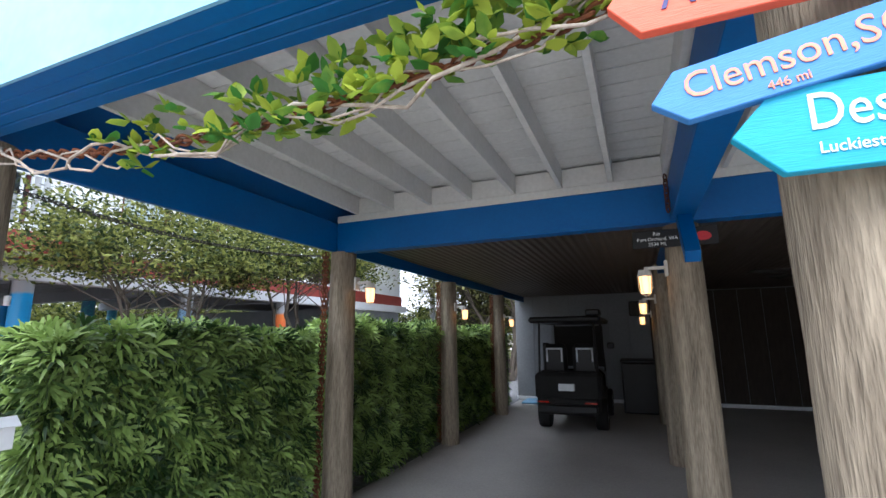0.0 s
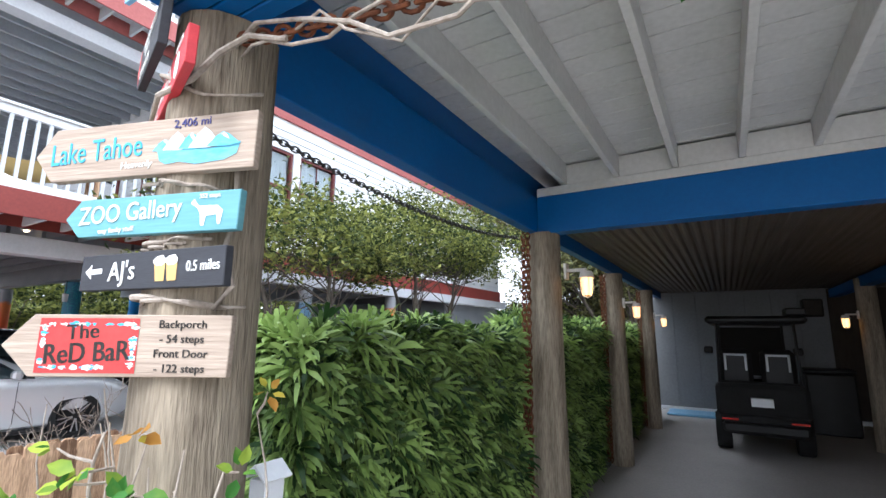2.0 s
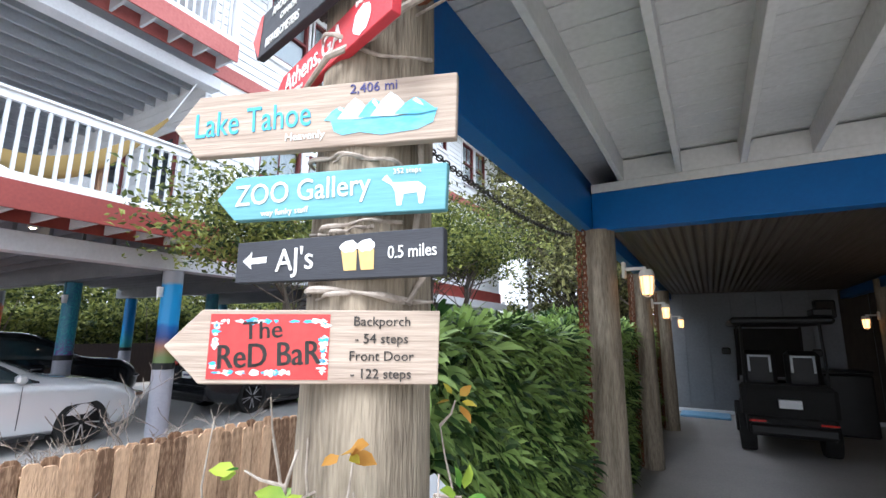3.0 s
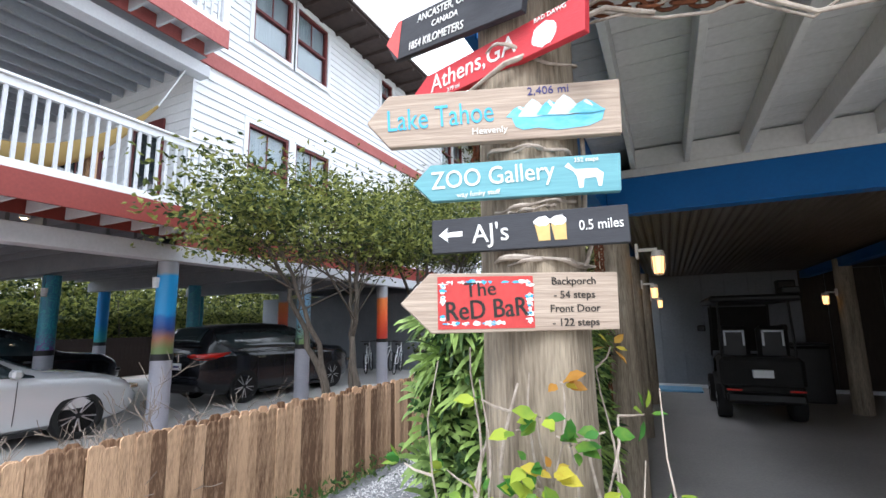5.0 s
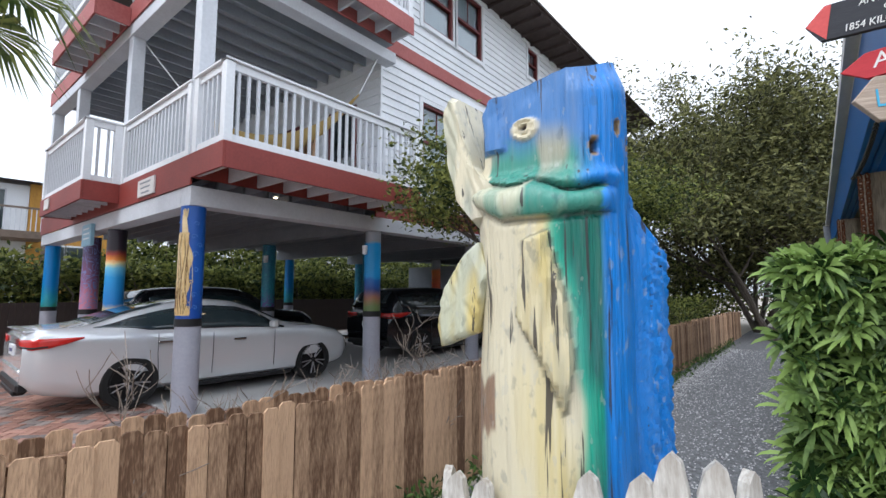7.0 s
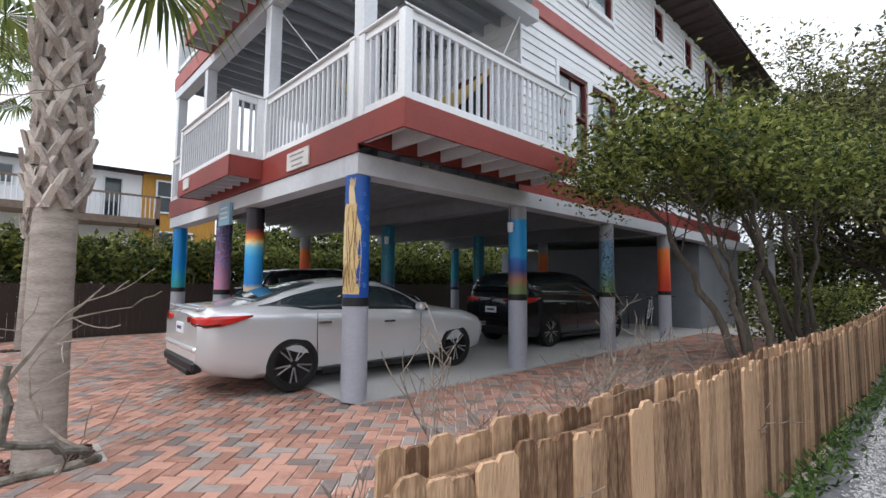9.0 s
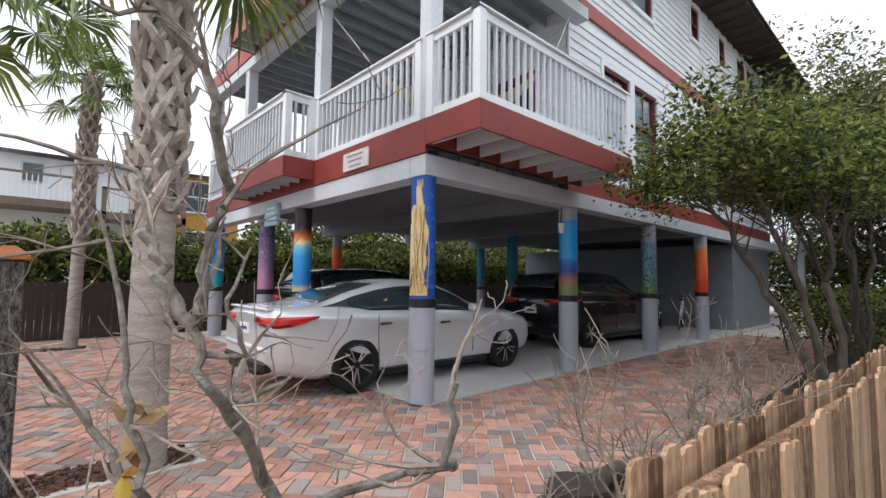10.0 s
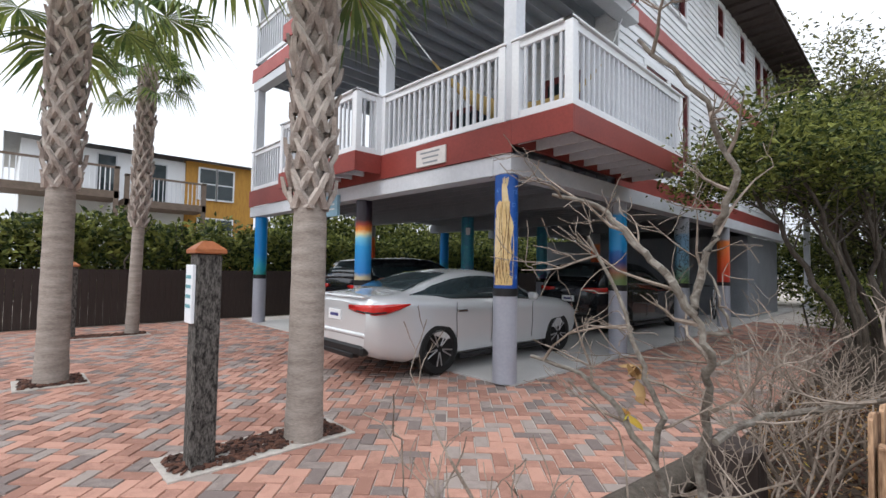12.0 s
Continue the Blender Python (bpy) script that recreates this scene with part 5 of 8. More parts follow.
s6 = arrow_sign((-2.455, 2.325, 2.62), 0.6, 0.14, -20, -10, SIGNBLACK, "charcoal arrow sign with coral tip and white lettering", 0.06, CORAL)
words(s6, "ANCASTER, ONTARIO", 0.33, 0.042, 0.036, TEXTWHITE, 0, 0.9)
words(s6, "CANADA", 0.3, 0.004, 0.028, TEXTWHITE)
words(s6, "1854 KILOMETERS", 0.26, -0.042, 0.038, TEXTWHITE, 0, 0.85)
s7 = arrow_sign((0.989, 2.165, 2.012), 0.6, 0.143, 0, 0, SIGNAQUA, "aqua arrow sign with white lettering on a round post", 0.068)
words(s7, "Destin", 0.195, 0.02, 0.088, TEXTWHITE, 0, 0.78)
words(s7, "Luckiest Fishing", 0.19, -0.038, 0.027, TEXTWHITE, 0, 0.9)
s8 = arrow_sign((0.873, 2.155, 2.092), 0.62, 0.098, 0, 9, SIGNBLUE, "mid blue arrow sign with coral lettering on a round post", 0.05)
words(s8, "Clemson,SC", 0.215, 0.008, 0.068, TEXTORANGE, 0, 0.95)
words(s8, "446 mi", 0.2, -0.033, 0.022, TEXTORANGE)
s9 = arrow_sign((0.813, 2.15, 2.3), 0.62, 0.135, 0, 0, SIGNORANGE, "orange arrow sign with dark lettering on a round post", 0.055)
words(s9, "Auburn", 0.22, 0.0, 0.105, TEXTNAVY, 0, 0.8)
# small dark board on the inner post
t = thing("post_sign", (1.13, 5.235, 2.42), "black hanging board with white lettering and red shape", "sign")
part("board", box(-0.3, 0.3, -0.012, 0.012, -0.07, 0.07, 0.003), BLACK, t)
for k, s in enumerate(("Ray", "Port Orchard, WA", "2534 MI.")):
    words(t, s, -0.12, 0.04 - 0.042 * k, 0.038, TEXTWHITE)
flat_shape(t, "red_shape", blob(0.2, 0, 0.06, 0.035, 16, 0.2, 8), SIGNRED, "red painted animal shape")
# blue Y bracket by the inner post
bm = box(-0.05, 0.05, -0.05, 0.05, 0, 0.62, 0.004, pose(1.2, 4.8, 2.2, -42, 0, 0))
structure("knee_brace", bm, BLUE, "cobalt blue knee brace between post and beam", "brace")

# ---- rusty chains ----
def chain(name, points, label, mat=RUST, link=0.05, wire=0.006):
    """Links strung along a sagging line of points."""
    t = thing(name, (0, 0, 0), label, "chain")
    pts = [Vector(p) for p in points]
    seg = [(b - a).length for a, b in zip(pts, pts[1:])]
    total, k, d = sum(seg), 0, 0.0
    v, f = [], []
    while d < total:
        acc, i = 0.0, 0
        while i < len(seg) - 1 and acc + seg[i] < d:
            acc += seg[i]
            i += 1
        p = pts[i].lerp(pts[i + 1], (d - acc) / seg[i])
        fw = (pts[i + 1] - pts[i]).normalized()
        sd = fw.orthogonal().normalized()
        if k % 2:
            sd = fw.cross(sd)
        ring = [p + fw * (math.cos(a) * link * 0.62) + sd * (math.sin(a) * link * 0.34) for a in [2 * math.pi * q / 10 for q in range(11)]]
        tube_data(ring, wire, 5, v, f)
        d += link * 0.82
        k += 1
    mesh_part("chain_strand", data_mesh("chain_strand", v, f), mat, t, "rusted iron links", True)
    return t


def sag(a, b, drop, n=16):
    a, b = Vector(a), Vector(b)
    return [a.lerp(b, i / n) - Vector((0, 0, drop * 4 * (i / n) * (1 - i / n))) for i in range(n + 1)]


chain("swag_chain", sag((-1.85, 2.29, 2.53), (1.12, 2.29, 2.47), 0.17), "rusty chain swagged between the sign posts")
chain("hanging_chain", [(-2.17, 2.42, 2.42), (-2.17, 2.43, 2.1)], "short rusty chain hanging by a post")
chain("side_chain", sag((-2.19, 2.45, 2.5), (-2.2, 5.2, 2.52), 0.1), "dark chain swagged under the side beam", DARKMETAL, 0.036, 0.004)
for x, y in ((-2.2, 5.33), (-2.26, 8.44), (-2.23, 11.33)):
    for dx in (0.0, 0.045):
        chain("post_chain", [(x + 0.05 + dx, y - 0.12 - dx * 0.4, 2.52), (x + 0.04 + dx, y - 0.13 - dx * 0.4, 0.05)], "rusty chain hanging down a carport post", RUST, 0.055, 0.007)
chain("inner_chain", [(1.1, 5.1, 2.87), (1.1, 5.1, 2.6)], "rusty chain hanging from the joists")

# ---- vines ----
rng = random.Random(21)
vine = thing("vine", (0, 0, 0), "leafy vine twisting along a chain between posts", "vine")
base = sag((-1.83, 2.27, 2.5), (1.1, 2.27, 2.47), 0.19, 26)
for s in range(3):
    pts = [p + Vector((rng.uniform(-0.02, 0.02), rng.uniform(-0.03, 0.03), 0.045 * math.sin(i * (0.9 + 0.3 * s) + s * 2) + rng.uniform(-0.012, 0.012))) for i, p in enumerate(base)]
    tube("stem", pts, [0.0058 - 0.001 * s] * len(pts), VINE, vine)


def broad_leaves(name, spots, size, mats, parent, rng):
    """Folded pointed leaves in small rosettes."""
    out = {m.name: ([], []) for m in mats}
    for p, up in spots:
        m = rng.choice(mats)
        v, f = out[m.name]
        for _ in range(rng.randint(3, 5)):
            d = Vector((rng.uniform(-1, 1), rng.uniform(-1, 1), rng.uniform(-0.3, 1) * up)).normalized()
            s = d.cross(Vector((rng.uniform(-0.4, 0.4), rng.uniform(-0.4, 0.4), 1))).normalized()
            n = s.cross(d)
            L = size * rng.uniform(0.6, 1.2)
            k = len(v)
            c = Vector(p)
            w = L * 0.3
            for q in (c, c + d * L * 0.35 + s * w - n * w * 0.35, c + d * L * 0.72 + s * w * 0.75 - n * w * 0.3, c + d * L - n * L * 0.12, c + d * L * 0.72 - s * w * 0.75 - n * w * 0.3, c + d * L * 0.35 - s * w - n * w * 0.35, c + d * L * 0.5 + n * w * 0.1):
                v.append(tuple(q))
            f += [(k, k + 1, k + 6), (k + 1, k + 2, k + 6), (k + 2, k + 3, k + 6), (k + 3, k + 4, k + 6), (k + 4, k + 5, k + 6), (k + 5, k, k + 6)]
    for m in mats:
        v, f = out[m.name]
        if v:
            mesh_part(name, data_mesh(name, v, f), m, parent, "", True)


spots = []
for i in range(190):
    t = rng.betavariate(3.2, 1.5)
    p = base[int(t * 26)] + Vector((rng.uniform(-0.06, 0.06), rng.uniform(-0.07, 0.07), rng.uniform(-0.03, 0.14)))
    if t > 0.3:
        spots.append((p, 1.0))
broad_leaves("foliage", spots, 0.062, [L_VINE], vine, rng)
vine2 = thing("vine", (0, 0, 0), "woody vine climbing a round post with yellow green leaves", "vine")
tips = []
for k in range(12):
    a0 = -3.0 + 0.29 * k + rng.uniform(-0.12, 0.12)
    turn = rng.uniform(-0.75, 0.75)
    top = rng.uniform(1.3, 1.59)
    pts = []
    for i in range(24):
        u = i / 23
        r = 0.188 + 0.02 * math.sin(i * 0.8 + k) + 0.13 * (1 - u) ** 2 * (k % 3) / 2
        a = a0 + turn * u + 0.2 * math.sin(i * 0.45 + k)
        pts.append((-1.97 + r * math.cos(a), 2.34 + r * math.sin(a), top * u))
    tube("stem", pts, [(0.02 if k % 3 == 0 else 0.012) * (1 - 0.85 * i / 23) for i in range(24)], VINE, vine2, 8)
    tips += [Vector(p) for p in pts[8:]]
# strands pressed into the gaps between the sign boards
for z0, a0, a1, r0 in ((2.38, -3.0, 0.2, 0.007), (2.095, -2.2, -0.6, 0.006), (2.088, -1.6, -0.1, 0.005), (1.945, -2.0, -0.5, 0.006), (1.938, -1.7, -0.9, 0.005), (1.797, -2.1, 0.1, 0.009), (1.79, -1.8, -0.2, 0.006)):
    amp = 0.04 if z0 > 2.2 else 0.011
    ph = rng.uniform(0, 6)
    pts = []
    for i in range(19):
        a = a0 + (a1 - a0) * i / 18
        rr = 0.156 + 0.012 * math.sin(i * 0.9 + ph)
        pts.append((-1.97 + rr * math.cos(a), 2.34 + rr * math.sin(a), z0 + amp * math.sin(a * 2.3 + (0 if z0 > 2.2 else ph))))
    tube("stem", pts, [r0 * (0.7 + 0.3 * math.sin(i * 0.7 + ph)) for i in range(19)], VINE, vine2)
tube("stem", [(-1.97 + 0.165 * math.cos(a), 2.34 + 0.165 * math.sin(a), z) for a, z in ((-0.25, 2.16), (-0.2, 2.05), (-0.32, 1.93), (-0.15, 1.84), (-0.4, 1.78))], 0.007, VINE, vine2)
tube("stem", [(-1.6, 2.26, 2.43), (-1.72, 2.24, 2.47), (-1.81, 2.22, 2.44), (-1.87, 2.19, 2.37), (-1.98, 2.165, 2.34), (-2.1, 2.21, 2.31)], [0.006, 0.008, 0.009, 0.009, 0.008, 0.006], VINE, vine2)
for x0, dx, top in ((-1.74, 0.1, 1.5), (-1.6, -0.1, 1.35), (-2.28, 0.12, 1.55), (-1.85, -0.05, 1.2)):
    pts = [(x0 + dx * i / 11 + 0.025 * math.sin(i * 1.3 + x0 * 9), 2.12 + 0.03 * math.sin(i * 0.9 + x0 * 5), top * i / 11) for i in range(12)]
    tube("stem", pts, [0.009 * (1 - 0.85 * i / 11) for i in range(12)], VINE, vine2)
    tips += [Vector(p) for p in pts[5:]]
# fans of leaves on short side shoots
shoots = ([], [])
for m, share in ((L_VINE, 84), (L_VINEYELLOW, 30)):
    v, f = [], []
    for i in range(share):
        c = rng.choice([p for p in tips if 0.5 < p.z < 1.55 and (p.z < 1.3 or rng.random() < 0.4)])
        out = Vector((c.x + 1.97, min(c.y - 2.34, -0.02), 0)).normalized()
        foot = c.copy()
        c = c + out * rng.uniform(0.02, 0.08) + Vector((rng.gauss(0, 0.03), 0, rng.uniform(0.0, 0.07)))
        tube_data([foot, foot.lerp(c, 0.5) + out * 0.01, c], [0.004, 0.003, 0.002], 5, shoots[0], shoots[1])
        for j in range(rng.randint(3, 6)):
            d = (out * rng.uniform(0.2, 0.9) + Vector((rng.gauss(0, 0.8), rng.gauss(0, 0.5) - 0.1, rng.gauss(0.15, 0.5)))).normalized()
            s = d.cross(out + Vector((0, 0, 0.8))).normalized()
            nn = s.cross(d)
            L = rng.uniform(0.028, 0.058)
            w = L * 0.3
            k = len(v)
            b0 = c + d * 0.015
            for q in (b0, b0 + d * L * 0.3 + s * w, b0 + d * L * 0.65 + s * w * 0.85, b0 + d * L - nn * L * 0.15, b0 + d * L * 0.65 - s * w * 0.85, b0 + d * L * 0.3 - s * w, b0 + d * L * 0.5 - nn * w * 0.4):
                v.append(tuple(q))
            f += [(k, k + 1, k + 6), (k + 1, k + 2, k + 6), (k + 2, k + 3, k + 6), (k + 3, k + 4, k + 6), (k + 4, k + 5, k + 6), (k + 5, k, k + 6)]
    tagged(mesh_part("foliage", data_mesh("foliage", v, f), m, vine2, "yellow green pointed leaves", True), kind="stuff")

tagged(mesh_part("shoot_tangle", data_mesh("shoot_tangle", *shoots), VINE, vine2, "thin pale side shoots", True), kind="stuff")

# ---- hedges ----
def hedge(name, x0, x1, y0, y1, top, count, label, seed):
    r = random.Random(seed)
    t = thing(name, (0, 0, 0), label, "hedge")
    v, f = [], []
    for i in range(count):
        side = r.random()
        x, y, z = r.uniform(x0, x1), r.uniform(y0, y1), r.uniform(0.05, top)
        depth = r.random() ** 1.6 * 0.22
        bulge = 0.07 * noise.noise(Vector((y * 1.6, z * 1.6, x)))
        if side < 0.36:
            x = x1 - depth + bulge
            out = Vector((1, 0, 0.25))
        elif side < 0.72:
            x = x0 + 0.1 + depth - bulge
            out = Vector((-1, 0, 0.25))
        elif side < 0.86:
            z = top - depth + bulge * 1.3 + 0.05 * math.sin(y * 2.3)
            out = Vector((0, 0, 1))
        else:
            y = y0 + depth + bulge if r.random() < 0.65 else y1 - depth
            out = Vector((0, -1 if y < (y0 + y1) / 2 else 1, 0.3))
        p = Vector((x, y, z))
        ax = (out + Vector((r.gauss(0, 0.45), r.gauss(0, 0.45), r.gauss(0, 0.35) + 0.2))).normalized()
        a = ax.orthogonal().normalized()
        b = ax.cross(a)
        q0 = len(v)
        v.append(tuple(p))
        for k in range(13):
            t0 = 2 * math.pi * (k + r.random() * 0.7) / 13
            d = (ax * r.uniform(0.25, 1.0) + (a * math.cos(t0) + b * math.sin(t0)) * r.uniform(0.6, 1.2)).normalized()
            L = r.uniform(0.1, 0.19)
            s = d.cross(ax)
            s = s.normalized() if s.length > 1e-3 else a
            rows = [(0.3, 0.008, 0.0), (0.62, 0.0115, -0.03), (0.85, 0.0075, -0.11)]
            q = len(v)
            for u, w, drop in rows:
                c = p + d * (L * u) + Vector((0, 0, drop * L))
                v += [tuple(c + s * w), tuple(c - s * w)]
            v.append(tuple(p + d * (L * 0.98) + Vector((0, 0, -0.22 * L))))
            f += [(q0, q, q + 1), (q, q + 2, q + 3, q + 1), (q + 2, q + 4, q + 5, q + 3), (q + 4, q + 6, q + 5)]
    mesh_part("foliage", data_mesh("foliage", v, f), L_HEDGE, t, "long narrow dark green leaves")
    v, f = [], []
    for i in range(int((y1 - y0) * 9)):
        x, y = r.uniform(x0 + 0.15, x1 - 0.15), r.uniform(y0 + 0.1, y1 - 0.1)
        tube_data([(x, y, 0), (x + r.uniform(-0.1, 0.1), y + r.uniform(-0.1, 0.1), top * 0.5), (x + r.uniform(-0.2, 0.2), y + r.uniform(-0.2, 0.2), top * 0.92)], [0.014, 0.011, 0.006], 5, v, f)
    tagged(mesh_part("brushwood", data_mesh("brushwood", v, f), BARK, t, "thin brown stems"), kind="stuff")
    # dense dark inside of the hedge
    v, f = [], []
    for i in range(int(count * 0.35)):
        p = Vector((r.uniform(x0 + 0.16, x1 - 0.14), r.uniform(y0 + 0.15, y1 - 0.1), r.uniform(0.15, top - 0.15)))
        d = Vector((r.gauss(0, 1), r.gauss(0, 1), r.gauss(0, 1))).normalized()
        s = d.orthogonal().normalized() * 0.04
        q = len(v)
        v += [tuple(p - d * 0.09), tuple(p + s), tuple(p + d * 0.09), tuple(p - s)]
        f.append((q, q + 1, q + 2, q + 3))
    mesh_part("inner_foliage", data_mesh("inner_foliage", v, f), L_HEDGE, t)
    return t


hedge("hedge", -2.62, -2.16, 2.85, 5.05, 1.7, 3300, "dense clipped hedge of long narrow green leaves", 1)
hedge("hedge", -2.7, -2.25, 5.7, 12.6, 1.8, 4200, "dense hedge row beside the carport posts", 2)

# ---- bare shrubs, tree ----
def branching(name, base_point, stems, height, label, seed, mat=TWIG, thick=0.018, spread=0.5, levels=4, leaves=None, category="shrub", kids=(2, 4), span=(0.0, 99.0)):
    r = random.Random(seed)
    t = thing(name, base_point, label, category)
    v, f, tips = [], [], []

    def grow(p, d, L, rad, lev):
        pts, rr = [p], [rad]
        n = 5
        for i in range(n):
            d = (d + Vector((r.gauss(0, 0.16), r.gauss(0, 0.16), r.gauss(0, 0.1) + 0.06))).normalized()
            pts.append(pts[-1] + d * L / n)
            rr.append(max(rad * (1 - 0.55 * (i + 1) / n), 0.0026))
        tube_data(pts, rr, 6 if lev > 1 else 4, v, f)
        if lev <= 1:
            tips.extend(pts[1:])
            return
        if lev == 2:
            tips.extend(pts[2:])
        for _ in range(r.randint(*kids)):
            i = r.randint(2, n)
            nd = (d + Vector((r.gauss(0, 0.75), r.gauss(0, 0.75), r.gauss(0, 0.45) + 0.15))).normalized()
            grow(pts[i], nd, L * r.uniform(0.5, 0.78), rr[i] * 0.72, lev - 1)

    for k in range(stems):
        a = 2 * math.pi * (k + r.random() * 0.5) / stems
        d = Vector((math.cos(a) * spread, math.sin(a) * spread, 1)).normalized()
        grow(Vector((math.cos(a) * 0.05, math.sin(a) * 0.05, 0)), d, height * r.uniform(0.4, 0.6), thick * r.uniform(0.8, 1.2), levels)
        if leaves is None:
            mesh_part("limb", data_mesh("limb", v, f), mat, t, "", True)
            v.clear()
            f.clear()
    if leaves:
        mesh_part("trunk", data_mesh("branches", v, f), mat, t, "", True)
        size, per, lm, slim, jitter = leaves
        cs = []
        for p in tips:
            if not span[0] < p.z < span[1]:
                continue
            for _ in range(per):
                cs.append((p.x + r.gauss(0, jitter), p.y + r.gauss(0, jitter), p.z + r.gauss(0, jitter * 0.7)))
        leaf_cloud("crown", cs, 0.3, size, lm, t, r, 1, slim)
    return t


for x, y, stems, high, sd in ((-6.15, -0.75, 3, 1.3, 8), (-5.68, 0.85, 4, 1.05, 14), (-5.62, 1.4, 5, 1.35, 21), (-6.05, 2.0, 4, 0.9, 9), (-5.6, 2.2, 5, 1.1, 15), (-5.85, 2.9, 5, 1.25, 10), (-5.4, 3.2, 5, 1.3, 16), (-6.3, 3.7, 4, 1.2, 12), (-5.9, 4.4, 4, 1.2, 17)):
    branching("bare_shrub", (x, y, 0.0), stems, high, "bare pale tangled twiggy shrub by the fence", sd, thick=0.013, spread=0.65, levels=4, kids=(2, 3))


def umbrella_tree(x, y, middle, radii, stems, leaves, label, seed):
    """Small evergreen with several bare crooked stems and a flat, ragged crown of leaf sprays."""
    r = random.Random(seed)
    t = thing("tree", (x, y, 0), label, "tree")
    c0 = Vector(middle) - Vector((x, y, 0))
    v, f, clumps = [], [], []
    for k in range(stems):
        a = 6.28 * (k + 0.5 * r.random()) / stems
        foot = Vector((0.12 * math.cos(a), 0.2 * math.sin(a), 0))
        head = c0 + Vector((radii[0] * 0.5 * math.cos(a), radii[1] * 0.5 * math.sin(a), r.uniform(-0.35, 0.1) * radii[2]))
        pts = []
        for i in range(13):
            u = i / 12
            p = foot.lerp(head, u ** 1.25)
            p.z = head.z * u ** 0.85
            pts.append(p + Vector((r.gauss(0, 0.03), r.gauss(0, 0.03), 0)))
        w = r.uniform(0.04, 0.055)
        tube("trunk", pts, [w * (1 - 0.55 * i / 12) for i in range(13)], BARK, t, 8)
        for i in range(7, 13):
            for _ in range(2):
                b = r.uniform(0, 6.28)
                rad = r.uniform(0.45, 1.0) ** 0.6
                z = c0.z + radii[2] * (1 - rad ** 2) * r.uniform(0.2, 1.0) - 0.3 * radii[2] * r.uniform(0.1, 1.0)
                tip = Vector((c0.x + radii[0] * rad * math.cos(b), c0.y + radii[1] * rad * math.sin(b), z))
                mid = pts[i].lerp(tip, 0.5) + Vector((r.gauss(0, 0.1), r.gauss(0, 0.1), r.uniform(0.0, 0.2)))
                tube_data([pts[i], mid, tip], [0.012, 0.007, 0.003], 4, v, f)
                clumps += [(tip, 0.26), (mid.lerp(tip, 0.5), 0.22)]
    mesh_part("branch_spread", data_mesh("branch_spread", v, f), BARK, t, "thin crooked branches")
    for _ in range(95):
        b, rad = r.uniform(0, 6.28), r.random() ** 0.5
        lump = 1 + 0.22 * math.sin(3 * b + seed) + 0.12 * math.sin(7 * b)
        z = c0.z + radii[2] * math.sqrt(max(0.0, 1 - rad ** 2)) * r.uniform(0.35, 1.0) - 0.35 * radii[2] * rad * r.random()
        clumps.append((Vector((c0.x + radii[0] * rad * lump * math.cos(b), c0.y + radii[1] * rad * lump * math.sin(b), z)), r.uniform(0.2, 0.32)))
    cs = []
    for _ in range(leaves):
        p, w = r.choice(clumps)
        cs.append((p.x + r.gauss(0, w), p.y + r.gauss(0, w), p.z + r.gauss(0, w * 0.45)))
    leaf_cloud("crown", cs, 0.3, 0.085, L_TREE, t, r, 1, 0.46)
    return t


umbrella_tree(-5.57, 6.2, (-6.3, 6.4, 2.95), (1.4, 2.05, 1.0), 4, 16000, "multi-stemmed evergreen tree with a flat crown of small leaves", 31)
umbrella_tree(-5.55, 9.0, (-6.1, 9.6, 3.4), (1.6, 2.2, 1.2), 5, 21000, "multi-stemmed evergreen tree with small dark leaves", 33)
stump = thing("stump", (-5.93, 1.2, 0), "short dark cut timber stump in the planting bed", "stump")
bm = bmesh.new()
rings = []
for z, g in ((0.0, 1.08), (0.2, 1.0), (0.4, 0.98), (0.42, 0.94)):
    rings.append([bm.verts.new((0.155 * g * (1 + 0.05 * math.sin(5 * a) + 0.03 * math.sin(11 * a)) * math.cos(a), 0.155 * g * (1 + 0.05 * math.sin(5 * a) + 0.03 * math.sin(11 * a)) * math.sin(a), z)) for a in [6.2832 * k / 28 for k in range(28)]])
for a, b in zip(rings, rings[1:]):
    for k in range(28):
        bm.faces.new((a[k], a[(k + 1) % 28], b[(k + 1) % 28], b[k]))
bm.faces.new(rings[-1])
part("block", bm, DARKFENCE, stump)
log = thing("log", (0, 0, 0), "weathered curved log edging the planting bed", "log")
tube("trunk", [(-6.5, -0.9, 0.06), (-6.45, -0.1, 0.08), (-6.3, 0.7, 0.1), (-6.25, 1.5, 0.09), (-6.3, 2.4, 0.07)], [0.07, 0.09, 0.1, 0.09, 0.06], BARK, log, 10)
for x, y, h, sd in ((-4.4, 22.0, 12.0, 41), (-2.4, 24.0, 10.5, 42), (-7.0, 25.0, 9.5, 43), (-3.7, 18.5, 7.5, 46)):
    branching("tree", (x, y, 0), 4, h, "tall olive green tree at the end of the alley", sd, BARK, 0.11, 0.4, 5, (0.2, 7, L_FAR, 0.4, 0.35), "tree", (3, 4))

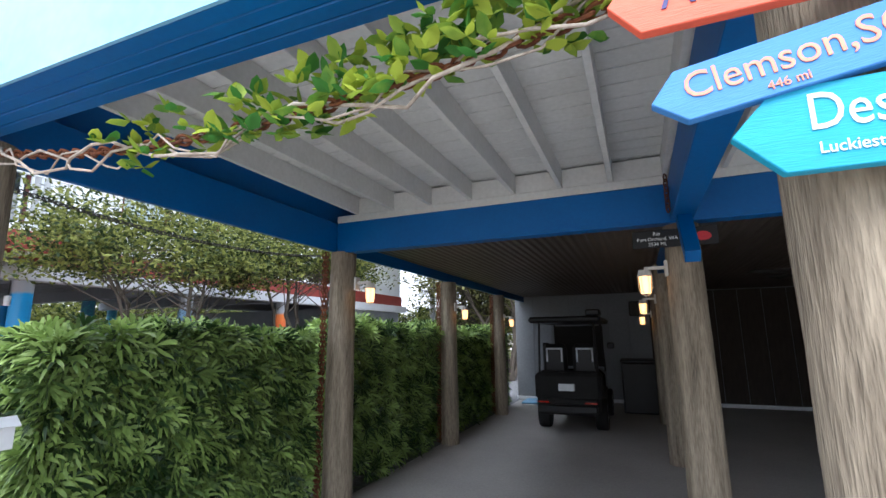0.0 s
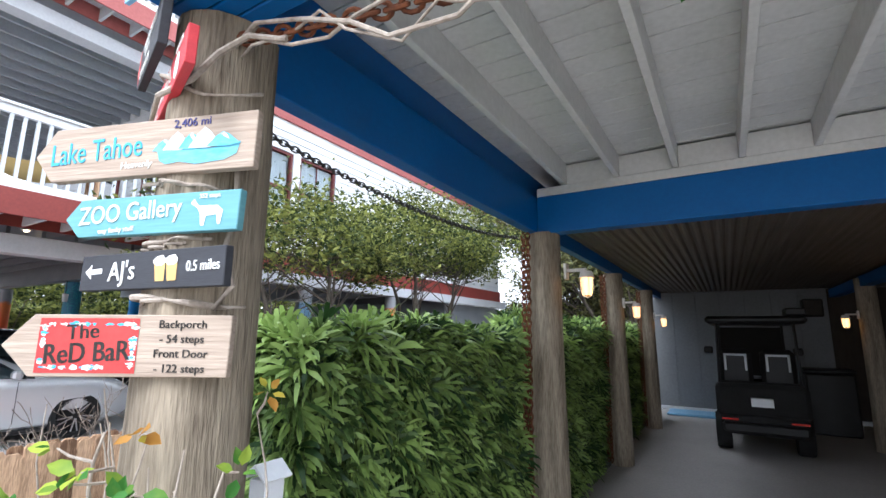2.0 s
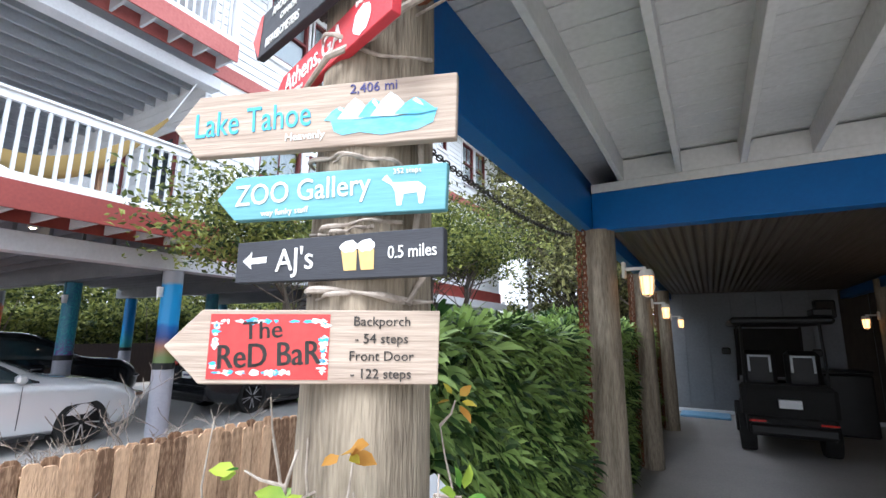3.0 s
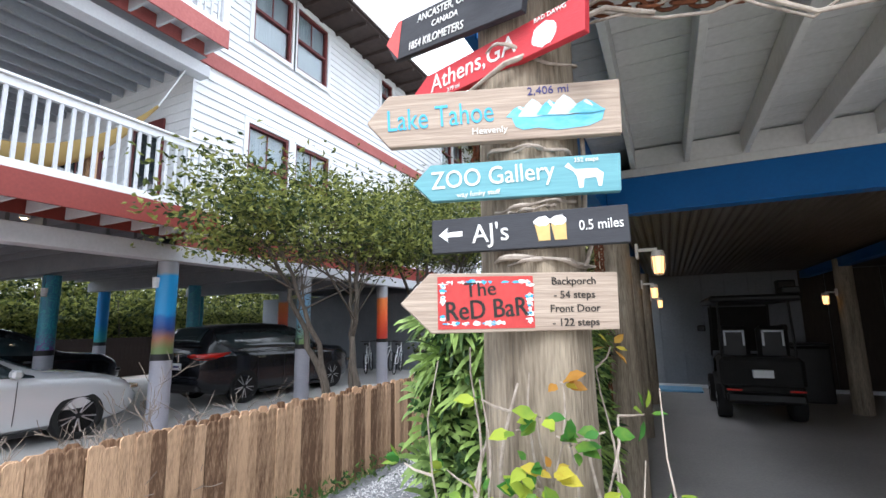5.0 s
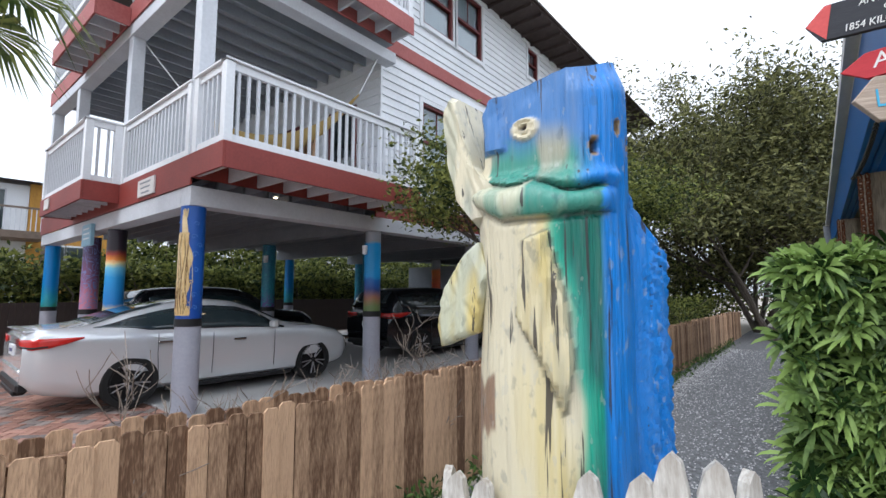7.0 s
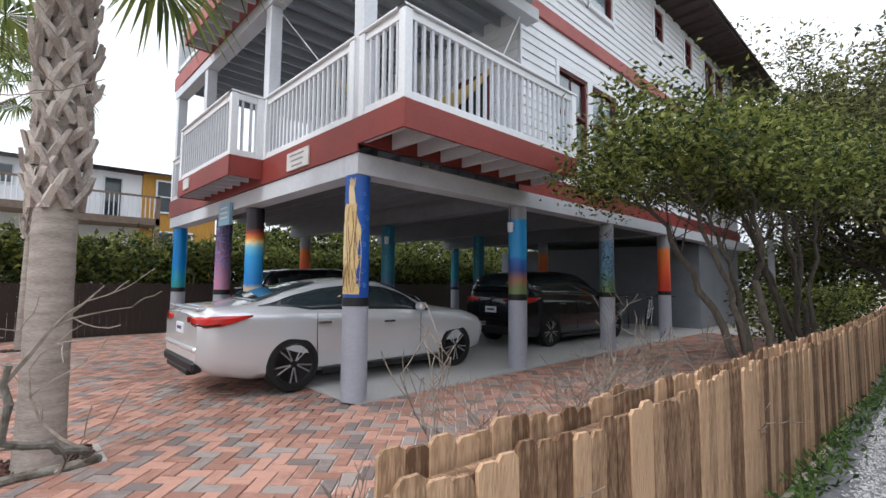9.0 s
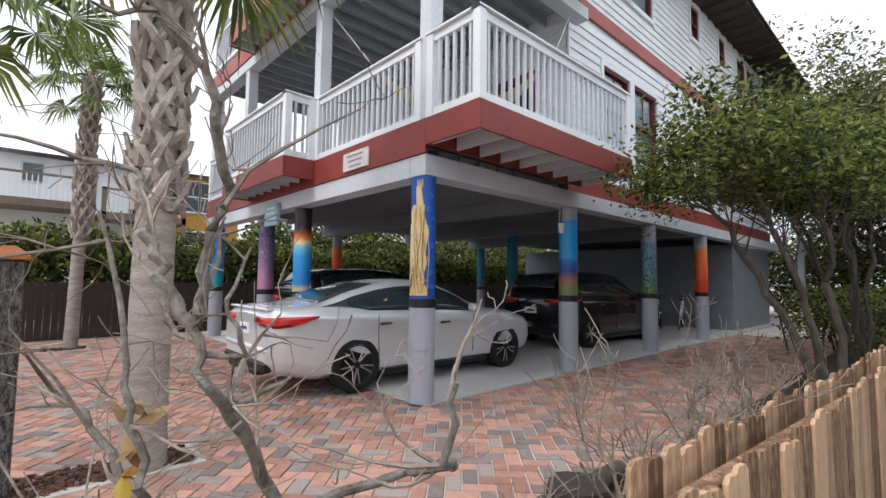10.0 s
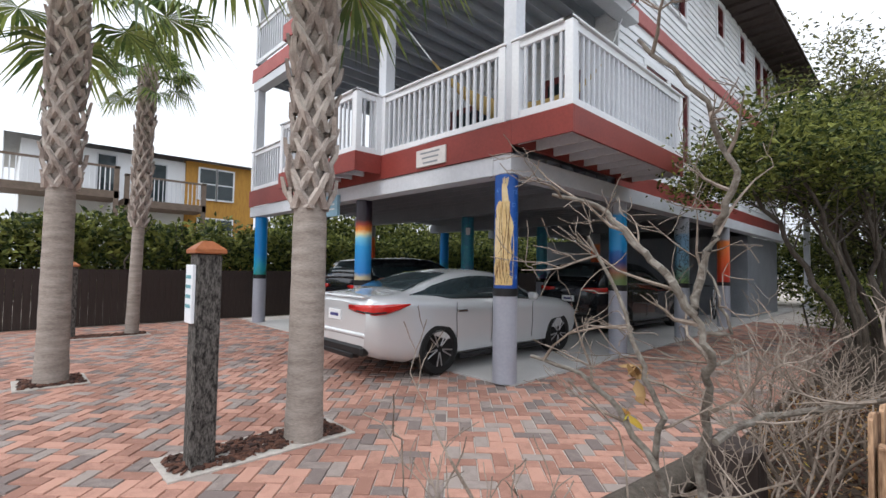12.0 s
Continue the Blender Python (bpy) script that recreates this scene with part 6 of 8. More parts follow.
# main near shrub: two crooked limbs and a low side branch, with random twigs
near = thing("bare_shrub", (-5.6, -0.5, 0.0), "bare lichen-spotted shrub with crooked limbs and a few dead leaves", "shrub")
LICHEN = material("lichen_spotted_bark", (0.25, 0.23, 0.2), (0.07, 0.05, 0.038), rough=0.9, scale=22, fine=80, bump=0.6, contrast=0.5)
rng = random.Random(77)
SHRUB_BOUGHS = [
    ([(-0.04, 0.08, 0.0), (-0.03, 0.04, 0.5), (0.0, 0.0, 0.88), (0.05, -0.1, 1.1), (0.08, -0.2, 1.25), (0.05, -0.22, 1.35)], 0.019),
    ([(0.05, -0.22, 1.35), (0.01, -0.26, 1.44), (-0.06, -0.28, 1.52), (-0.14, -0.27, 1.61), (-0.2, -0.28, 1.67), (-0.3, -0.38, 1.7)], 0.0125),
    ([(0.05, -0.22, 1.35), (0.06, -0.2, 1.45), (0.1, -0.19, 1.6), (0.16, -0.22, 1.71), (0.14, -0.24, 1.8), (0.11, -0.34, 1.9), (-0.02, -0.41, 2.08)], 0.0125),
    ([(0.05, -0.16, 1.19), (0.1, -0.13, 1.22), (0.16, -0.08, 1.26)], 0.008),
    ([(0.06, -0.2, 1.3), (0.13, -0.15, 1.3), (0.1, -0.18, 1.4), (0.05, -0.12, 1.5)], 0.006),
    ([(-0.03, 0.06, 0.35), (-0.04, -0.25, 0.92), (-0.12, -0.3, 1.07), (-0.22, -0.34, 1.16), (-0.36, -0.4, 1.2)], 0.012),
    ([(-0.05, -0.22, 0.9), (-0.02, -0.27, 1.07), (-0.06, -0.29, 1.2), (-0.1, -0.3, 1.34), (-0.2, -0.34, 1.57)], 0.01),
    ([(0.04, -0.04, 0.96), (0.12, 0.22, 1.0), (0.33, 0.17, 1.09), (0.43, 0.06, 1.15), (0.45, 0.06, 1.28)], 0.012),
]


def twigs(p, d, L, rad, lev, v, f):
    pts, rr = [p], [rad]
    for i in range(4):
        d = (d + Vector((rng.gauss(0, 0.22), rng.gauss(0, 0.22), rng.gauss(0, 0.18) + 0.05))).normalized()
        pts.append(pts[-1] + d * L / 4)
        rr.append(max(rad * (1 - 0.7 * (i + 1) / 4), 0.0012))
    tube_data(pts, rr, 4, v, f)
    if lev:
        for q in range(rng.randint(2, 3)):
            i = rng.randint(1, 4)
            twigs(pts[i], (d + Vector((rng.gauss(0, 0.8), rng.gauss(0, 0.8), rng.gauss(0, 0.5)))).normalized(), L * 0.6, rr[i] * 0.75, lev - 1, v, f)


for pts, r0 in SHRUB_BOUGHS:
    P = [Vector(p) for p in pts]
    fine = []
    for a, b in zip(P, P[1:]):
        for k in range(4):
            fine.append(a.lerp(b, k / 4) + Vector((rng.gauss(0, 0.006), rng.gauss(0, 0.006), 0)))
    fine.append(P[-1])
    tube("limb", fine, [r0 * (1 - 0.6 * i / len(fine)) for i in range(len(fine))], LICHEN, near, 8)
    v, f = [], []
    for i in range(3, len(fine), 4):
        if fine[i].z > 0.7:
            d = Vector((rng.gauss(0, 1), rng.gauss(0, 1), rng.gauss(0, 0.5) + 0.25)).normalized()
            twigs(fine[i], d, rng.uniform(0.12, 0.34), r0 * 0.45, 2, v, f)
    tagged(mesh_part("twig_spray", data_mesh("twig_spray", v, f), TWIG, near, "thin dry twigs", True), kind="stuff")
L_DEAD = leaf_material("dead_leaf_brown", (0.4, 0.26, 0.12), (0.22, 0.12, 0.05))
broad_leaves("dead_leaf", [(Vector((-0.1, -0.29, 1.06)), -1.0)], 0.05, [L_VINEYELLOW], near, rng)
broad_leaves("dead_leaf", [(Vector((-0.08, -0.28, z)), -1.0) for z in (1.12, 1.16, 1.2)], 0.06, [L_DEAD], near, rng)
# fallen leaves and bark on the planting bed
litter = thing("leaf_litter", (0, 0, 0), "brown and yellow fallen leaves on dark mulch", "leaf litter", "", "stuff")
for mt, count in ((L_DEAD, 2600), (BARKCHIP, 2600), (L_VINEYELLOW, 60)):
    leaf_cloud("fallen_leaf", [(rng.uniform(-6.2, -4.95), rng.uniform(-1.5, 5.5), 0.014 + rng.random() * 0.012) for _ in range(count)], 0.05, 0.05, mt, litter, rng, 1, 0.5)

# ---- vehicles ----
def cut_mesh(ob, cutters):
    """Cuts wheel arches out of a body mesh."""
    for c in cutters:
        md = ob.modifiers.new("cut", "BOOLEAN")
        md.operation, md.object, md.solver = "DIFFERENCE", c, "EXACT"
    bpy.context.view_layer.update()
    me = bpy.data.meshes.new_from_object(ob.evaluated_get(bpy.context.evaluated_depsgraph_get()))
    ob.modifiers.clear()
    ob.data = me
    for c in cutters:
        bpy.data.objects.remove(c)


def loft(name, sections, mat, parent, close=True, smooth=True, label=""):
    v, f = [], []
    n = len(sections[0])
    for s in sections:
        v += s
    for i in range(len(sections) - 1):
        for k in range(n if close else n - 1):
            a, b = i * n, (i + 1) * n
            f.append((a + k, a + (k + 1) % n, b + (k + 1) % n, b + k))
    if close:
        f.append(tuple(range(n))[::-1])
        f.append(tuple(range((len(sections) - 1) * n, len(sections) * n)))
    me = data_mesh(name, v, f)
    bm = bmesh.new()
    bm.from_mesh(me)
    bmesh.ops.recalc_face_normals(bm, faces=bm.faces)
    bm.to_mesh(me)
    bm.free()
    return mesh_part(name, me, mat, parent, label, smooth)


def lathe(profile, seg, m):
    """Turns (radius, height) points round z; m places it."""
    bm = bmesh.new()
    rings = [[bm.verts.new(m @ Vector((r * math.cos(6.28319 * k / seg), r * math.sin(6.28319 * k / seg), z))) for k in range(seg)] for r, z in profile]
    for a, b in zip(rings, rings[1:]):
        for k in range(seg):
            bm.faces.new((a[k], a[(k + 1) % seg], b[(k + 1) % seg], b[k]))
    bm.faces.new(rings[-1])
    bm.faces.new(rings[0][::-1])
    bmesh.ops.recalc_face_normals(bm, faces=bm.faces)
    return bm


def wheel(parent, x, y, r, w, side, name="wheel"):
    m = pose(x, y, r, 0, 90 * side, 0)
    h = w / 2
    wh = part(name, lathe([(r * 0.7, -h), (r * 0.95, -h), (r, -h * 0.7), (r, h * 0.7), (r * 0.955, h), (r * 0.76, h + 0.004), (r * 0.73, h - 0.012)], 40, m), RUBBER, parent, "black tyre on a dark alloy rim", True)
    part("rim", lathe([(r * 0.72, h - 0.012), (r * 0.735, h + 0.001), (r * 0.69, h - 0.004), (r * 0.64, h - 0.035), (r * 0.2, h - 0.03), (r * 0.12, h - 0.012)], 36, m), BLACK, wh, "dark alloy rim", True)
    bm = bmesh.new()
    for k in range(5):
        for dd in (-0.2, 0.2):
            a = math.degrees(2 * math.pi * k / 5)
            add_box(bm, r * 0.06, r * 0.68, -r * 0.028, r * 0.028, h - 0.02, h - 0.006, 0.003, m @ pose(0, 0, 0, 0, 0, a) @ pose(r * 0.06, 0, 0, 0, 0, math.degrees(dd)))
    part("spoke_star", bm, ALLOY, wh, "machined twin spokes")
    part("hub", cyl(r * 0.14, r * 0.12, h - 0.02, h - 0.002, 16, m), BLACK, wh)
    return wh


SALOON = dict(
    ends=(-1.10, 3.78),
    top=[(-1.10, 0.95), (-1.06, 1.06), (-1.0, 1.085), (-0.6, 1.105), (-0.4, 1.135), (0.0, 1.275), (0.45, 1.385), (0.8, 1.432), (1.1, 1.442), (1.5, 1.41), (1.8, 1.31), (2.3, 1.065), (2.45, 1.025), (3.0, 0.96), (3.4, 0.87), (3.65, 0.74), (3.78, 0.55)],
    shoulder=[(-1.10, 0.9), (-1.0, 1.0), (-0.6, 1.03), (0.0, 1.0), (1.0, 0.96), (2.3, 0.935), (3.0, 0.88), (3.4, 0.8), (3.65, 0.68), (3.78, 0.5)],
    rail=[(-1.10, 0.66), (-0.6, 0.72), (-0.2, 0.68), (0.4, 0.6), (1.0, 0.585), (1.6, 0.6), (2.0, 0.68), (2.4, 0.78), (3.0, 0.8), (3.5, 0.7), (3.78, 0.5)],
    lo=[(-0.42, 0.72), (-0.1, 0.36), (0.2, 0.1), (2.25, 0.1)], hi=[(-0.42, 0.78), (0.0, 0.9), (1.9, 0.9), (2.25, 0.3)],
    glass=(-0.42, 2.25), rear=(-0.42, 0.44), screen=(1.6, 2.3), axle=2.82, lamp=0.92)
ESTATE = dict(
    ends=(-0.95, 3.62),
    top=[(-0.95, 1.0), (-0.9, 1.22), (-0.8, 1.42), (-0.62, 1.6), (-0.2, 1.65), (0.8, 1.68), (1.4, 1.64), (1.75, 1.5), (2.3, 1.17), (2.5, 1.12), (3.1, 1.06), (3.45, 0.95), (3.62, 0.7)],
    shoulder=[(-0.95, 0.92), (-0.8, 1.08), (0.0, 1.08), (2.3, 1.03), (3.1, 0.97), (3.45, 0.85), (3.62, 0.62)],
    rail=[(-0.95, 0.68), (-0.6, 0.64), (0.4, 0.62), (1.4, 0.62), (2.0, 0.7), (2.4, 0.78), (3.1, 0.8), (3.62, 0.5)],
    lo=[(-0.6, 0.4), (-0.3, 0.12), (2.25, 0.1)], hi=[(-0.6, 0.8), (-0.2, 0.88), (1.85, 0.88), (2.25, 0.3)],
    glass=(-0.6, 2.25), rear=(-0.86, -0.64), screen=(1.55, 2.3), axle=2.7, lamp=1.02)


def car(m, paint, label, form=SALOON):
    """Four-door car: origin on the ground under the rear axle, nose along +y."""
    t = thing("car", m, label, "car", "parked cars")
    y0, y1 = form["ends"]

    def curve(points, y):
        ys, zs = [p[0] for p in points], [p[1] for p in points]
        return float(sum(np.interp(y + d, ys, zs) for d in (-0.05, -0.025, 0.0, 0.025, 0.05)) / 5)

    plan = [(y0, 0.74), (y0 + 0.06, 0.82), (y0 + 0.2, 0.875), (y0 + 0.6, 0.915), (0.1, 0.925), (y1 - 0.9, 0.925), (y1 - 0.55, 0.9), (y1 - 0.28, 0.83), (y1 - 0.08, 0.7), (y1, 0.58)]
    under = [(y0, 0.4), (y0 + 0.15, 0.3), (y0 + 0.6, 0.2), (y1 - 0.6, 0.2), (y1 - 0.2, 0.25), (y1, 0.36)]

    def at(y):
        w, zb, zs, zt, xr = curve(plan, y), curve(under, y), curve(form["shoulder"], y), curve(form["top"], y), curve(form["rail"], y)
        zr = zt - min(0.06, 0.3 * (zt - zs))
        return w, zb, zs, zt, xr, zr

    secs = []
    n = 70
    for i in range(n + 1):
        y = y0 + (y1 - y0) * i / n
        w, zb, zs, zt, xr, zr = at(y)
        bulge = 0.02 if zt - zs > 0.2 else 0.0
        mid = (zb + zs) / 2
        half = [(0.0, zb), (w * 0.84, zb), (w * 0.945, zb + 0.07), (w * 0.975, zb + 0.2), (w * 0.985, mid - 0.02), (w, mid + 0.1), (w * 0.992, zs - 0.13), (w * 1.0, zs - 0.075), (w * 0.955, zs), ((w * 0.955 + xr) / 2 + bulge, (zs + zr) / 2), (xr, zr), (xr * 0.8, zt - 0.015), (xr * 0.4, zt), (0.0, zt + 0.005)]
        secs.append([(x, y, z) for x, z in half] + [(-x, y, z) for x, z in reversed(half[1:-1])])
    body = loft("body", secs, paint, t, label="painted body shell")
    cuts = []
    for y in (0.0, form["axle"]):
        for sd in (-1, 1):
            c = new("cut", bpy.data.meshes.new("cut"))
            bm = cyl(0.385, 0.385, -0.2, 0.3, 36, pose(sd * 0.8, y, 0.345, 0, 90 * sd, 0))
            bm.to_mesh(c.data)
            bm.free()
            cuts.append(c)
    cut_mesh(body, cuts)
    body.data.materials.clear()
    body.data.materials.append(paint)

    def sheet(name, rows, mat, text=""):
        v, f = [], []
        k = len(rows[0])
        for r in rows:
            v += r
        for a in range(len(rows) - 1):
            for b in range(k - 1):
                f.append((a * k + b, a * k + b + 1, (a + 1) * k + b + 1, (a + 1) * k + b))
        ob = mesh_part(name, data_mesh(name, v, f), mat, t, text, True)
        md = ob.modifiers.new("thick", "SOLIDIFY")
        md.thickness, md.offset = 0.006, 0.0
        return ob

    def side_point(y, u, sd, lift):
        w, zb, zs, zt, xr, zr = at(y)
        x = w * 0.955 + (xr - w * 0.955) * u + (0.02 if zt - zs > 0.2 else 0.0) * (1 - abs(2 * u - 1)) + lift
        return (sd * x, y, zs + (zr - zs) * u)

    def over_top(name, ya, yb, mat, text):
        rows = []
        for i in range(13):
            y = ya + (yb - ya) * i / 12
            w, zb, zs, zt, xr, zr = at(y)
            rows.append([(xr * 0.84 * q / 4, y, zt + 0.011 - 0.018 * abs(q / 4) ** 2) for q in range(-4, 5)])
        return sheet(name, rows, mat, text)

    over_top("rear_window", *form["rear"], GLASS_DARK, "dark sloping rear window")
    over_top("windscreen", *form["screen"], GLASS_DARK, "dark windscreen")
    ga, gb = form["glass"]
    for sd in (-1, 1):
        rows = []
        for i in range(31):
            y = ga + (gb - ga) * i / 30
            a, b = curve(form["lo"], y), curve(form["hi"], y)
            rows.append([side_point(y, a + (b - a) * q / 4, sd, 0.006) for q in range(5)])
        sheet("side_window", rows, GLASS_DARK, "dark tinted side glass")
        part("mirror", box(sd * 0.88, sd * 1.04, 1.95, 2.07, at(2.0)[2] + 0.02, at(2.0)[2] + 0.14, 0.03), paint, t)
        for y in (0.4, 1.45):
            w, zb, zs = at(y)[:3]
            part("door_handle", box(sd * w * 0.985, sd * (w + 0.028), y - 0.1, y + 0.1, zs - 0.15, zs - 0.12, 0.008), CHROME, t, "chrome door handle")
        for y in (0.3, 1.05, 2.05):
            w, zb, zs = at(y)[:3]
            rows = []
            for q in range(8):
                z = zb + 0.14 + (zs - zb - 0.16) * q / 7
                lean = 0.0 if y > 0.4 else -0.16 * max(0.0, 1 - (z - zb) / 0.5)
                rows.append([(sd * (w * (0.975 + 0.025 * min(1, q / 3)) + 0.001), y + 0.25 * max(0.0, -lean) + e, z) for e in (-0.003, 0.003)])
            sheet("door_seam", rows, BLACK, "dark door gap")
        part("sill", box(sd * 0.84, sd * 0.905, 0.42, form["axle"] - 0.42, 0.17, 0.235, 0.012), BLACK, t, "black sill trim")
        zl = form["lamp"]
        band = [(0.36, y0 - 0.012, -0.02, 0.035), (0.55, y0 - 0.012, -0.05, 0.045), (0.72, y0 - 0.004, -0.065, 0.05), (0.83, y0 + 0.08, -0.075, 0.055), (0.885, y0 + 0.22, -0.06, 0.06), (0.915, y0 + 0.4, -0.01, 0.06), (0.925, y0 + 0.56, 0.045, 0.062)]
        rows = [[(sd * (x + 0.006), y, zl + lo + (hi - lo) * q / 3) for q in range(4)] for x, y, lo, hi in band]
        sheet("tail_light", rows, TAILLIGHT, "red tail light wrapping round the corner")
        rows = [[(sd * (x + 0.011), y - 0.005, zl + lo * 0.8 + e) for e in (0.0, 0.02)] for x, y, lo, hi in band[1:5]]
        sheet("light_bar", rows, BLACK, "dark lower strip of the tail light")
        part("headlight", box(sd * 0.5, sd * 0.78, y1 - 0.2, y1 - 0.06, 0.62, 0.7, 0.02), CHROME, t, "clear headlight")
    part("rear_bumper_trim", add_box(box(-0.72, 0.72, y0 - 0.03, y0 + 0.1, 0.33, 0.46, 0.03), -0.5, 0.5, y0 - 0.035, y0 + 0.1, 0.28, 0.36, 0.02), BLACK, t, "black lower bumper")
    part("bumper_ledge", box(-0.74, 0.74, y0 - 0.025, y0 + 0.06, 0.56, 0.62, 0.02), paint, t)
    part("number_plate", box(-0.16, 0.16, y0 - 0.014, y0 + 0.004, 0.74, 0.87, 0.002), PLATE, t, "white number plate")
    part("plate_writing", box(-0.11, 0.11, y0 - 0.016, y0 - 0.0145, 0.785, 0.825), TEXTNAVY, t, "illegible line of dark characters")
    part("boot_lip", box(-0.66, 0.66, y0 + 0.01, y0 + 0.12, at(y0 + 0.06)[3] - 0.01, at(y0 + 0.06)[3] + 0.022, 0.012), paint, t)
    for y in (0.0, form["axle"]):
        for sd in (-1, 1):
            wheel(t, sd * 0.805, y, 0.345, 0.225, sd)
    return t


car(pose(-10.6, 2.3, 0.02, 0, 0, -1.7), SILVER, "silver saloon car parked under the house")
car(pose(-10.75, 8.35, 0.02, 0, 0, -3), NAVY, "dark blue estate car parked under the house", ESTATE)
car(pose(-14.0, 4.2, 0.02, 0, 0, 2), NAVY, "black car parked beyond the silver saloon", ESTATE)

# golf cart seen from behind
cart = thing("golf_cart", (-0.4, 9.6, 0.006), "black golf cart with roof and rear seats in the carport", "golf cart")
part("body", add_box(box(-0.52, 0.52, 0.1, 2.4, 0.32, 0.62, 0.05), -0.56, 0.56, 0.12, 0.75, 0.55, 1.02, 0.06), RUBBER, cart, "dark painted body")
part("bumper", box(-0.5, 0.5, 0.0, 0.12, 0.36, 0.5, 0.03), BLACK, cart)
part("front_cowl", box(-0.5, 0.5, 2.0, 2.7, 0.5, 0.95, 0.1), NAVY, cart)
# opaque black sheet stands in for the shaded interior seen through the screen
part("windscreen", box(-0.5, 0.5, 2.2, 2.22, 1.0, 1.85, 0.0), RUBBER, cart)
for s in (-1, 1):
    part("seat_back", box(s * 0.27 - 0.22, s * 0.27 + 0.22, 0.62, 0.78, 0.95, 1.5, 0.06), BLACK, cart, "black padded seat back")
    part("head_trim", add_box(add_box(box(s * 0.27 - 0.15, s * 0.27 + 0.15, 0.595, 0.615, 1.4, 1.43), s * 0.27 - 0.15, s * 0.27 - 0.12, 0.595, 0.615, 1.18, 1.43), s * 0.27 + 0.12, s * 0.27 + 0.15, 0.595, 0.615, 1.18, 1.43), GREYWHITE, cart, "pale piping on the seat back")
    tube("roof_strut", [(s * 0.5, 0.3, 0.9), (s * 0.48, 0.35, 1.9)], 0.02, BLACK, cart)
    tube("roof_strut", [(s * 0.5, 2.3, 0.9), (s * 0.47, 2.0, 1.9)], 0.02, BLACK, cart)
    part("tail_light", box(s * 0.4 - 0.1, s * 0.4 + 0.1, -0.006, 0.02, 0.53, 0.555), TAILLIGHT, cart, "red tail light strip")
    part("mirror", box(s * 0.66 - 0.07, s * 0.66 + 0.07, 1.9, 1.95, 1.38, 1.5, 0.02), BLACK, cart)
    for y in (0.75, 2.35):
        wheel(cart, s * 0.5, y, 0.27, 0.2, s)
part("roof", box(-0.62, 0.62, 0.05, 2.35, 1.88, 1.99, 0.04), BLACK, cart, "black cart roof")
part("roof_box", box(0.38, 0.62, 0.1, 0.5, 1.995, 2.1, 0.02), BLACK, cart)
part("seat", box(-0.5, 0.5, 0.75, 1.3, 0.8, 0.95, 0.05), BLACK, cart)
part("number_plate", box(-0.13, 0.13, -0.004, 0.1, 0.73, 0.84, 0.002), PLATE, cart, "white number plate")

# kick scooter by the inner post
sc = thing("kick_scooter", (1.5, 7.2, 0.006), "kick scooter with a pale upright stem on the carport floor", "scooter")
tube("stem", [(0, 0, 0.1), (-0.08, 0.05, 0.95)], 0.016, CHROME, sc)
tube("handlebar", [(-0.22, 0.0, 0.97), (0.06, 0.1, 0.97)], 0.014, BLACK, sc)
part("deck", box(-0.06, 0.06, 0.0, 0.5, 0.08, 0.1, 0.005), BLACK, sc)
for y in (-0.03, 0.52):
    part("wheel", cyl(0.05, 0.05, -0.012, 0.012, 16, pose(0, y, 0.05, 0, 90, 0)), RUBBER, sc)
bin_ = thing("storage_box", (0.75, 12.6, 0.006), "dark storage box beside the golf cart", "box")
part("body", box(-0.35, 0.35, -0.3, 0.3, 0, 1.05, 0.03), BLACK, bin_)
part("lid", box(-0.37, 0.37, -0.32, 0.32, 1.055, 1.12, 0.02), BLACK, bin_)
sp = thing("loudspeaker", (0.8, 13.75, 2.1), "black loudspeaker fixed on the carport wall", "speaker")
part("case", box(-0.17, 0.17, -0.14, 0.14, 0, 0.36, 0.02), BLACK, sp)
part("grille", box(-0.14, 0.14, -0.155, -0.143, 0.03, 0.33, 0.005), DARKMETAL, sp)
mat_ = thing("float_mat", (-1.75, 13.3, 0.006), "blue foam mat lying at the carport back corner", "mat")
part("pad", box(-0.25, 0.7, -0.3, 0.4, 0, 0.05, 0.02), LIGHTBLUE, mat_)
fan = thing("ceiling_fan", (2.4, 6.6, 2.3), "dark ceiling fan at rest under the low ceiling", "fan")
part("rod", cyl(0.012, 0.012, 0.0, 0.39, 8), DARKMETAL, fan)
part("motor", cyl(0.1, 0.09, -0.1, 0.02, 16), DARKMETAL, fan)
for k in range(4):
    part("blade", box(0.1, 0.6, -0.06, 0.06, -0.05, -0.04, 0, pose(0, 0, 0, 8, 0, 90 * k + 20)), DARKMETAL, fan)
bh = thing("birdhouse", (-1.97, 2.6, -0.03), "small white gabled birdhouse on a thin stake", "birdhouse")
tube("stake", [(0, 0, 0), (0, 0, 1.22)], 0.008, DARKMETAL, bh)
part("box", box(-0.036, 0.036, -0.036, 0.036, 1.22, 1.32, 0.003), WHITE, bh)
bm = bmesh.new()
for s in (-1, 1):
    add_box(bm, -0.002, 0.064, -0.05, 0.05, -0.004, 0.004, 0, pose(0, 0, 1.362, 0, 38 if s > 0 else 142, 0))
part("roof", bm, WHITE, bh)

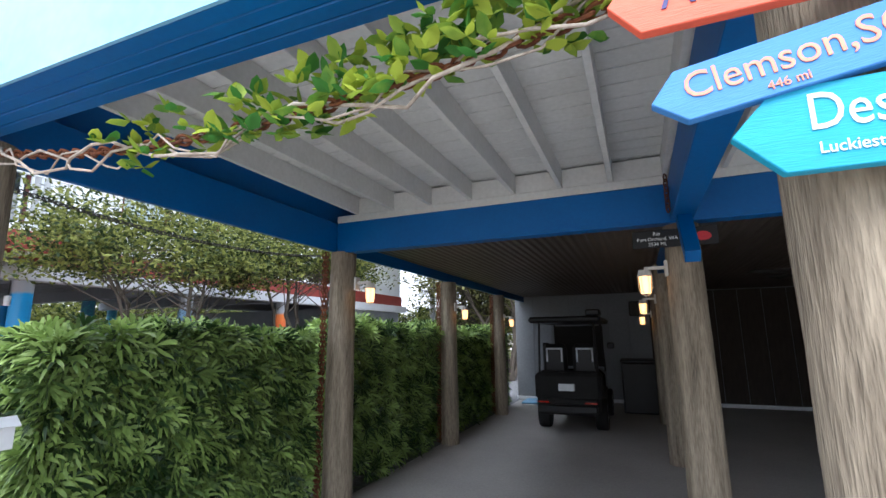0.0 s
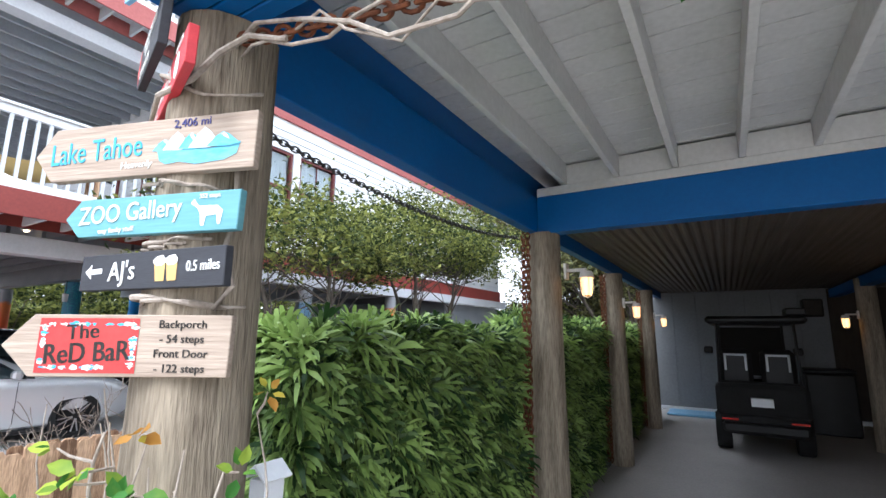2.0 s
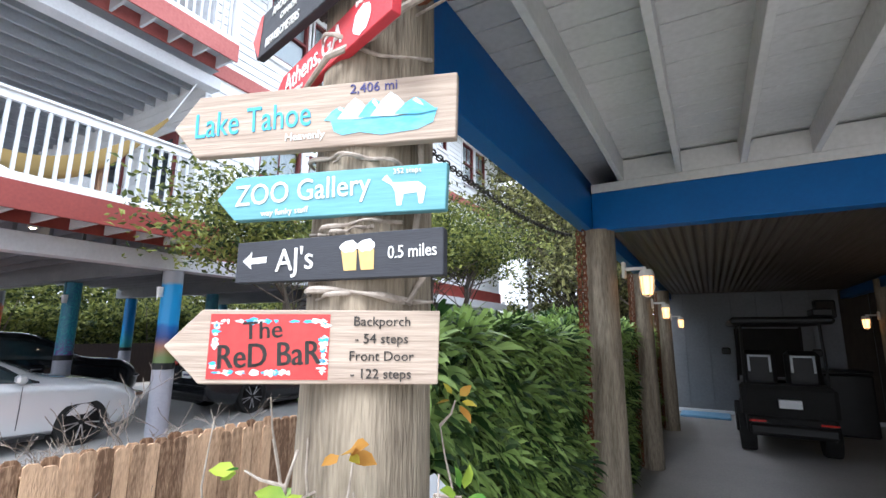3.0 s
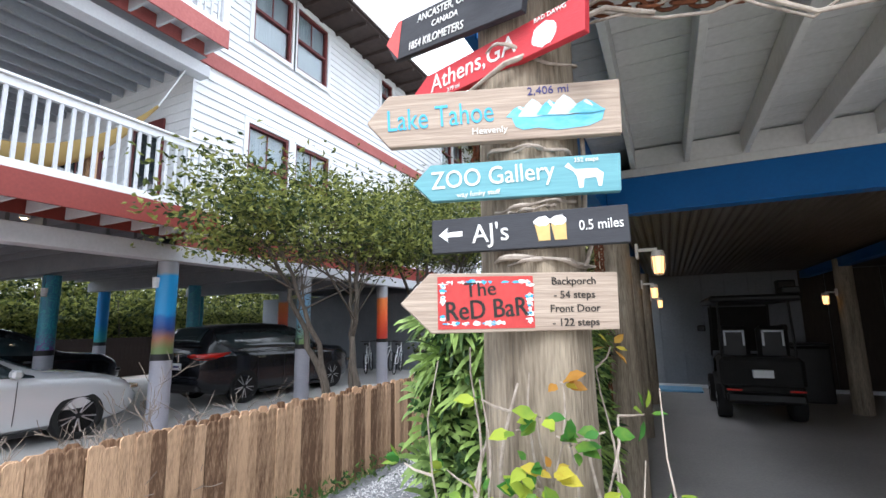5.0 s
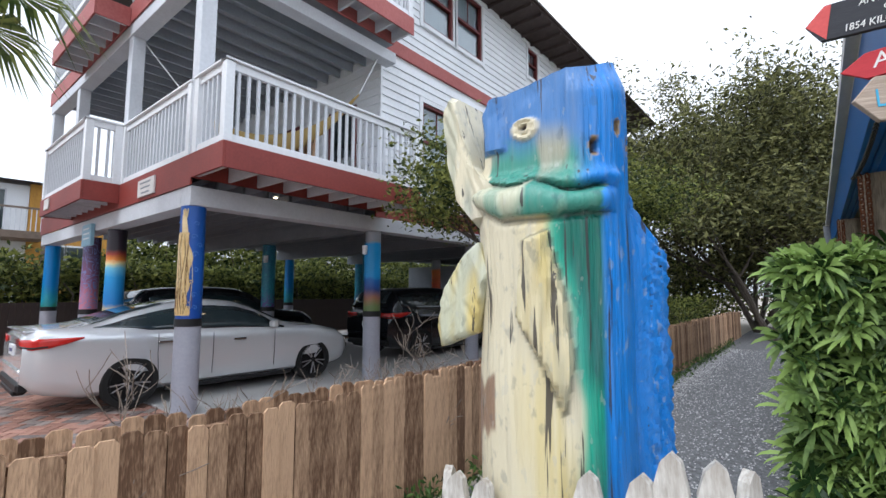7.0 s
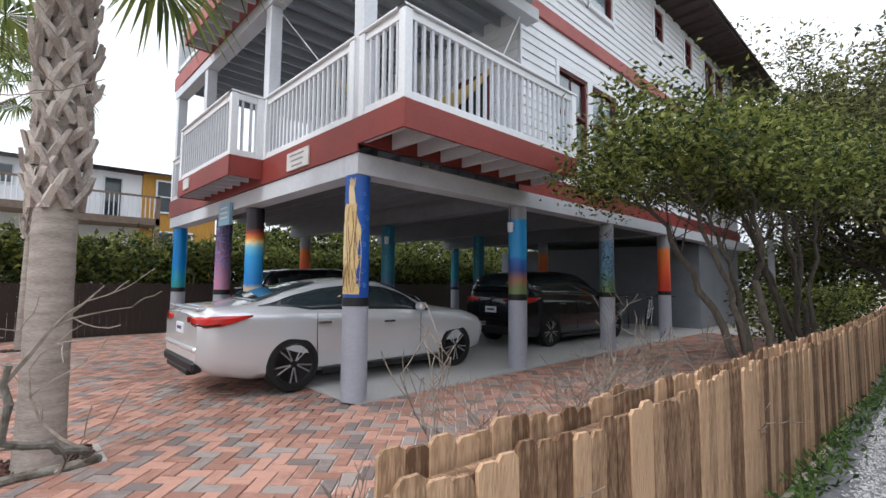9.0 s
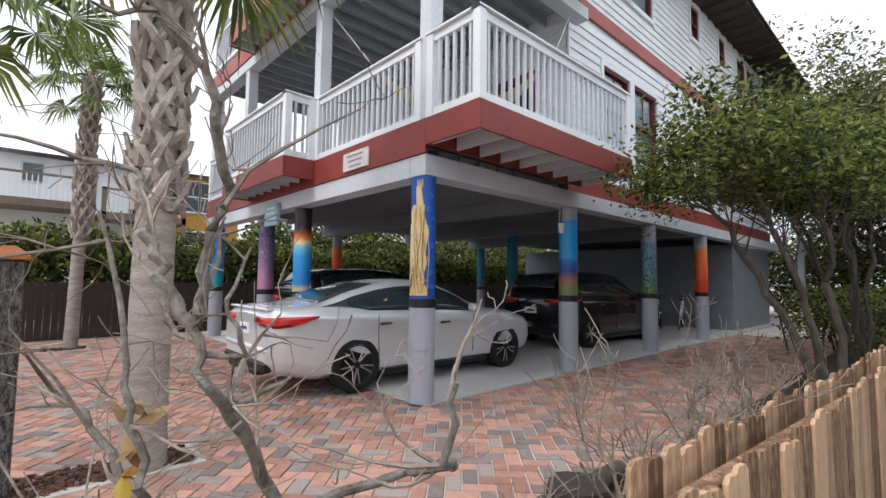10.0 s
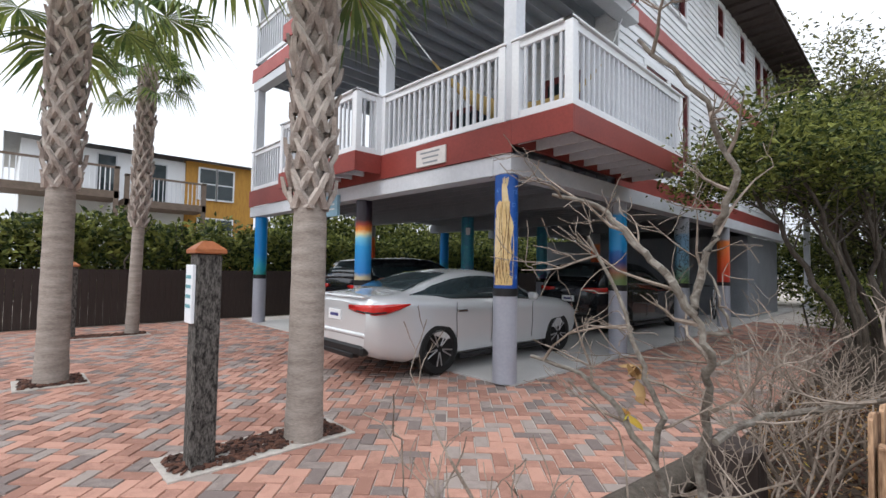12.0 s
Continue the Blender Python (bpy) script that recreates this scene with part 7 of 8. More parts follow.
# bicycles by the storage wall
def bicycle(m, label):
    t = thing("bicycle", m, label, "bicycle", "parked bicycles")
    for y in (0.0, 1.05):
        ring = [(0, y + 0.33 * math.cos(2 * math.pi * k / 24), 0.34 + 0.33 * math.sin(2 * math.pi * k / 24)) for k in range(25)]
        w = tube("wheel", ring, 0.016, RUBBER, t, 6)
        v, f = [], []
        for k in range(8):
            a = math.pi * k / 8
            tube_data([(0, y + 0.32 * math.cos(a), 0.34 + 0.32 * math.sin(a)), (0, y - 0.32 * math.cos(a), 0.34 - 0.32 * math.sin(a))], 0.002, 3, v, f)
        mesh_part("spoke_set", data_mesh("spoke_set", v, f), CHROME, w)
    for P in ([(0, 0, 0.34), (0, 0.42, 0.32), (0, 0.9, 0.8)], [(0, 0, 0.34), (0, 0.3, 0.8), (0, 0.88, 0.85)], [(0, 0.42, 0.32), (0, 0.28, 0.92)], [(0, 1.05, 0.34), (0, 0.86, 0.98)]):
        tube("frame_tube", P, 0.016, WHITE, t)
    tube("handlebar", [(-0.28, 0.75, 1.02), (0, 0.86, 1.0), (0.28, 0.75, 1.02)], 0.012, BLACK, t)
    part("saddle", box(-0.07, 0.07, 0.15, 0.4, 0.92, 0.97, 0.02), BLACK, t)
    return t


bicycle(pose(-9.6, 13.9, 0.025, 0, 4, 20), "white bicycle parked by the storage wall")
bicycle(pose(-10.1, 13.9, 0.025, 0, 4, 15), "white bicycle parked by the storage wall")
bicycle(pose(-10.6, 13.8, 0.025, 0, -3, 25), "white bicycle parked by the storage wall")

# ---- porch things ----
ham = thing("hammock", (0, 0, 0), "striped yellow and green string hammock slung on the porch", "hammock")
HAM = bands_material("hammock_stripes", [(0.0, (0.4, 0.34, 0.22)), (4.1, (0.42, 0.3, 0.12)), (4.25, (0.12, 0.25, 0.12)), (4.4, (0.45, 0.32, 0.12)), (9, (0.35, 0.3, 0.2))], rough=0.9, wobble=0.6, detail=9)
v, f = [], []
A, B = Vector((-8.85, 5.4, 5.2)), Vector((-11.0, 3.2, 5.1))
side = (B - A).cross(Vector((0, 0, 1))).normalized()
for i in range(21):
    t = i / 20
    p = A.lerp(B, t) - Vector((0, 0, 1.15 * 4 * t * (1 - t)))
    w = 0.05 + 0.22 * math.sin(math.pi * t)
    for k in range(7):
        s = k / 3 - 1
        v.append(tuple(p + side * w * s + Vector((0, 0, 0.28 * s * s * math.sin(math.pi * t)))))
    if i:
        for k in range(6):
            a = (i - 1) * 7 + k
            f.append((a, a + 1, a + 8, a + 7))
mesh_part("cloth", data_mesh("cloth", v, f), HAM, ham, "", True)
tube("cord", [A, (-8.75, 5.75, 6.0)], 0.012, WHITE, ham)
tube("cord", [B, (-11.5, 2.7, 6.0)], 0.012, WHITE, ham)
for x in (-9.6, -12.6):
    ch = thing("porch_chair", (x, 4.6, 3.37), "brown slatted wooden chair on the porch", "chair", "porch chairs")
    part("seat", box(-0.25, 0.25, -0.25, 0.25, 0.4, 0.44, 0.01), FENCEWOOD, ch)
    for k in range(5):
        part("back_slat", box(-0.23 + 0.1 * k, -0.16 + 0.1 * k, 0.24, 0.27, 0.45, 0.95, 0.004), FENCEWOOD, ch)
    for sx in (-0.22, 0.22):
        for sy in (-0.22, 0.22):
            part("leg", box(sx - 0.025, sx + 0.025, sy - 0.025, sy + 0.025, 0, 0.398), FENCEWOOD, ch)
SIGNBOARD = material("cream_notice_board", (0.68, 0.66, 0.64), (0.5, 0.47, 0.46), rough=0.6, scale=5)
hs = thing("house_sign", (-10.15, 2.455, 3.12), "cream house name board on the red rim", "sign")
part("board", box(-0.32, 0.32, -0.012, 0.018, -0.13, 0.13, 0.004), SIGNBOARD, hs)
for k in range(3):
    part("writing", box(-0.22 + 0.03 * k, 0.2 - 0.02 * k, -0.0145, -0.0125, 0.06 - 0.075 * k, 0.085 - 0.075 * k), GREY, hs, "faded illegible line of writing")
ps = thing("column_sign", (-13.0, 2.44, 2.62), "pale blue notice hung at the front beam", "sign")
part("board", box(-0.28, 0.28, -0.01, 0.05, -0.2, 0.2, 0.004), material("pale_blue_notice", (0.3, 0.5, 0.62), (0.24, 0.42, 0.55), rough=0.5), ps)
for k in range(3):
    part("writing", box(-0.2, 0.18, -0.0125, -0.0105, 0.1 - 0.09 * k, 0.13 - 0.09 * k), WHITE, ps, "white illegible line of writing")
hs2 = thing("house_sign", (-13.6, 1.935, 3.2), "small cream notice on the red rim", "sign")
part("board", box(-0.17, 0.17, -0.012, 0.014, -0.1, 0.1, 0.004), SIGNBOARD, hs2)
for x, y, z in ((-9.2, 4.0, 3.12), (-9.3, 7.2, 3.12), (-12.0, 6.8, 3.12), (-9.4, 10.2, 3.12)):
    dl = thing("ceiling_light", (x, y, z), "small round light under the house", "lamp", "ceiling lights")
    part("rim", cyl(0.06, 0.06, -0.03, 0.01, 16), WHITE, dl)
    part("bulb", cyl(0.03, 0.035, -0.045, -0.031, 12), glow("warm_bulb", (1.0, 0.75, 0.45), 4.0), dl, "lit warm bulb")
for x, y in ((-8.85, 5.6), (-12.4, 5.7)):
    jl = thing("hanging_lamp", (x, y, 2.25), "small white cylinder lamp hung by a column", "lamp", "column lamps")
    part("shade", cyl(0.045, 0.055, 0.0, 0.16, 14), WHITE, jl)
    tube("cord", [(0, 0, 0.16), (0, 0, 0.43)], 0.005, DARKMETAL, jl, 5)

# ---- palms ----
def frond(parent, origin, az, elev, size, seed):
    """A fan leaf: arching stalk and a pleated fan of narrow leaflets."""
    r = random.Random(seed)
    a, e = math.radians(az), math.radians(elev)
    d = Vector((math.cos(a) * math.cos(e), math.sin(a) * math.cos(e), math.sin(e)))
    o = Vector(origin)
    tip = o + d * size * 0.8 + Vector((0, 0, -0.12 * size))
    st = tube("frond", [o, o.lerp(tip, 0.5) + Vector((0, 0, 0.06 * size)), tip], [0.02, 0.015, 0.01], L_PALM, parent, 5)
    v, f = [], []
    side = d.cross(Vector((0, 0, 1))).normalized()
    up = side.cross(d)
    for k in range(36):
        t = math.radians(-118 + 236 * k / 35 + r.uniform(-3, 3))
        ld = (d * math.cos(t) + side * math.sin(t)).normalized()
        L = size * r.uniform(0.62, 0.8) * (1 - 0.22 * abs(t) / 2.1)
        w = ld.cross(up).normalized() * 0.022 * size
        q = len(v)
        p1 = tip + ld * L * 0.55 + up * 0.03
        p2 = tip + ld * L + Vector((0, 0, -L * r.uniform(0.2, 0.55)))
        v += [tuple(tip), tuple(p1 + w), tuple(p1 - w), tuple(p2)]
        f += [(q, q + 1, q + 2), (q + 1, q + 3, q + 2)]
    tagged(mesh_part("leaf_fan", data_mesh("leaf_fan", v, f), L_PALM, st, "narrow pleated leaflets"), kind="stuff")


def palm(x, y, r0, smooth_to, boots_to, crown, lean, seed, label, fronds=20, size=1.0):
    r = random.Random(seed)
    t = thing("palm_tree", (x, y, 0), label, "palm tree", "palms")

    def axis(z):
        return Vector((lean[0] * z, lean[1] * z, z))

    v, f, n = [], [], 26
    zs = [boots_to * i / 60 for i in range(61)]
    for i, z in enumerate(zs):
        rr = r0 * (1.0 + 0.12 * math.exp(-z * 3)) * (1 - 0.12 * z / boots_to) * (1 - 0.08 * step(smooth_to - 0.1, smooth_to + 0.1, z)) * (1 + 0.012 * math.sin(z * 55))
        for k in range(n):
            a = 2 * math.pi * k / n
            v.append(tuple(axis(z) + Vector((rr * math.cos(a), rr * math.sin(a), 0))))
        if i:
            for k in range(n):
                f.append(((i - 1) * n + k, (i - 1) * n + (k + 1) % n, i * n + (k + 1) % n, i * n + k))
    mesh_part("trunk", data_mesh("trunk", v, f), PALMTRUNK, t, "smooth ringed grey lower trunk", True)
    # split leaf bases crossing up the trunk
    v, f = [], []
    z, k = smooth_to, 0
    while z < boots_to:
        for s in range(6):
            a = 2 * math.pi * (s + 0.5 * (k % 2)) / 6 + r.uniform(-0.1, 0.1)
            out = Vector((math.cos(a), math.sin(a), 0))
            tan = Vector((-math.sin(a), math.cos(a), 0))
            base = axis(z) + out * r0 * 0.84
            for br in (-1, 1):
                L = r.uniform(0.22, 0.31)
                b0 = base + tan * br * r0 * 0.5
                tp = base + Vector((0, 0, L)) + tan * br * r0 * -0.34 + out * (0.03 + 0.085 * r.random() ** 1.5)
                w = 0.3 * r0
                q = len(v)
                for p, ww, dep in ((b0, w, 0.025), (b0.lerp(tp, 0.55) + out * 0.02, w * 0.85, 0.03), (tp, w * 0.45, 0.018)):
                    v += [tuple(p - tan * ww - out * 0.01), tuple(p + tan * ww - out * 0.01), tuple(p + tan * ww * 0.6 + out * dep), tuple(p - tan * ww * 0.6 + out * dep)]
                for lv in (0, 4):
                    for e in range(4):
                        f.append((q + lv + e, q + lv + (e + 1) % 4, q + lv + 4 + (e + 1) % 4, q + lv + 4 + e))
                f.append((q + 8, q + 9, q + 10, q + 11))
        z += 0.165
        k += 1
    tagged(mesh_part("boot_cover", data_mesh("boot_cover", v, f), PALMBOOT, t, "criss-cross split grey leaf bases"), kind="stuff")
    top = axis(crown)
    for i in range(fronds):
        frond(t, top + Vector((0, 0, r.uniform(-0.25, 0.2))), 137.5 * i, 70 - 110 * i / fronds, size * r.uniform(0.85, 1.1), seed * 100 + i)
    return t


palm(-8.78, -0.18, 0.148, 1.95, 4.75, 4.85, (0.0, 0.0), 1, "tall sabbal-like palm with criss-cross leaf bases in a brick bed", 16, 1.15)
palm(-12.4, -1.6, 0.158, 2.35, 5.0, 5.1, (0.0, 0.0), 2, "tall palm with criss-cross grey leaf bases", 18, 1.2)
palm(-16.35, -0.1, 0.115, 2.2, 5.35, 5.5, (0.02, 0.015), 3, "slim palm with a round green crown", 22, 0.85)

# posts with caps and plates, and the bark beds
def bollard(x, y, h, label, plate=True):
    t = thing("timber_bollard", (x, y, 0), label, "post", "drive posts")
    part("post", box(-0.085, 0.085, -0.085, 0.085, 0, h - 0.08, 0.008), TIMBER_DARK, t)
    bm = box(-0.11, 0.11, -0.11, 0.11, h - 0.078, h - 0.045, 0.006)
    bmesh.ops.create_cone(bm, cap_ends=True, segments=4, radius1=0.15, radius2=0.045, depth=0.06, matrix=pose(0, 0, h - 0.014, 0, 0, 45))
    part("cap", bm, COPPER, t, "orange copper cap")
    if plate:
        pl = part("plate", box(-0.075, 0.075, -0.115, -0.088, h - 0.58, h - 0.16, 0.004), WHITE, t, "white notice plate")
        for k in range(4):
            part("writing", box(-0.055, 0.055, -0.118, -0.1155, h - 0.26 - 0.07 * k, h - 0.235 - 0.07 * k), SIGNTEAL, pl, "faded line of writing")
    return t


bollard(-8.78, -1.0, 1.62, "weathered dark timber post with copper cap and notice")
bollard(-16.35, -1.1, 1.45, "weathered dark timber post with copper cap and notice")


def bark_bed(x0, x1, y0, y1, label, seed):
    r = random.Random(seed)
    t = thing("bark_bed", (0, 0, 0), label, "planting bed", "bark beds")
    part("edging", box(x0, x1, y0, y1, -0.02, 0.014, 0.003), material("pale_shell_edging", (0.5, 0.46, 0.42), (0.33, 0.3, 0.27), rough=0.9, scale=14, fine=60, bump=0.4), t, "pale shell bedding")
    v, f = [], []
    for i in range(int((x1 - x0) * (y1 - y0) * 900)):
        cx, cy = r.uniform(x0 + 0.06, x1 - 0.06), r.uniform(y0 + 0.06, y1 - 0.06)
        a, L, w, h = r.uniform(0, 6.3), r.uniform(0.015, 0.045), r.uniform(0.008, 0.02), r.uniform(0.006, 0.02)
        c, s = math.cos(a), math.sin(a)
        q = len(v)
        z0 = 0.013 + r.random() * 0.012
        for dx, dy in ((-L, -w), (L, -w * 0.6), (L * 0.8, w), (-L * 0.9, w * 0.8)):
            v.append((cx + dx * c - dy * s, cy + dx * s + dy * c, z0))
        for dx, dy in ((-L, -w), (L, -w * 0.6), (L * 0.8, w), (-L * 0.9, w * 0.8)):
            v.append((cx + (dx * c - dy * s) * 0.8, cy + (dx * s + dy * c) * 0.8, z0 + h + r.uniform(-0.004, 0.006)))
        f += [(q + 4, q + 5, q + 6, q + 7)] + [(q + e, q + (e + 1) % 4, q + 4 + (e + 1) % 4, q + 4 + e) for e in range(4)]
    tagged(mesh_part("bark_mulch", data_mesh("bark_mulch", v, f), BARKCHIP, t, "dark red brown bark chips"), kind="stuff")


bark_bed(-9.1, -8.6, -1.24, 0.22, "bark mulch bed round palm and post", 4)
bark_bed(-12.75, -12.1, -1.95, -1.25, "bark mulch bed round a palm", 5)
bark_bed(-16.6, -16.1, -1.4, 0.2, "bark mulch bed round a far palm", 6)

# ---- neighbour's boundary and house ----
nf = thing("boundary_fence", (0, 0, 0), "dark stained board fence along the drive", "fence", "", "structure")
me = bpy.data.meshes.new("board")
bm = box(-0.01, 0.01, -0.068, 0.068, 0, 1.3)
bm.to_mesh(me)
bm.free()
me.materials.append(DARKFENCE)
for i in range(190):
    ob = new("board", me)
    ob.parent = nf
    ob.matrix_basis = pose(-18.35, -6.0 + i * 0.14, 0.0)
part("rail", box(-18.41, -18.365, -6.0, 20.6, 1.1, 1.18), DARKFENCE, nf)


def bank(name, x0, x1, y0, y1, z0, z1, count, size, mat, label, seed):
    r = random.Random(seed)
    t = thing(name, (0, 0, 0), label, "shrubs")
    cs = []
    for i in range(count):
        x, y = r.uniform(x0, x1), r.uniform(y0, y1)
        top = z1 * (0.82 + 0.25 * noise.noise(Vector((x * 0.9, y * 0.55, 3.1))))
        cs.append((x, y, z0 + (top - z0) * r.random() ** 0.6))
    leaf_cloud("foliage", cs, 0.35, size, mat, t, r, 1, 0.5)
    v, f = [], []
    for i in range(int((y1 - y0) * 2)):
        x, y = r.uniform(x0, x1), r.uniform(y0, y1)
        tube_data([(x, y, 0), (x + r.uniform(-0.2, 0.2), y + r.uniform(-0.2, 0.2), z1 * 0.5), (x + r.uniform(-0.5, 0.5), y + r.uniform(-0.5, 0.5), z1 * 0.85)], [0.03, 0.022, 0.01], 5, v, f)
    tagged(mesh_part("brushwood", data_mesh("brushwood", v, f), BARK, t), kind="stuff")
    return t


bank("shrub_bank", -20.4, -18.5, -6.0, 22.0, 0.3, 3.0, 52000, 0.18, L_TREE, "dense green shrubs over the boundary fence", 51)
bank("boundary_trees", -24.0, -20.6, 5.5, 26.0, 0.5, 4.4, 26000, 0.22, L_TREE, "tall green shrubs behind the boundary fence", 55)
bank("rear_shrubs", -20.0, -5.0, 23.0, 25.5, 0.2, 3.6, 14000, 0.2, L_TREE, "green shrubs behind the house", 56)
bank("alley_shrubs", -7.0, -5.2, 10.2, 20.0, 0.2, 1.6, 8000, 0.1, L_TREE, "dark green shrubs under the trees", 52)
bank("end_shrubs", -12.0, 3.0, 26.0, 28.5, 0.2, 4.2, 9000, 0.22, L_FAR, "olive green shrubs closing the alley", 53)
# weeds along the fence foot
rng = random.Random(61)
weeds = thing("weeds", (0, 0, 0), "green weeds along the fence foot", "weeds", "", "stuff")
cs = []
for i in range(1700):
    y = 2.5 + 14 * rng.random() ** 1.4
    cs.append((fence_x(y) + 0.06 + abs(rng.gauss(0, 0.1)), y, rng.random() ** 2 * 0.16))
leaf_cloud("blades", cs, 0.9, 0.07, L_GRASS, weeds, rng, 1, 0.35)
# loose pale stones of the gravel alley
v, f = [], []
for i in range(30000):
    x, y = rng.choice((rng.uniform(-4.6, -2.75), -4.55 + abs(rng.gauss(0, 0.2)))), 1.2 + 14 * rng.random() ** 1.8
    s = rng.uniform(0.006, 0.015)
    q = len(v)
    a = rng.uniform(0, 6.3)
    for k in range(4):
        v.append((x + s * math.cos(a + k * 1.57) * rng.uniform(0.7, 1.2), y + s * math.sin(a + k * 1.57) * rng.uniform(0.7, 1.2), 0.0))
    v.append((x, y, s * rng.uniform(0.5, 0.9)))
    f += [(q, q + 1, q + 4), (q + 1, q + 2, q + 4), (q + 2, q + 3, q + 4), (q + 3, q, q + 4)]
STONE = material("pale_gravel_stone", (0.46, 0.46, 0.46), (0.1, 0.1, 0.11), rough=0.9, random=1.0, contrast=0.95)
gs = tagged(mesh_part("gravel_stones", data_mesh("gravel_stones", v, f), STONE), "loose pale and grey gravel stones", "gravel", "", "stuff")


def neighbour():
    t = thing("neighbour_house", (-29, 0, 0), "white two-storey neighbour house with timber balconies", "house", "", "structure")
    part("wall", box(-8, 0, -1.7, 4.0, 0, 6.2), WHITE, t, "white clapboard wall")
    YEL = material("ochre_shingle_wall", (0.5, 0.27, 0.05), (0.36, 0.18, 0.04), rough=0.8, scale=4, fine=14, stretch=(1, 3, 0.6))
    part("wall", box(-8, 0.1, 4.01, 7.2, 0, 6.3), YEL, t, "ochre shingled wall")
    ROOFM = material("pale_metal_roof", (0.72, 0.74, 0.76), (0.6, 0.62, 0.64), rough=0.5)
    v = [(0.6, -2.2, 6.25), (0.6, 7.6, 6.35), (-4, 7.6, 8.9), (-4, -2.2, 8.8), (-8.6, -2.2, 6.25), (-8.6, 7.6, 6.35)]
    mesh_part("roof", data_mesh("roof", v, [(0, 1, 2, 3), (3, 2, 5, 4), (0, 3, 4), (1, 5, 2)]), ROOFM, t, "pale metal roof")
    BROWN = material("brown_balcony_timber", (0.2, 0.15, 0.12), (0.12, 0.09, 0.07), rough=0.85)
    for y0, y1, zz in ((-3.2, 1.2, 4.0), (1.35, 4.4, 3.75)):
        bal = part("balcony", box(0.01, 1.9, y0, y1, zz, zz + 0.28), BROWN, t, "brown timber balcony")
        part("handrail", box(1.82, 1.9, y0, y1, zz + 1.18, zz + 1.26), BROWN, bal)
        n = int((y1 - y0) / 0.16)
        v, f = [], []
        for i in range(n):
            yy = y0 + 0.08 + i * 0.16
            tube_data([(1.86, yy, zz + 0.28), (1.86, yy, zz + 1.18)], 0.025, 4, v, f)
        mesh_part("balusters", data_mesh("balusters", v, f), WHITE if y0 < 0 else GREYWHITE, bal)
        for yy in (y0 + 0.1, y1 - 0.1):
            part("balcony_post", box(1.74, 1.9, yy - 0.08, yy + 0.08, 0, zz + 1.28), BROWN, t)
    for y0, y1, z0, z1 in ((4.6, 5.3, 4.6, 6.0), (5.4, 6.1, 4.6, 6.0), (4.6, 5.3, 2.3, 3.6), (5.4, 6.1, 2.3, 3.6)):
        w = part("window", box(0.11, 0.18, y0 - 0.08, y1 + 0.08, z0 - 0.08, z1 + 0.08), WHITE, t, "white framed window")
        part("pane", box(0.182, 0.19, y0, y1, z0, (z0 + z1) / 2 - 0.03), GLASS_DARK, w)
        part("pane", box(0.182, 0.19, y0, y1, (z0 + z1) / 2 + 0.03, z1), GLASS_DARK, w)
    for y0, y1, z0, z1 in ((0.7, 1.3, 4.3, 6.0), (-1.0, -0.4, 5.2, 5.9), (2.6, 3.2, 4.05, 5.9), (-0.9, 0.2, 1.6, 2.9), (1.6, 2.3, 0.9, 2.9), (2.9, 3.4, 0.9, 2.9)):
        w = part("window", box(0.005, 0.05, y0 - 0.06, y1 + 0.06, z0 - 0.06, z1 + 0.06), GREYWHITE, t, "dark glazed opening in pale frame")
        part("pane", box(0.052, 0.06, y0, y1, z0, z1), GLASS_DARK, w)


neighbour()

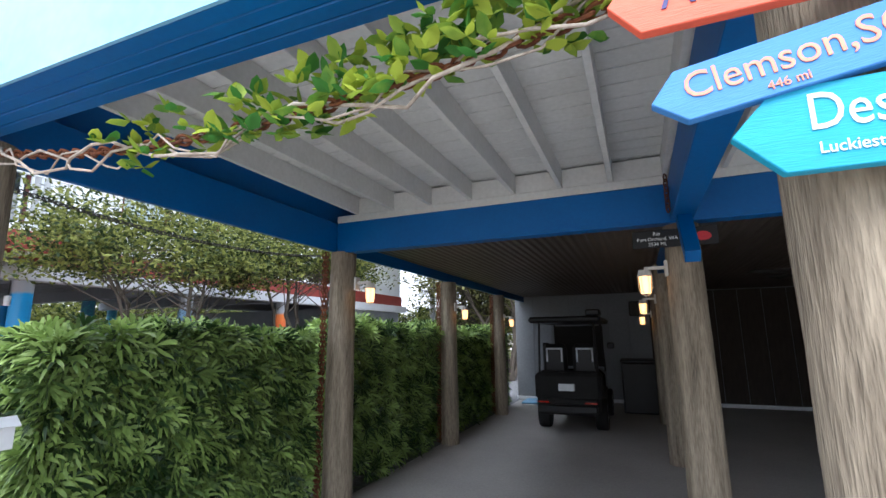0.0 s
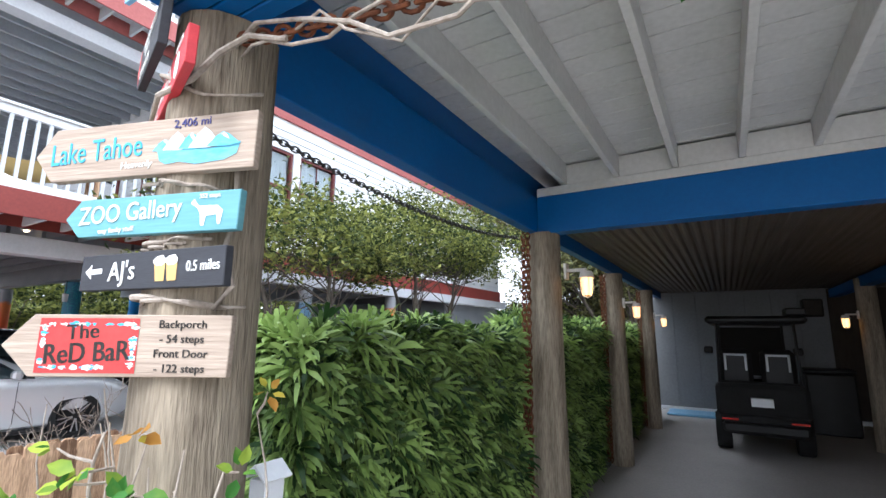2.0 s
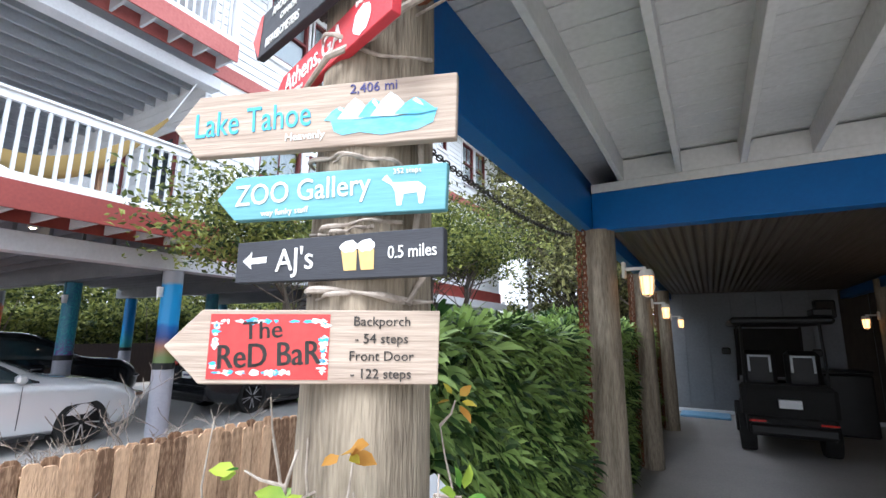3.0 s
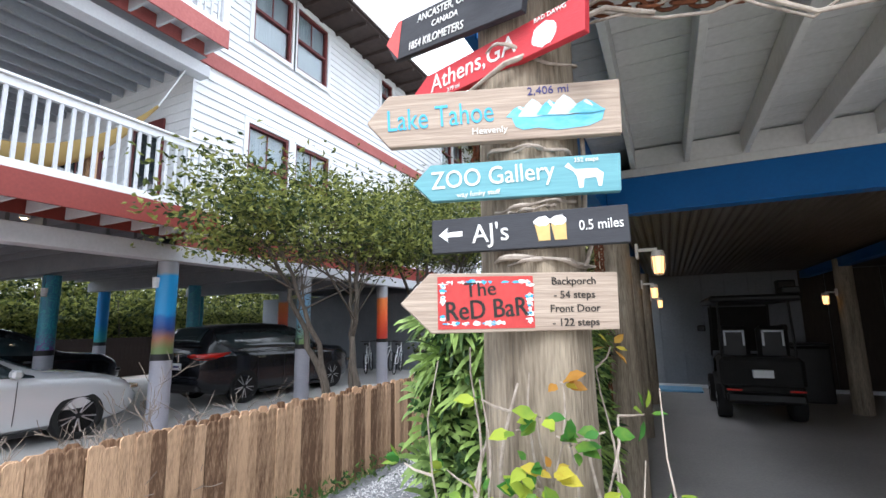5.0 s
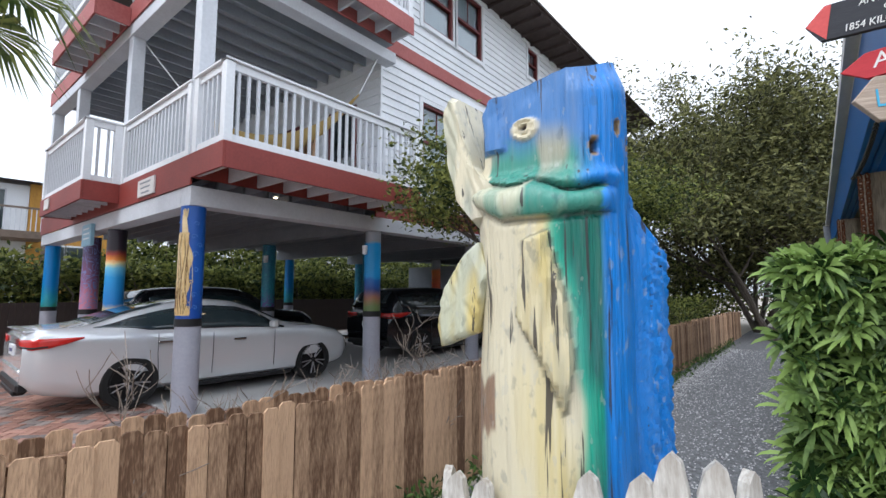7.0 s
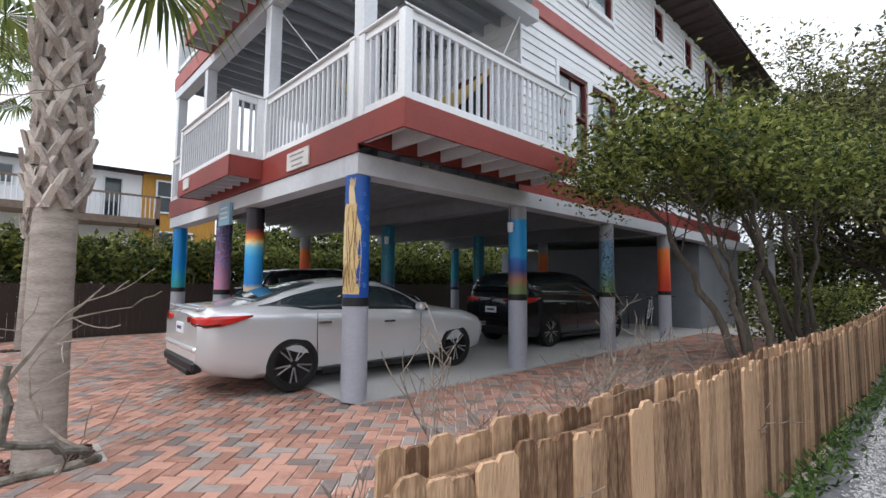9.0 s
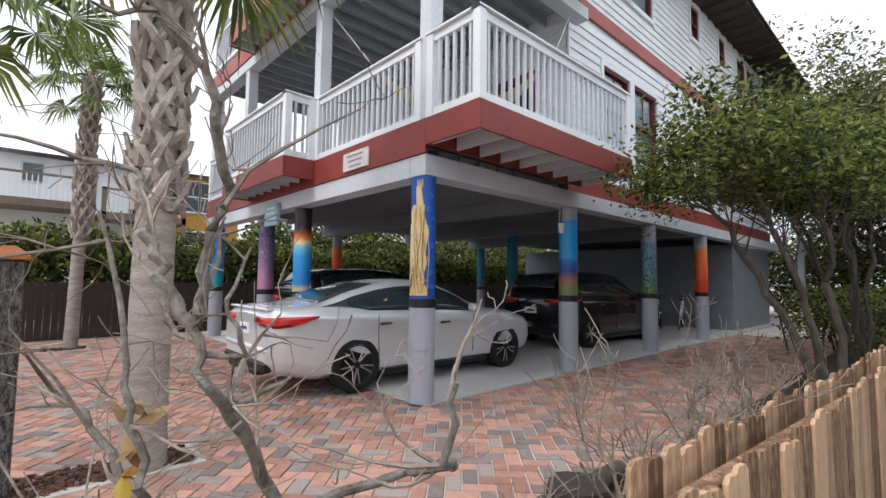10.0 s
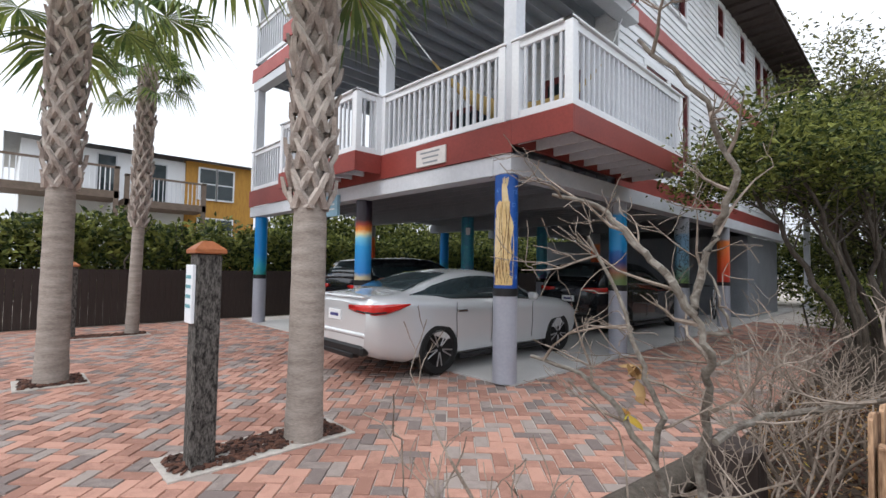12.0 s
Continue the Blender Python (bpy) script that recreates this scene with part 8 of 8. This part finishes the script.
# ---- brick paving, last ----
PW, PL = 0.118, 0.238
paver = bmesh.new()
add_box(paver, -PL / 2 + 0.004, PL / 2 - 0.004, -PW / 2 + 0.004, PW / 2 - 0.004, -0.05, 0.0, 0.004)
pav_mesh = []
for mt in (PAVER_RED, PAVER_GREY):
    me = bpy.data.meshes.new("paver")
    paver.to_mesh(me)
    me.materials.append(mt)
    pav_mesh.append(me)
paver.free()
rng = random.Random(91)
far = {0: ([], []), 1: ([], [])}
turn = math.radians(45)
ct, st_ = math.cos(turn), math.sin(turn)
near_count = 0
U = 0.12


def paved(x, y):
    if not (-18.25 < x < -6.2 and -8.5 < y < 14.5):
        return False
    if x < -8.82 and y > 2.68:
        return False
    for x0, x1, y0, y1 in ((-9.1, -8.6, -1.24, 0.22), (-12.75, -12.1, -1.95, -1.25), (-16.6, -16.1, -1.4, 0.2)):
        if x0 + 0.1 < x < x1 - 0.1 and y0 + 0.1 < y < y1 - 0.1:
            return False
    return True


for a in range(-190, 190):
    for b in range(-190, 190):
        kind = (a - b) % 4
        if kind == 0:
            cx, cy, rot = (a + 1) * U, (b + 0.5) * U, 0.0
        elif kind == 3:
            cx, cy, rot = (a + 0.5) * U, (b + 1) * U, math.pi / 2
        else:
            continue
        x, y = -11.0 + cx * ct - cy * st_, -1.0 + cx * st_ + cy * ct
        if not paved(x, y):
            continue
        c = 1 if rng.random() < 0.33 else 0
        dz = rng.uniform(-0.003, 0.003) + 0.002
        ang = turn + rot + rng.uniform(-0.012, 0.012)
        if -9.0 < x < -6.3 and -1.9 < y < 1.0 and near_count < 300:
            near_count += 1
            ob = new("paver", pav_mesh[c])
            ob.parent = pavement
            ob.matrix_basis = Matrix.Translation((x, y, dz)) @ Matrix.Rotation(ang, 4, "Z")
            continue
        v, f = far[c]
        q = len(v)
        ca, sa = math.cos(ang), math.sin(ang)
        for hx, hy, z in ((PL / 2 - 0.004, PW / 2 - 0.004, -0.012), (PL / 2 - 0.009, PW / 2 - 0.009, 0.0)):
            for sx, sy in ((-1, -1), (1, -1), (1, 1), (-1, 1)):
                v.append((x + sx * hx * ca - sy * hy * sa, y + sx * hx * sa + sy * hy * ca, z + dz))
        f += [(q + 4, q + 5, q + 6, q + 7)] + [(q + e, q + (e + 1) % 4, q + 4 + (e + 1) % 4, q + 4 + e) for e in range(4)]
for c in (0, 1):
    v, f = far[c]
    tagged(mesh_part("paver_field", data_mesh("paver_field", v, f), (PAVER_RED, PAVER_GREY)[c], pavement, "herringbone brick paving"), kind="stuff")
